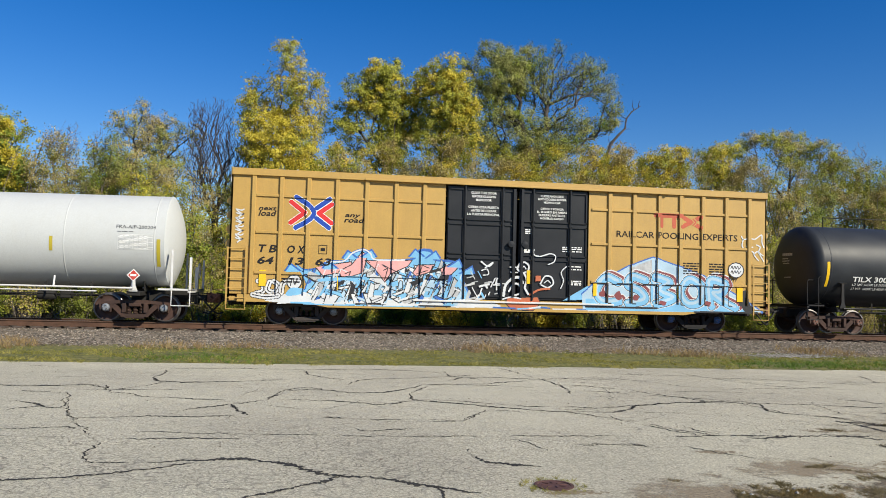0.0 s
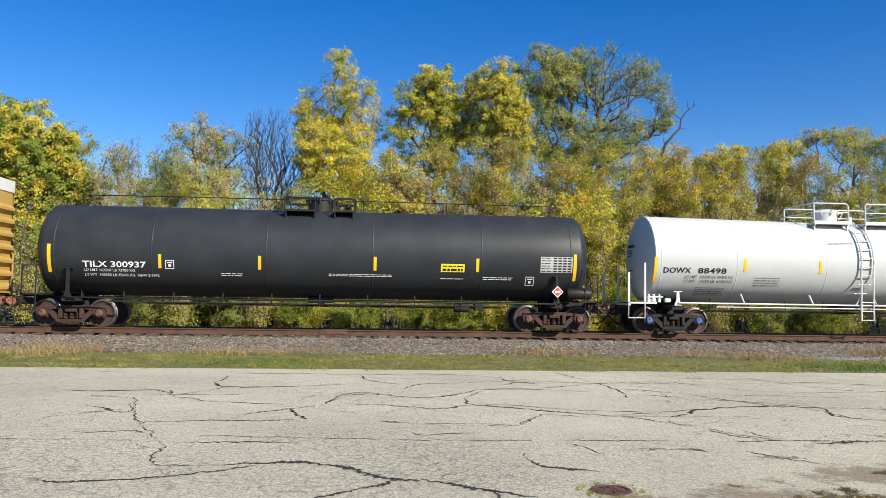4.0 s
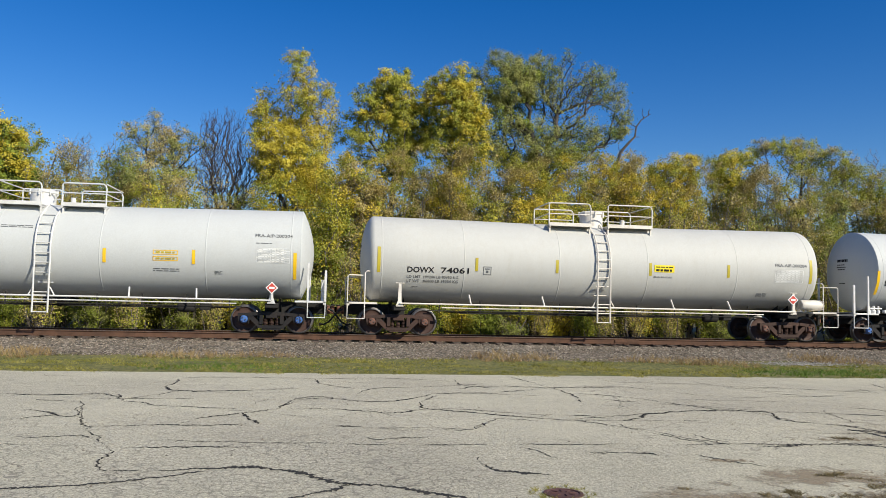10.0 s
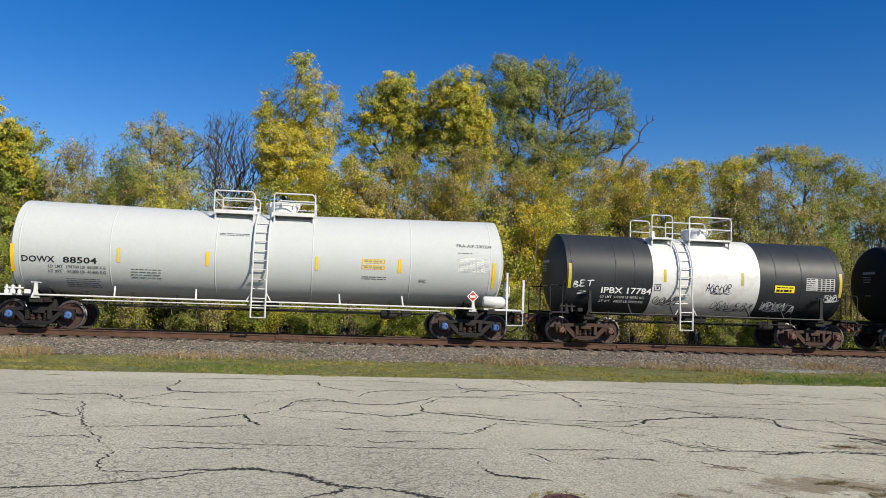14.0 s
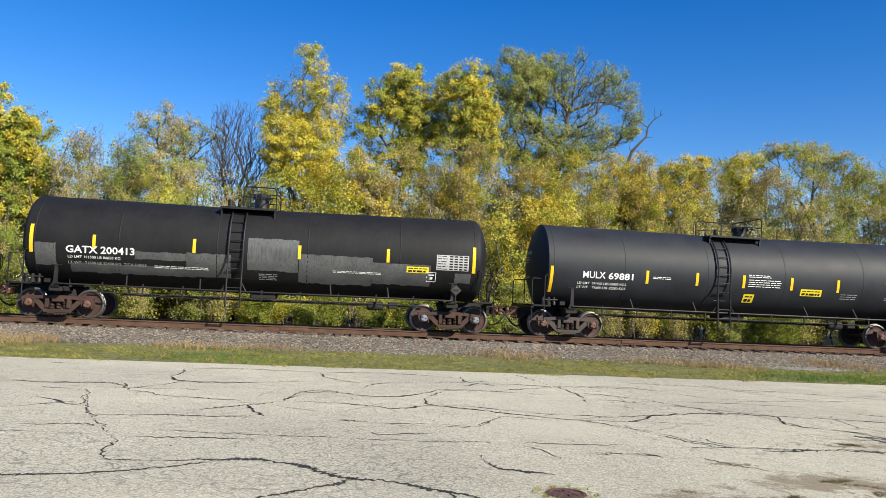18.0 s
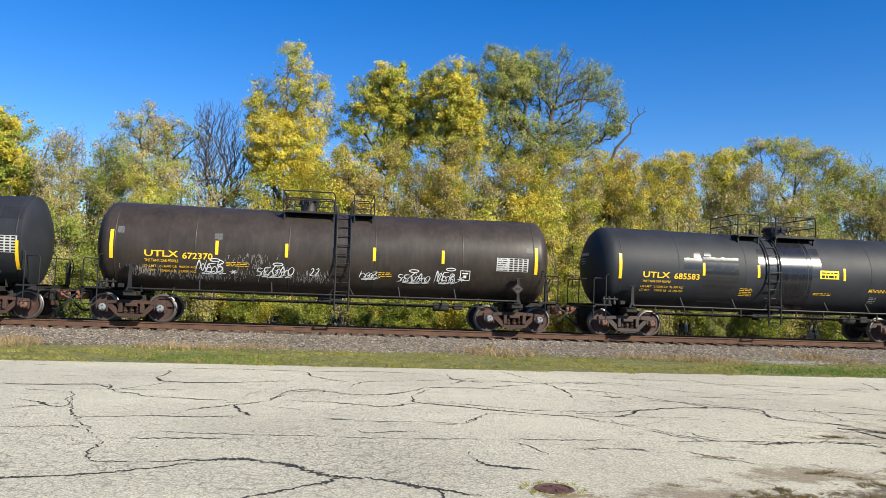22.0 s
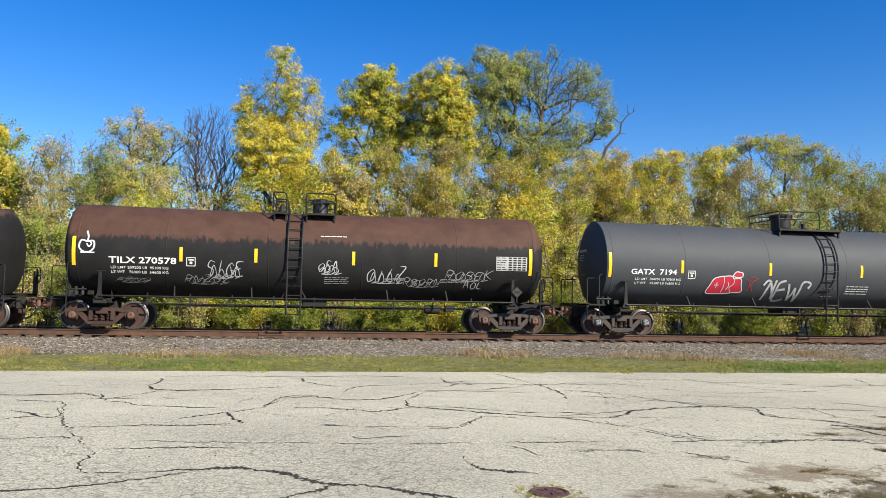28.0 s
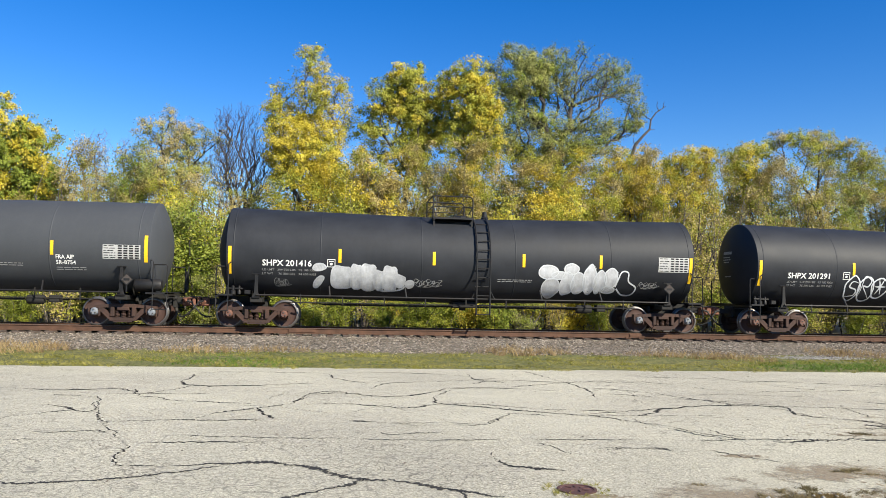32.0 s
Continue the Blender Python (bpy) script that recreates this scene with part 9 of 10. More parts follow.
class Wood:
    """A branching skeleton: every new twig grows from the nearest lower limb; girth follows the number of tips that a limb carries."""

    def __init__(self, rnd, trunk):
        self.rnd, self.p, self.up, self.tips = rnd, np.zeros((16000, 3)), [], []
        self.far = np.zeros(16000)
        self.n = 0
        for q in trunk:
            self.node(q, self.n - 1)

    def node(self, q, parent):
        self.p[self.n] = q
        self.far[self.n] = self.far[parent] + np.linalg.norm(self.p[self.n] - self.p[parent]) if parent >= 0 else 0.0
        self.up.append(parent)
        self.n += 1
        return self.n - 1

    def reach(self, q, step=0.5, wild=0.16, direct=0.0):
        q = np.array(q)
        d = self.p[: self.n] - q
        cost = np.linalg.norm(d, axis=1) + 0.9 * np.maximum(0, d[:, 2] + 0.12) + direct * self.far[: self.n]
        i = int(np.argmin(cost))
        a = self.p[i].copy()
        length = float(np.linalg.norm(q - a))
        k = max(1, int(length / step))
        for j in range(1, k + 1):
            t = j / k
            w = a + (q - a) * t
            if j < k:
                w = w + np.array([self.rnd.uniform(-1, 1), self.rnd.uniform(-1, 1), self.rnd.uniform(-0.4, 1.0)]) * wild * min(1.0, length) * math.sin(math.pi * t)
            i = self.node(w, i)
        self.tips.append(i)

    def mesh(self, name, bark, thin=0.0075, power=0.5, most=0.4):
        load = np.zeros(self.n)
        load[self.tips] = 1
        for i in range(self.n - 1, 0, -1):
            load[self.up[i]] += load[i]
        rad = np.minimum(most, thin * np.maximum(load, 1) ** power)
        rad[0] *= 1.35
        v, f = [], []
        up = np.array(self.up)
        for lo, hi, n in ((0.0, 0.022, 3), (0.022, 0.06, 5), (0.06, 9.0, 8)):
            idx = np.array([i for i in range(1, self.n) if lo <= rad[i] < hi], int)
            if not len(idx):
                continue
            a, b = self.p[up[idx]], self.p[idx]
            d = b - a
            d /= np.linalg.norm(d, axis=1, keepdims=True) + 1e-9
            ref = np.where(np.abs(d[:, 2:3]) < 0.9, np.array([[0.0, 0.0, 1.0]]), np.array([[1.0, 0.0, 0.0]]))
            s = np.cross(d, ref)
            s /= np.linalg.norm(s, axis=1, keepdims=True)
            t = np.cross(d, s)
            r1 = rad[idx]
            r0 = np.minimum(rad[up[idx]], r1 * 1.45)
            base = sum(len(q) for q in v)
            ang = 2 * math.pi * np.arange(n) / n
            ring = s[:, None, :] * np.cos(ang)[None, :, None] + t[:, None, :] * np.sin(ang)[None, :, None]
            both = np.concatenate([a[:, None, :] + ring * r0[:, None, None], b[:, None, :] + ring * r1[:, None, None]], 1)
            v.append(both.reshape(-1, 3))
            k = np.arange(n)
            quad = np.stack([k, (k + 1) % n, (k + 1) % n + n, k + n], 1)
            f.append((quad[None] + (base + np.arange(len(idx)) * 2 * n)[:, None, None]).reshape(-1, 4))
        me = bpy.data.meshes.new(name)
        me.from_pydata(np.concatenate(v).tolist(), [], np.concatenate(f).tolist())
        me.materials.append(bark)
        me.polygons.foreach_set("use_smooth", [True] * len(me.polygons))
        return me


def tree(name, base, lobes, mats, label, seed, leaf=0.105, dens=1.0, twigs=14, bark=BARK, second=0.3, thin=0.0068, power=0.45, fork=0.3, spray=0.135, wild=0.12, depth=1.0, swell=1.45):
    """A tree whose crown is made of lobes (x, height, half width, half height, leafiness); leaves sit in sprays at the twigs' ends."""
    rnd = random.Random(seed)
    bx, by = base
    z0 = heights(by) - 0.1
    ob = thing(name, pose(bx, by, z0), label, "tree")
    top = max(l[1] + l[3] for l in lobes)
    area = sum(l[2] * l[3] for l in lobes)
    xm = sum(l[0] * l[2] * l[3] for l in lobes) / area
    high = max(fork * top, min(l[1] - l[3] for l in lobes) * 0.9)
    steps = max(4, int(high / 0.6))
    trunk = [(((xm - bx) * 0.5 * (i / steps) ** 1.5) + 0.1 * noise.noise(Vector((i * 0.4, seed, 0))), 0.1 * noise.noise(Vector((i * 0.4, seed, 7))), high * i / steps) for i in range(steps + 1)]
    wood, lv = Wood(rnd, trunk), Leaves()
    mids, spots = [], []
    zm = sum(l[1] * l[2] * l[3] for l in lobes) / area
    wide, tall = max(abs(l[0] - xm) for l in lobes) + 0.1, max(abs(l[1] - zm) for l in lobes) + 0.1
    for lx, lz, rx, rz, much in lobes:
        # lobes swell inwards, so that the outline stays
        lx, lz = lx - (swell - 1) * rx * (lx - xm) / wide, lz - (swell - 1) * rz * (lz - zm) / tall
        rx, rz = rx * swell, rz * swell
        c = Vector((lx - bx, rnd.uniform(-1, 1) * depth, lz - z0))
        mids.append(c)
        for _ in range(max(4, int(twigs * math.pi * rx * rz))):
            e = Vector((rnd.gauss(0, 1), rnd.gauss(0, 1), rnd.gauss(0, 1))).normalized() * rnd.random() ** 0.42
            spots.append((c + Vector((e.x * rx, e.y * max(rx, 0.7), e.z * rz)), c, much, rx * rz))
    for c in sorted(mids, key=lambda q: (q - Vector(trunk[-1])).length):
        wood.reach(c, 0.45, wild, 0.55)
    spots.sort(key=lambda q: (q[0] - Vector(trunk[-1])).length + rnd.uniform(0, 0.6))
    for q, c, much, _ in spots:
        wood.reach(q, 0.35, wild, 0.25)
        many = int(700 / twigs * dens * much * rnd.uniform(0.35, 1.65))
        if many > 0:
            tint = noise.noise(Vector((q.x * 0.9 + seed, q.y * 0.9, q.z * 0.9)))
            lv.add(q, many, spray, leaf, c - Vector((0, 0, 0.3)), 1 if len(mats) > 1 and tint + rnd.uniform(-0.25, 0.25) > 0.55 - 1.1 * second else 0)
    part("trunk", wood.mesh("trunk", bark, thin, power), None, ob)
    if lv.m:
        part("crown", lv.mesh(mats), None, ob)
    return ob


YT = 46.0
tree("tree", (-2.2, YT), [(-2.0, 15.35, 0.7, 0.6, 1.0), (-1.5, 14.45, 0.5, 0.8, 1.0), (-2.6, 14.15, 0.6, 1.0, 0.35), (-2.2, 12.25, 1.0, 1.1, 1.0), (-1.6, 13.25, 0.7, 0.7, 0.7), (-2.1, 10.55, 1.4, 1.1, 1.2), (-2.4, 9.05, 1.6, 1.1, 1.2), (-1.2, 7.95, 1.1, 0.9, 1.5), (-4.1, 13.55, 0.5, 0.7, 0.7), (-4.5, 12.75, 0.5, 0.4, 0.7), (-4.1, 11.95, 0.6, 0.9, 1.0), (-4.1, 10.45, 0.8, 1.1, 1.0), (-3.9, 8.95, 0.9, 1.0, 1.0), (-0.3, 14.15, 0.4, 0.4, 0.8), (0.1, 13.15, 0.3, 1.1, 0.45), (-0.1, 11.65, 0.7, 0.9, 0.45), (-0.8, 12.35, 0.6, 0.9, 0.5), (-0.4, 8.95, 0.9, 1.1, 0.7)], [LEAF_YELLOW, LEAF_OLIVE], "tall slim tree with thinning yellow leaves", 31, second=0.25, fork=0.25, wild=0.08, swell=1.4, dens=1.1, spray=0.15)
tree("tree", (3.6, YT + 0.5), [(2.2, 13.9, 0.9, 0.7, 1.0), (1.2, 12.4, 0.6, 0.6, 0.7), (3.2, 14.7, 0.9, 0.7, 1.0), (4.1, 14.9, 0.6, 0.6, 1.0), (3.3, 13.6, 1.0, 0.9, 1.2), (4.0, 12.6, 0.9, 0.9, 1.2), (4.7, 11.7, 0.9, 0.9, 1.0), (2.7, 13.1, 0.7, 0.6, 0.5), (1.7, 11.3, 0.9, 0.5, 0.7), (1.4, 10.3, 0.7, 0.6, 0.7), (2.8, 10.0, 0.7, 0.7, 0.5), (4.2, 10.7, 0.9, 0.7, 1.0), (3.9, 9.3, 1.1, 0.6, 1.0), (5.1, 13.8, 0.7, 0.7, 1.0), (5.4, 12.5, 0.8, 0.9, 1.0), (1.9, 12.9, 0.7, 0.6, 0.8), (0.9, 11.6, 0.5, 0.5, 0.7), (5.3, 11.2, 0.9, 0.9, 1.0)], [LEAF_OLIVE, LEAF_YELLOW], "broad olive-green tree with dark limbs", 32, bark=BARK_DARK, second=0.3, leaf=0.115)
tree("tree", (6.9, YT - 0.5), [(5.9, 14.6, 0.6, 0.8, 1.0), (7.0, 15.2, 0.9, 0.6, 1.0), (6.8, 14.1, 0.9, 0.8, 1.2), (7.4, 13.0, 1.1, 1.0, 1.2), (6.3, 12.2, 0.7, 0.7, 1.0), (7.1, 11.6, 1.2, 0.9, 1.2), (7.5, 10.4, 1.0, 0.7, 1.0), (5.9, 10.9, 0.7, 0.7, 0.7), (8.2, 14.1, 0.8, 1.0, 1.2), (8.3, 11.8, 0.8, 0.9, 1.0), (5.5, 13.6, 0.6, 0.8, 0.9), (8.9, 13.0, 0.5, 0.8, 1.0), (8.6, 10.4, 0.7, 0.7, 0.9)], [LEAF_OLIVE, LEAF_YELLOW], "rounded tree with gold and olive leaves", 33, bark=BARK_DARK, second=0.5, leaf=0.115)
BOUGHS = [(8.7, 16.0, 0.5, 0.4, 1.0), (9.8, 16.8, 0.6, 0.5, 1.2), (10.9, 16.9, 0.6, 0.6, 1.2), (11.1, 15.9, 0.8, 0.8, 1.5), (10.3, 15.0, 1.1, 0.8, 1.5), (11.7, 15.2, 0.5, 0.8, 1.2), (9.9, 13.8, 0.7, 0.6, 1.0), (10.8, 14.1, 0.8, 0.7, 1.2), (12.6, 17.4, 0.5, 0.4, 0.9), (14.4, 17.2, 0.5, 0.4, 0.25), (12.9, 14.7, 0.9, 0.7, 0.8), (14.1, 14.2, 0.8, 0.7, 0.3), (10.7, 12.8, 0.8, 0.6, 1.0), (9.6, 12.5, 0.6, 0.4, 0.5), (12.0, 12.6, 0.9, 0.7, 0.9), (12.2, 11.2, 0.9, 0.6, 1.0), (13.4, 11.8, 0.9, 0.7, 0.9)]
BOUGHS += [(15.9, 16.1, 1.1, 0.6, 0.2), (17.0, 16.5, 0.7, 0.5, 0.8), (16.5, 15.5, 0.8, 0.5, 0.6), (17.5, 14.9, 0.8, 0.5, 0.45), (18.1, 13.7, 0.5, 0.7, 0.8), (17.3, 12.5, 0.9, 0.5, 0.8), (15.5, 12.9, 0.9, 0.5, 0.45), (14.7, 12.5, 0.8, 0.5, 0.7), (16.0, 11.8, 0.9, 0.5, 0.7), (14.0, 10.8, 0.9, 0.6, 0.8), (15.3, 14.4, 0.9, 0.6, 0.15)]
BOUGHS += [(10.2, 11.2, 1.0, 0.8, 0.9), (11.2, 10.2, 1.0, 0.8, 1.0), (9.2, 11.4, 0.8, 0.7, 0.7), (13.2, 10.3, 1.0, 0.7, 0.9), (15.0, 10.8, 0.8, 0.6, 0.8), (9.0, 14.8, 0.6, 0.5, 0.9), (12.0, 16.2, 0.5, 0.6, 0.8), (12.7, 16.2, 0.7, 0.6, 0.8), (13.5, 15.6, 0.8, 0.7, 0.45), (15.0, 15.6, 0.9, 0.7, 0.15), (13.6, 16.9, 0.6, 0.5, 0.4), (18.5, 12.9, 0.5, 0.5, 0.8), (18.0, 15.4, 0.6, 0.5, 0.7)]
tree("tree", (12.7, YT + 1), BOUGHS, [LEAF_GREYGREEN, LEAF_GREEN], "tall grey-green tree with spreading bare limbs", 34, bark=BARK_DARK, second=0.3, fork=0.27, twigs=26, thin=0.0082, leaf=0.10, swell=1.38, dens=1.2)
tree("tree", (17.0, YT - 1), [(16.0, 10.4, 0.7, 0.5, 1.0), (15.7, 9.4, 0.8, 0.7, 1.0), (17.0, 9.3, 0.7, 0.7, 0.7), (18.1, 10.8, 0.6, 0.5, 0.6), (18.1, 9.7, 0.7, 0.7, 1.0), (16.6, 7.6, 1.2, 1.2, 1.0), (18.0, 7.4, 1.1, 1.3, 0.8)], [LEAF_GOLD, LEAF_BROWN], "low golden tree at the wood's edge", 35, second=0.45)
tree("tree", (21.4, YT), [(21.0, 10.9, 0.7, 0.5, 1.0), (21.8, 10.7, 0.7, 0.6, 1.2), (21.4, 9.7, 0.9, 0.7, 1.2), (21.2, 8.6, 0.9, 0.7, 1.0), (22.3, 9.8, 0.3, 0.7, 1.0), (20.4, 9.6, 0.7, 1.0, 1.0), (20.2, 10.7, 0.6, 0.5, 0.7), (21.2, 7.2, 1.3, 1.1, 0.7)], [LEAF_GOLD, LEAF_YELLOW], "rounded tree with golden autumn leaves", 36, second=0.3)
tree("tree", (25.2, YT), [(24.4, 11.3, 0.7, 0.5, 1.2), (25.3, 11.5, 0.6, 0.5, 1.0), (24.8, 10.1, 0.9, 0.7, 1.4), (25.7, 8.8, 0.8, 0.8, 1.2), (24.3, 10.0, 0.5, 0.7, 1.0), (26.5, 8.7, 0.7, 0.7, 1.0), (25.0, 7.4, 1.2, 1.0, 0.8)], [LEAF_OLIVE, LEAF_YELLOW], "yellow-green tree with a domed crown", 37, second=0.5)
tree("tree", (29.4, YT + 0.6), [(26.2, 11.65, 0.7, 0.5, 1.2), (27.5, 12.25, 0.8, 0.5, 1.3), (28.8, 12.35, 0.7, 0.5, 1.3), (30.4, 12.45, 0.8, 0.6, 1.4), (29.3, 11.45, 1.0, 0.6, 0.8), (31.6, 11.85, 0.8, 0.6, 1.2), (32.6, 11.15, 0.8, 0.7, 1.1), (31.3, 10.75, 1.0, 0.7, 0.7), (33.7, 10.65, 0.8, 0.7, 1.1), (32.2, 9.85, 1.1, 0.7, 0.8), (34.4, 9.65, 0.7, 0.7, 1.0), (30.1, 10.55, 0.7, 0.6, 0.35), (30.4, 8.15, 1.0, 0.7, 1.2), (28.6, 9.25, 0.7, 0.7, 0.15), (27.0, 10.35, 0.7, 0.6, 0.12), (33.0, 8.65, 1.0, 0.7, 1.0), (35.2, 10.45, 0.6, 0.7, 0.8), (35.3, 8.85, 0.7, 0.8, 1.0)], [LEAF_OLIVE, LEAF_BROWN], "wide domed olive tree with open branches", 38, bark=BARK_DARK, second=0.4, twigs=18, fork=0.4, wild=0.12, leaf=0.095, swell=1.35)
tree("tree", (37.5, YT), [(37.2, 10.6, 1.1, 0.9, 0.6), (38.3, 9.6, 1.3, 1.2, 0.7), (36.8, 8.6, 1.2, 1.2, 0.8), (38.4, 7.6, 1.5, 1.2, 0.8), (36.6, 6.8, 1.3, 1.2, 0.8)], [LEAF_OLIVE, LEAF_BROWN], "olive tree with thin brownish crown", 39, second=0.5)
tree("tree", (41.5, YT), [(41.6, 13.0, 1.4, 1.6, 1.0), (41.2, 11.0, 2.0, 1.8, 1.0), (42.3, 8.6, 2.6, 2.4, 1.0), (40.2, 7.6, 2.0, 2.0, 1.0)], [LEAF_GREEN, LEAF_OLIVE], "dark green tree beyond the lot's corner", 40, second=0.3)
tree("tree", (-9.6, YT), [(-10.0, 11.7, 0.4, 0.5, 0.9), (-11.1, 10.9, 0.6, 0.5, 0.9), (-9.7, 10.8, 0.6, 0.5, 1.0), (-8.7, 11.0, 0.7, 0.5, 1.0), (-9.2, 10.1, 0.9, 0.6, 1.0), (-10.6, 10.0, 0.8, 0.6, 0.7), (-10.8, 8.4, 0.8, 0.9, 0.6), (-10.2, 7.9, 1.1, 0.8, 1.2), (-8.6, 9.1, 0.9, 0.9, 0.6), (-7.1, 10.5, 0.6, 0.6, 0.7), (-8.3, 7.6, 0.9, 0.8, 0.7)], [LEAF_GREYGREEN, LEAF_BROWN], "olive-brown tree with an uneven crown", 41, second=0.55, twigs=18, leaf=0.095, bark=BARK_DARK)
tree("tree", (-17.2, YT - 1.5), [(-17.5, 10.0, 0.9, 0.8, 1.2), (-16.7, 10.3, 0.8, 0.7, 1.0), (-17.6, 9.0, 1.0, 0.8, 1.2), (-16.4, 9.4, 0.6, 0.8, 0.9), (-17.6, 7.8, 0.9, 0.8, 1.0), (-16.5, 8.3, 0.8, 0.5, 0.7), (-16.1, 7.0, 0.9, 0.9, 1.3), (-15.7, 6.0, 1.0, 0.9, 1.3), (-15.3, 7.7, 0.5, 0.8, 1.0), (-18.8, 10.8, 1.3, 1.3, 1.2), (-19.2, 8.8, 1.5, 1.4, 1.2), (-18.6, 6.6, 1.5, 1.4, 1.0), (-16.6, 4.6, 1.5, 1.0, 1.0)], [LEAF_GREEN, LEAF_YELLOW], "bright green tree turning yellow", 42, second=0.5, leaf=0.115)
tree("tree", (-22.5, YT), [(-21.3, 11.2, 1.9, 1.9, 1.0), (-22.5, 12.0, 1.8, 1.5, 1.0), (-23.6, 10.0, 2.2, 2.0, 1.0), (-21.8, 8.2, 2.4, 2.2, 1.0)], [LEAF_GREEN, LEAF_OLIVE], "leafy green tree at the wood's edge", 43, second=0.4, leaf=0.115)
tree("tree", (-13.0, YT + 1), [(-14.3, 9.2, 0.6, 0.5, 0.35), (-13.6, 8.0, 0.8, 0.6, 0.5), (-13.2, 7.1, 0.9, 0.6, 1.0), (-14.4, 8.2, 0.5, 0.8, 0.3), (-11.9, 9.3, 0.6, 0.8, 0.8), (-12.0, 7.9, 0.8, 0.8, 1.0), (-11.5, 6.7, 1.0, 0.6, 1.2)], [LEAF_GREYGREEN, LEAF_BROWN], "thin grey-green tree among bare ones", 44, second=0.5, twigs=22, leaf=0.09)
tree("tree", (-5.75, YT), [(-6.0, 11.8, 1.0, 0.8, 0), (-7.0, 11.8, 0.5, 0.6, 0), (-5.1, 10.4, 0.8, 1.0, 0), (-6.4, 10.3, 0.9, 0.8, 0), (-5.7, 9.1, 1.1, 0.9, 0), (-7.2, 9.5, 0.5, 0.6, 0), (-5.1, 7.7, 0.8, 0.8, 0), (-6.7, 8.2, 0.8, 0.6, 0), (-6.9, 8.9, 0.8, 0.8, 0.06), (-4.4, 9.0, 0.6, 0.9, 0), (-4.6, 7.4, 0.7, 0.8, 0.05), (-6.2, 6.8, 1.0, 0.7, 0.1), (-7.4, 7.4, 0.7, 0.7, 0.1)], [LEAF_BROWN], "leafless dark tree with fine twigs", 51, bark=BARK_DARK, twigs=84, thin=0.0052, power=0.42, wild=0.10, fork=0.42, swell=1.45)
tree("tree", (-14.6, YT + 0.5), [(-14.3, 10.4, 0.6, 0.8, 0), (-14.6, 9.3, 0.8, 0.6, 0), (-13.8, 9.6, 0.5, 0.6, 0.1), (-14.7, 7.7, 0.6, 0.8, 0)], [LEAF_BROWN], "bare grey tree behind the train", 52, bark=TWIG, twigs=44, thin=0.0065, power=0.38, wild=0.12, swell=1.3)
tree("tree", (-12.6, YT + 1.5), [(-12.8, 10.2, 0.4, 0.8, 0), (-12.6, 9.3, 0.5, 0.6, 0.1), (-12.8, 7.8, 0.5, 0.8, 0.1)], [LEAF_BROWN], "bare grey tree with upright twigs", 53, bark=TWIG, twigs=44, thin=0.0065, power=0.38, wild=0.12, swell=1.3)
tree("tree", (35.6, YT + 1), [(36.0, 12.0, 0.4, 0.8, 0), (36.4, 10.7, 0.6, 0.7, 0.1), (35.7, 10.0, 0.6, 0.7, 0)], [LEAF_BROWN], "bare tree with thin upright branches", 54, bark=TWIG, twigs=44, thin=0.0065, power=0.38, wild=0.12, swell=1.3)
tree("tree", (11.9, 42.6), [(11.3, 7.3, 0.8, 0.5, 1), (10.9, 6.5, 0.8, 0.8, 1), (11.8, 5.4, 0.9, 0.9, 1.0), (11.6, 4.2, 1.1, 0.9, 1.0), (12.1, 2.9, 1.1, 0.9, 0.9)], [LEAF_GOLD], "narrow bright yellow tree behind the track", 57, fork=0.2)
tree("tree", (1.4, 44), [(2.6, 8.0, 0.5, 1.0, 1), (2.7, 7.2, 0.7, 0.7, 1), (1.2, 7.9, 0.8, 1.1, 0.6), (0.8, 8.8, 0.8, 0.8, 0.6), (1.2, 6.9, 0.8, 0.5, 1)], [LEAF_BROWN, LEAF_GOLD], "orange-brown young tree with thin leaves", 58, second=0.5, fork=0.3)
# the dead trunk that bends over to one side
dead = thing("dead_tree", pose(16.45, YT - 1.2, 0), "dead leafless trunk bent at the top", "tree")
g = Geo()
g.tube([(0, 0, 0), (0.05, 0, 5), (0.09, 0, 8.5), (0.35, 0, 9.85), (0.7, 0, 11.0), (1.2, 0, 11.6), (1.6, 0, 12.0), (1.68, 0, 12.6), (2.0, 0, 13.05), (2.6, 0, 13.46)], [0.15, 0.14, 0.12, 0.105, 0.09, 0.075, 0.06, 0.045, 0.035, 0.012], 8)
for a, b in (((1.6, 0, 12.0), (1.98, 0.1, 12.02)), ((2.15, 0, 13.15), (2.08, 0.1, 13.8)), ((2.45, 0, 13.36), (2.5, 0, 13.75)), ((0.7, 0, 11.0), (0.62, 0.2, 11.5)), ((1.68, 0, 12.6), (1.2, 0.1, 12.95)), ((0.35, 0, 9.85), (1.0, 0.1, 10.6))):
    limb(g, a, b, 0.03, 0.008, random.Random(3), 0.3)
part("trunk", g, BARK_DARK, dead)


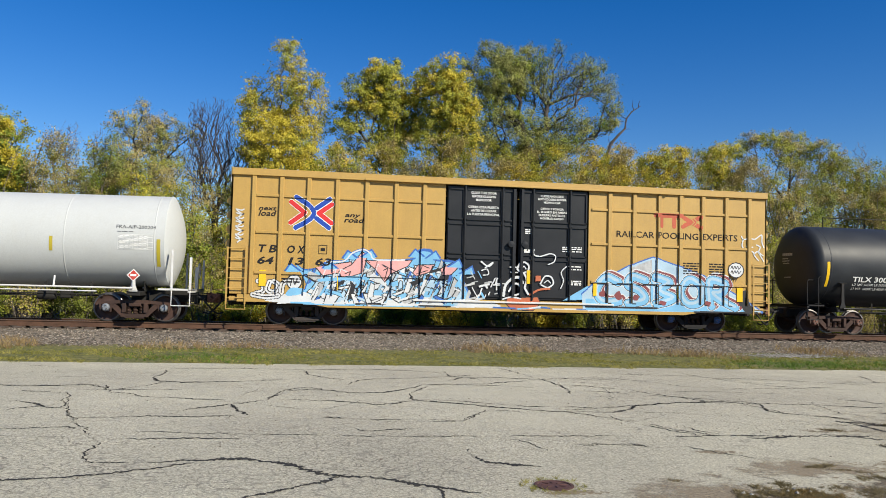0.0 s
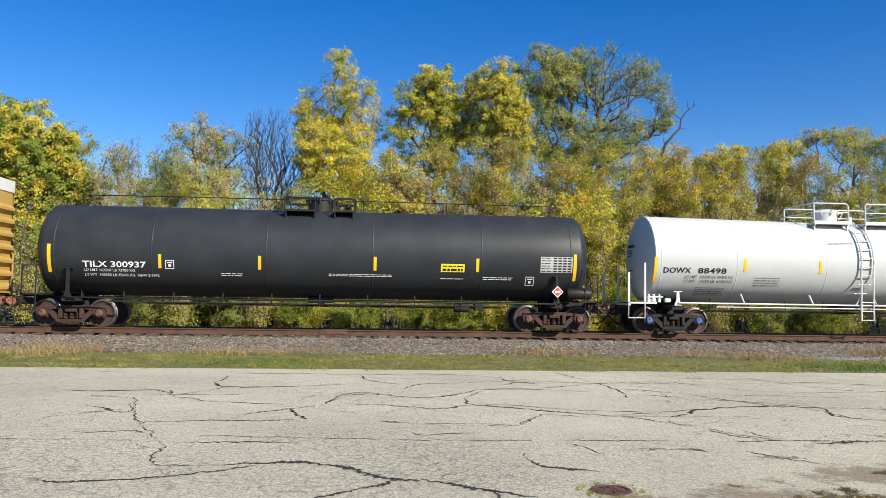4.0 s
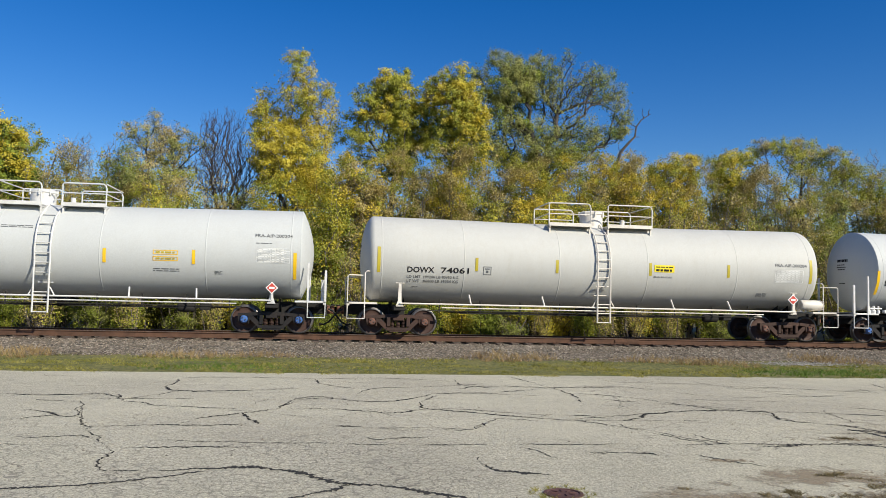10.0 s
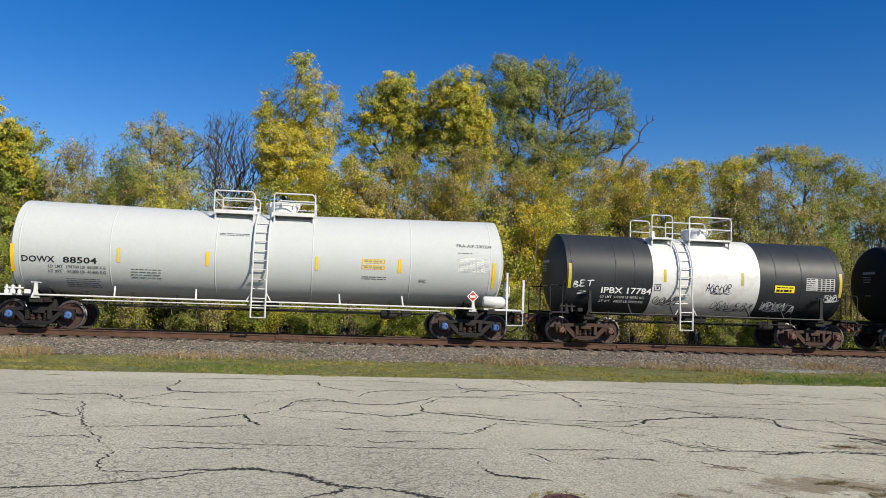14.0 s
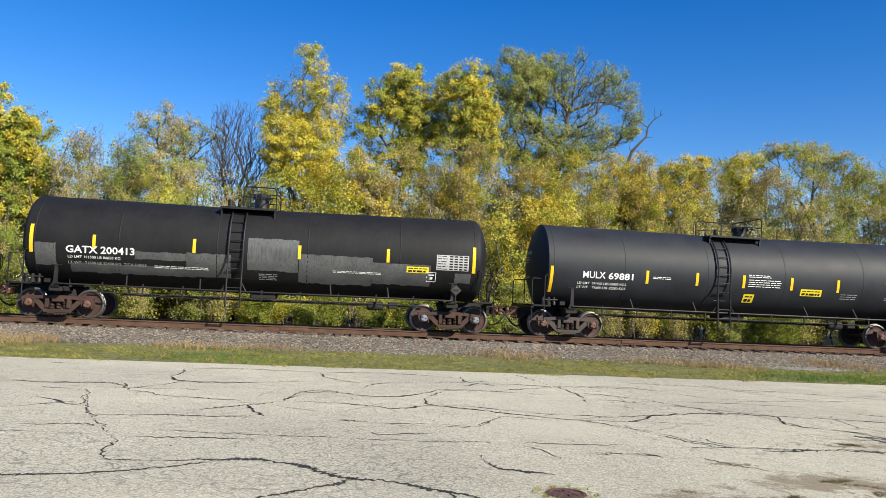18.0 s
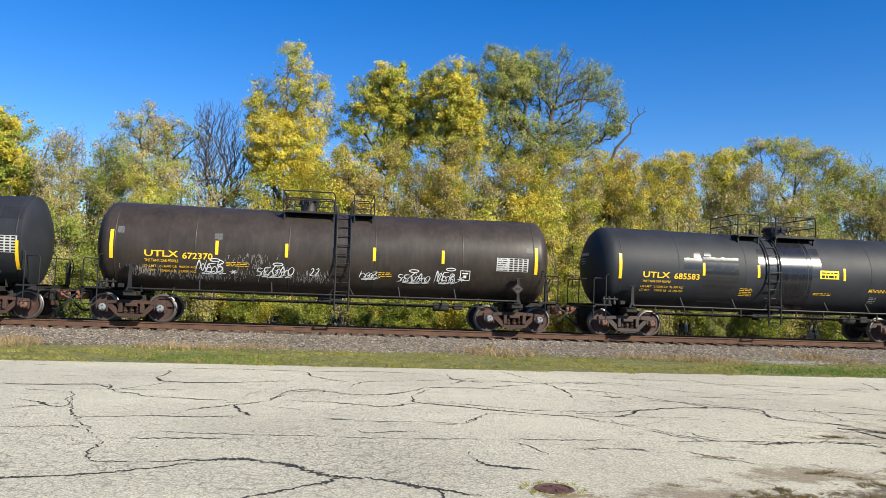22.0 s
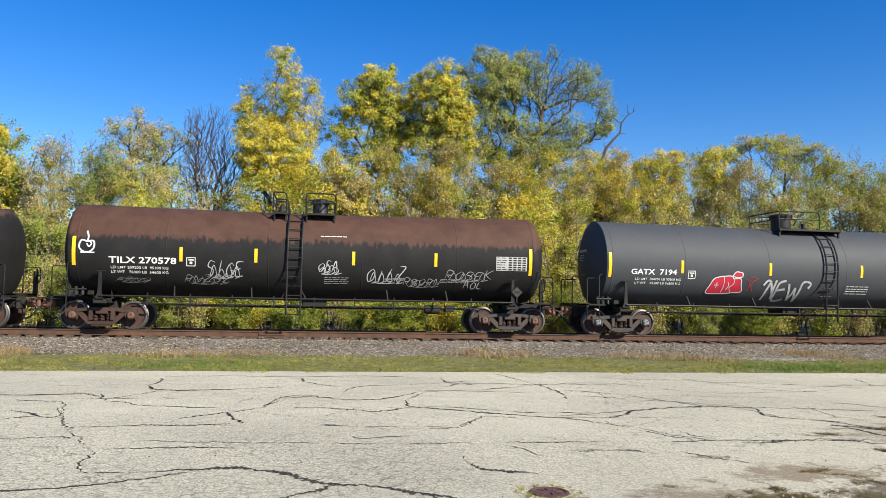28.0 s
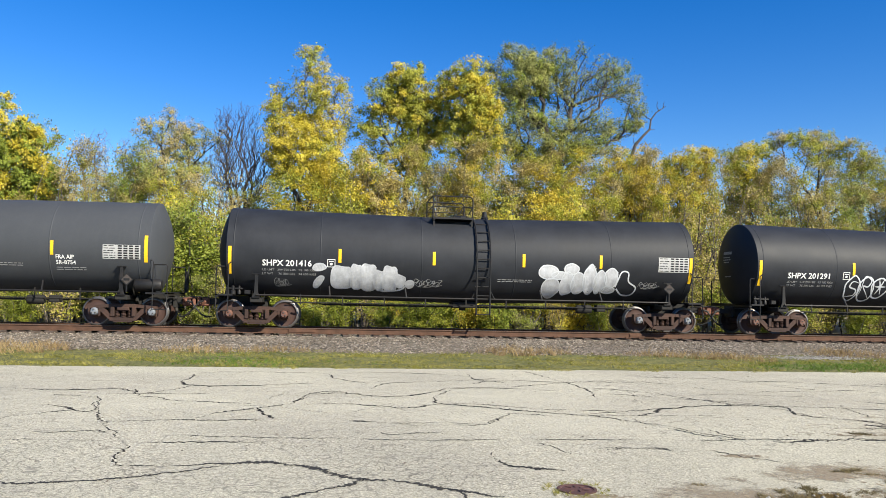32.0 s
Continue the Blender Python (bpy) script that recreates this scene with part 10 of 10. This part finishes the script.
# ---- the brush behind the track: a few kinds, repeated ----
def bush(kind, h, w, mats, label, seed, dens, stems=5, size=0.16, lift=0.0):
    rnd = random.Random(seed)
    ob = thing("shrub", pose(0, 0, 0), label, "shrub", "brush behind the track")
    g = Geo()
    lf = Leaves()
    for k in range(stems):
        e = Vector((rnd.uniform(-w, w), rnd.uniform(-0.8, 0.8), h * rnd.uniform(0.7, 1.0)))
        pts = limb(g, (e.x * 0.25, e.y * 0.3, 0), e, 0.05, 0.012, rnd, 0.3, 5)
        for q in range(7):
            s0 = pts[rnd.randrange(1, 6)]
            e2 = s0 + Vector((rnd.uniform(-1, 1) * w * 0.6, rnd.uniform(-0.6, 0.6), rnd.uniform(0.1, 1.0) * h * 0.2))
            tw = limb(g, s0, e2, 0.018, 0.006, rnd, 0.4, 3)
            for c in (e2, tw[2], tw[1]):
                if c.z < lift * h:
                    continue
                lf.add(c, int(dens * 2.6 * rnd.uniform(0.1, 1.9)), 0.2, size * 0.64, (e.x * 0.4, 0, c.z - 0.5), 1 if len(mats) > 1 and rnd.random() < 0.35 else 0)
    part("trunk", g, BARK if seed % 2 else TWIG, ob)
    part("foliage", lf.mesh(mats), None, ob)
    return ob


KINDS = [
    bush("a", 5.6, 1.5, [LEAF_OLIVE, LEAF_BROWN], "olive-brown shrub thicket with thin stems", 71, 22, 7),
    bush("b", 6.4, 1.4, [LEAF_OLIVE, LEAF_YELLOW], "yellow-green shrub at the wood's edge", 72, 24, 7),
    bush("c", 3.6, 1.5, [LEAF_GREEN, LEAF_OLIVE], "dense low green leafy shrub", 73, 24, 7),
    bush("d", 6.0, 1.3, [LEAF_BROWN, LEAF_OLIVE], "brown twiggy shrub with only sparse leaves", 74, 9, 9),
    bush("e", 2.6, 1.5, [LEAF_GREEN, LEAF_OLIVE], "low olive bush in the undergrowth", 75, 24, 7),
    bush("f", 5.2, 1.3, [LEAF_GREYGREEN, LEAF_GREEN], "grey-green leafy shrub at the wood edge", 76, 24, 7),
    bush("g", 5.8, 1.2, [LEAF_GOLD, LEAF_YELLOW], "golden shrub with bright leaves", 77, 22, 6),
    bush("h", 9.4, 1.7, [LEAF_BROWN, LEAF_OLIVE], "tall tan brush with fine twigs", 78, 44, 9, 0.14, 0.45),
    bush("i", 9.2, 1.6, [LEAF_OLIVE, LEAF_GOLD], "tall golden brush at the wood's edge", 79, 46, 8, 0.14, 0.45),
    bush("k", 2.4, 1.4, [LEAF_YELLOW, LEAF_GOLD], "low bush with bright yellow leaves", 81, 24, 7),
    bush("j", 9.6, 1.6, [LEAF_GREEN, LEAF_GREYGREEN], "tall green brush with thin stems", 80, 42, 8, 0.14, 0.45),
]
rnd = random.Random(99)
used = set()


def plant(k, x, y, s=1.0):
    m = pose(x, y, heights(y) - 0.05, 0, 0, rnd.choice((0, 180)) + rnd.uniform(-25, 25))
    if k in used:
        ob = copy_thing(KINDS[k], m)
    else:
        ob = KINDS[k]
        ob.matrix_basis = m
        used.add(k)
    ob.scale = (s * rnd.uniform(0.9, 1.15), s * 1.0, s * rnd.uniform(0.88, 1.12))


# a bright green bush and yellow ones that show between the cars
for k, x, y, s in ((2, -6.6, 36.5, 1.35), (5, -7.4, 37.0, 1.1), (2, -8.6, 36.4, 1.2), (6, 8.8, 38.5, 1.05), (6, 10.2, 39.5, 1.0), (1, -1.2, 39, 1.1), (6, 14.8, 37.0, 0.95), (1, 12.2, 38.0, 0.95), (6, 1.8, 39, 1.0), (3, 17.5, 37.5, 1.1), (3, 21.0, 38, 1.1), (3, 19.3, 39, 1.1)):
    plant(k, x, y, s)
for row, (y, step, kinds, s) in enumerate(((43.0, 2.8, (0, 1, 3, 5, 0, 3), 1.02), (39.5, 3.8, (0, 3, 5, 3, 2, 0), 0.9), (37.4, 2.4, (2, 3, 1, 5, 0, 2), 0.85), (34.7, 1.6, (4, 2, 3, 2, 3, 5, 4), 0.66))):
    x = -20.0 if y > 38 else -17.5
    while x < (41 if y > 38 else 36):
        left = x < -9
        k = rnd.choice(kinds if not left else tuple(kinds) + (2, 5, 5))
        if y < 36 and x > 9 and rnd.random() < 0.75:
            k = 3
        plant(k, x + rnd.uniform(-0.7, 0.7), y + rnd.uniform(-1.0, 1.0), s * rnd.uniform(0.8, 1.15))
        x += step

# taller brush that shows over the cars
for k, x, y, s in ((3, -6.5, 45.0, 1.35), (3, -5.0, 45.6, 1.3), (3, -7.6, 45.4, 1.3), (9, 6.2, 36.2, 0.8), (9, -3.2, 36.6, 0.75), (9, 10.6, 36.4, 0.8), (7, -7.4, 44.6, 0.8), (10, -4.7, 44.4, 0.78), (2, -7.6, 40.2, 1.25), (2, -8.7, 41, 1.35), (7, 0.9, 44, 0.95), (7, 2.4, 44.5, 1.02), (7, 3.8, 43.5, 0.95), (7, 5.4, 44, 1.05), (8, 6.6, 43.6, 0.9), (7, 8.2, 44, 1.05), (10, 9.8, 44.4, 1.0), (8, 11.2, 43.4, 1.08), (8, 12.8, 43.8, 1.04), (7, 14.2, 43.4, 0.95), (7, 15.6, 44.2, 1.0), (8, 16.8, 43.0, 0.95), (8, 19.6, 44.4, 0.95), (8, 20.8, 44.0, 1.0), (7, 22.9, 43.6, 1.05), (7, 24.2, 44.4, 1.0), (10, 25.6, 43.6, 1.0), (7, 27.2, 43.5, 1.0), (7, 28.8, 44.2, 0.95), (10, 30.4, 43.6, 1.0), (7, 31.8, 43.0, 1.0), (7, 33.4, 44.4, 1.02), (10, 35.0, 43.8, 1.05), (7, 36.6, 43.4, 1.0), (7, 38.4, 44.0, 0.95), (7, -8.9, 44.0, 0.9), (10, -10.8, 44.2, 0.98), (7, -12.4, 43.6, 0.75), (10, -14.0, 44.4, 0.75), (7, -15.4, 43.4, 0.9), (8, -0.8, 43.2, 0.9), (8, -2.4, 43.6, 0.85), (7, 10.4, 45.2, 1.1), (7, 12.0, 45.4, 1.1), (7, 6.0, 45.3, 1.02), (7, 7.4, 45.6, 1.02), (7, 13.8, 45.3, 1.08)):
    plant(k, x, y, s)


def far_woods():
    """Woods further back: stems and leaves in one piece, low enough to leave the sky free."""
    r = random.Random(7)
    g = Geo()
    lf = Leaves()
    for i in range(250):
        x, y = r.uniform(-34, 62), r.uniform(47.5, 58)
        clear = -9.2 < x < -4.6 or -16.5 < x < -11.5
        h = r.uniform(5.5, 7.0) if clear else r.uniform(7.5, 10.2) * (y / 50)
        limb(g, (x, y, 0), (x + r.uniform(-0.6, 0.6), y, h), 0.09, 0.03, r, 0.3, 4)
        for _ in range(18):
            z = h * r.uniform(0.12, 1.0)
            lf.add((x + r.gauss(0, 1.1), y + r.gauss(0, 0.8), z), 50 if z < h * 0.8 else 34, 0.55, 0.20, (x, y + 1, h * 0.5), r.choice((0, 0, 1, 2)))
    for i in range(75):
        x, y = r.uniform(-20, 42), r.uniform(36.5, 42.5)
        limb(g, (x, y, 0), (x + r.uniform(-0.5, 0.5), y, r.uniform(4.5, 6.5)), r.uniform(0.04, 0.085), 0.025, r, 0.3, 4)
    ob = thing("far_woods", Matrix(), "dim autumn woods further back", "woods", kind="stuff", data=lf.mesh([LEAF_BROWN, LEAF_OLIVE, LEAF_GREEN]))
    part("trunk", g, BARK_DARK, ob)


far_woods()


# ---- the plain building whose shadow falls on the lot ----
def shade_building():
    off = Vector((-sun_dir.x, -sun_dir.y)) / sun_dir.z
    h = 4.2
    c = Vector((12.86, 15.39)) - off * h
    d1 = Vector((-0.602, -0.798))
    pts = [c, c + d1 * 15, c + d1 * 15 + Vector((16, -2)), c + Vector((16, 0))]
    b = thing("building", Matrix(), "plain flat-roofed block building beside the lot", "building", kind="structure")
    g = Geo()
    n = 4
    v = [(p.x, p.y, 0) for p in pts] + [(p.x, p.y, h) for p in pts]
    g.add(v, [(i, (i + 1) % n, (i + 1) % n + n, i + n)[::-1] for i in range(n)] + [(4, 5, 6, 7)[::-1]])
    part("wall", g, WALL_PLAIN, b, smooth=False)


shade_building()


# ---- movement ----
TRAIN = [(0, 0.10), (1, -7.115), (3.4, -24.295), (6, -43.463), (8.5, -61.833), (9, -65.52), (11, -80.354), (13, -95.274), (15, -110.378), (17.5, -129.536), (19, -141.054), (21.5, -160.497), (23, -172.19), (24.8, -186.30), (28, -212.23), (29.7, -225.791), (32, -244.089)]


def travel(t):
    """How far the train has gone at a time, eased between the known places."""
    ts, xs = [r[0] for r in TRAIN], [r[1] for r in TRAIN]
    v = [(xs[1] - xs[0]) / (ts[1] - ts[0])] + [(xs[i + 1] - xs[i - 1]) / (ts[i + 1] - ts[i - 1]) for i in range(1, len(ts) - 1)] + [(xs[-1] - xs[-2]) / (ts[-1] - ts[-2])]
    i = max(0, min(len(ts) - 2, sum(1 for q in ts if q <= t) - 1))
    d = ts[i + 1] - ts[i]
    u = (t - ts[i]) / d
    return (2 * u**3 - 3 * u**2 + 1) * xs[i] + (u**3 - 2 * u**2 + u) * d * v[i] + (-2 * u**3 + 3 * u**2) * xs[i + 1] + (u**3 - u**2) * d * v[i + 1]


def motions():
    rows = [(k * 0.5, travel(k * 0.5)) for k in range(65)]
    for car, centre in CARS:
        walk(car, [(t, pose(centre + x, TRACK_Y, RAIL_Z)) for t, x in rows])
    spin = [(k / 15, math.degrees(travel(k / 15) / WHEEL_R)) for k in range(481)]
    for w in WHEELSETS:
        p = w.matrix_basis.translation.copy()
        walk(w, [(t, pose(p.x, p.y, p.z, 0, a, 0)) for t, a in spin])


motions()
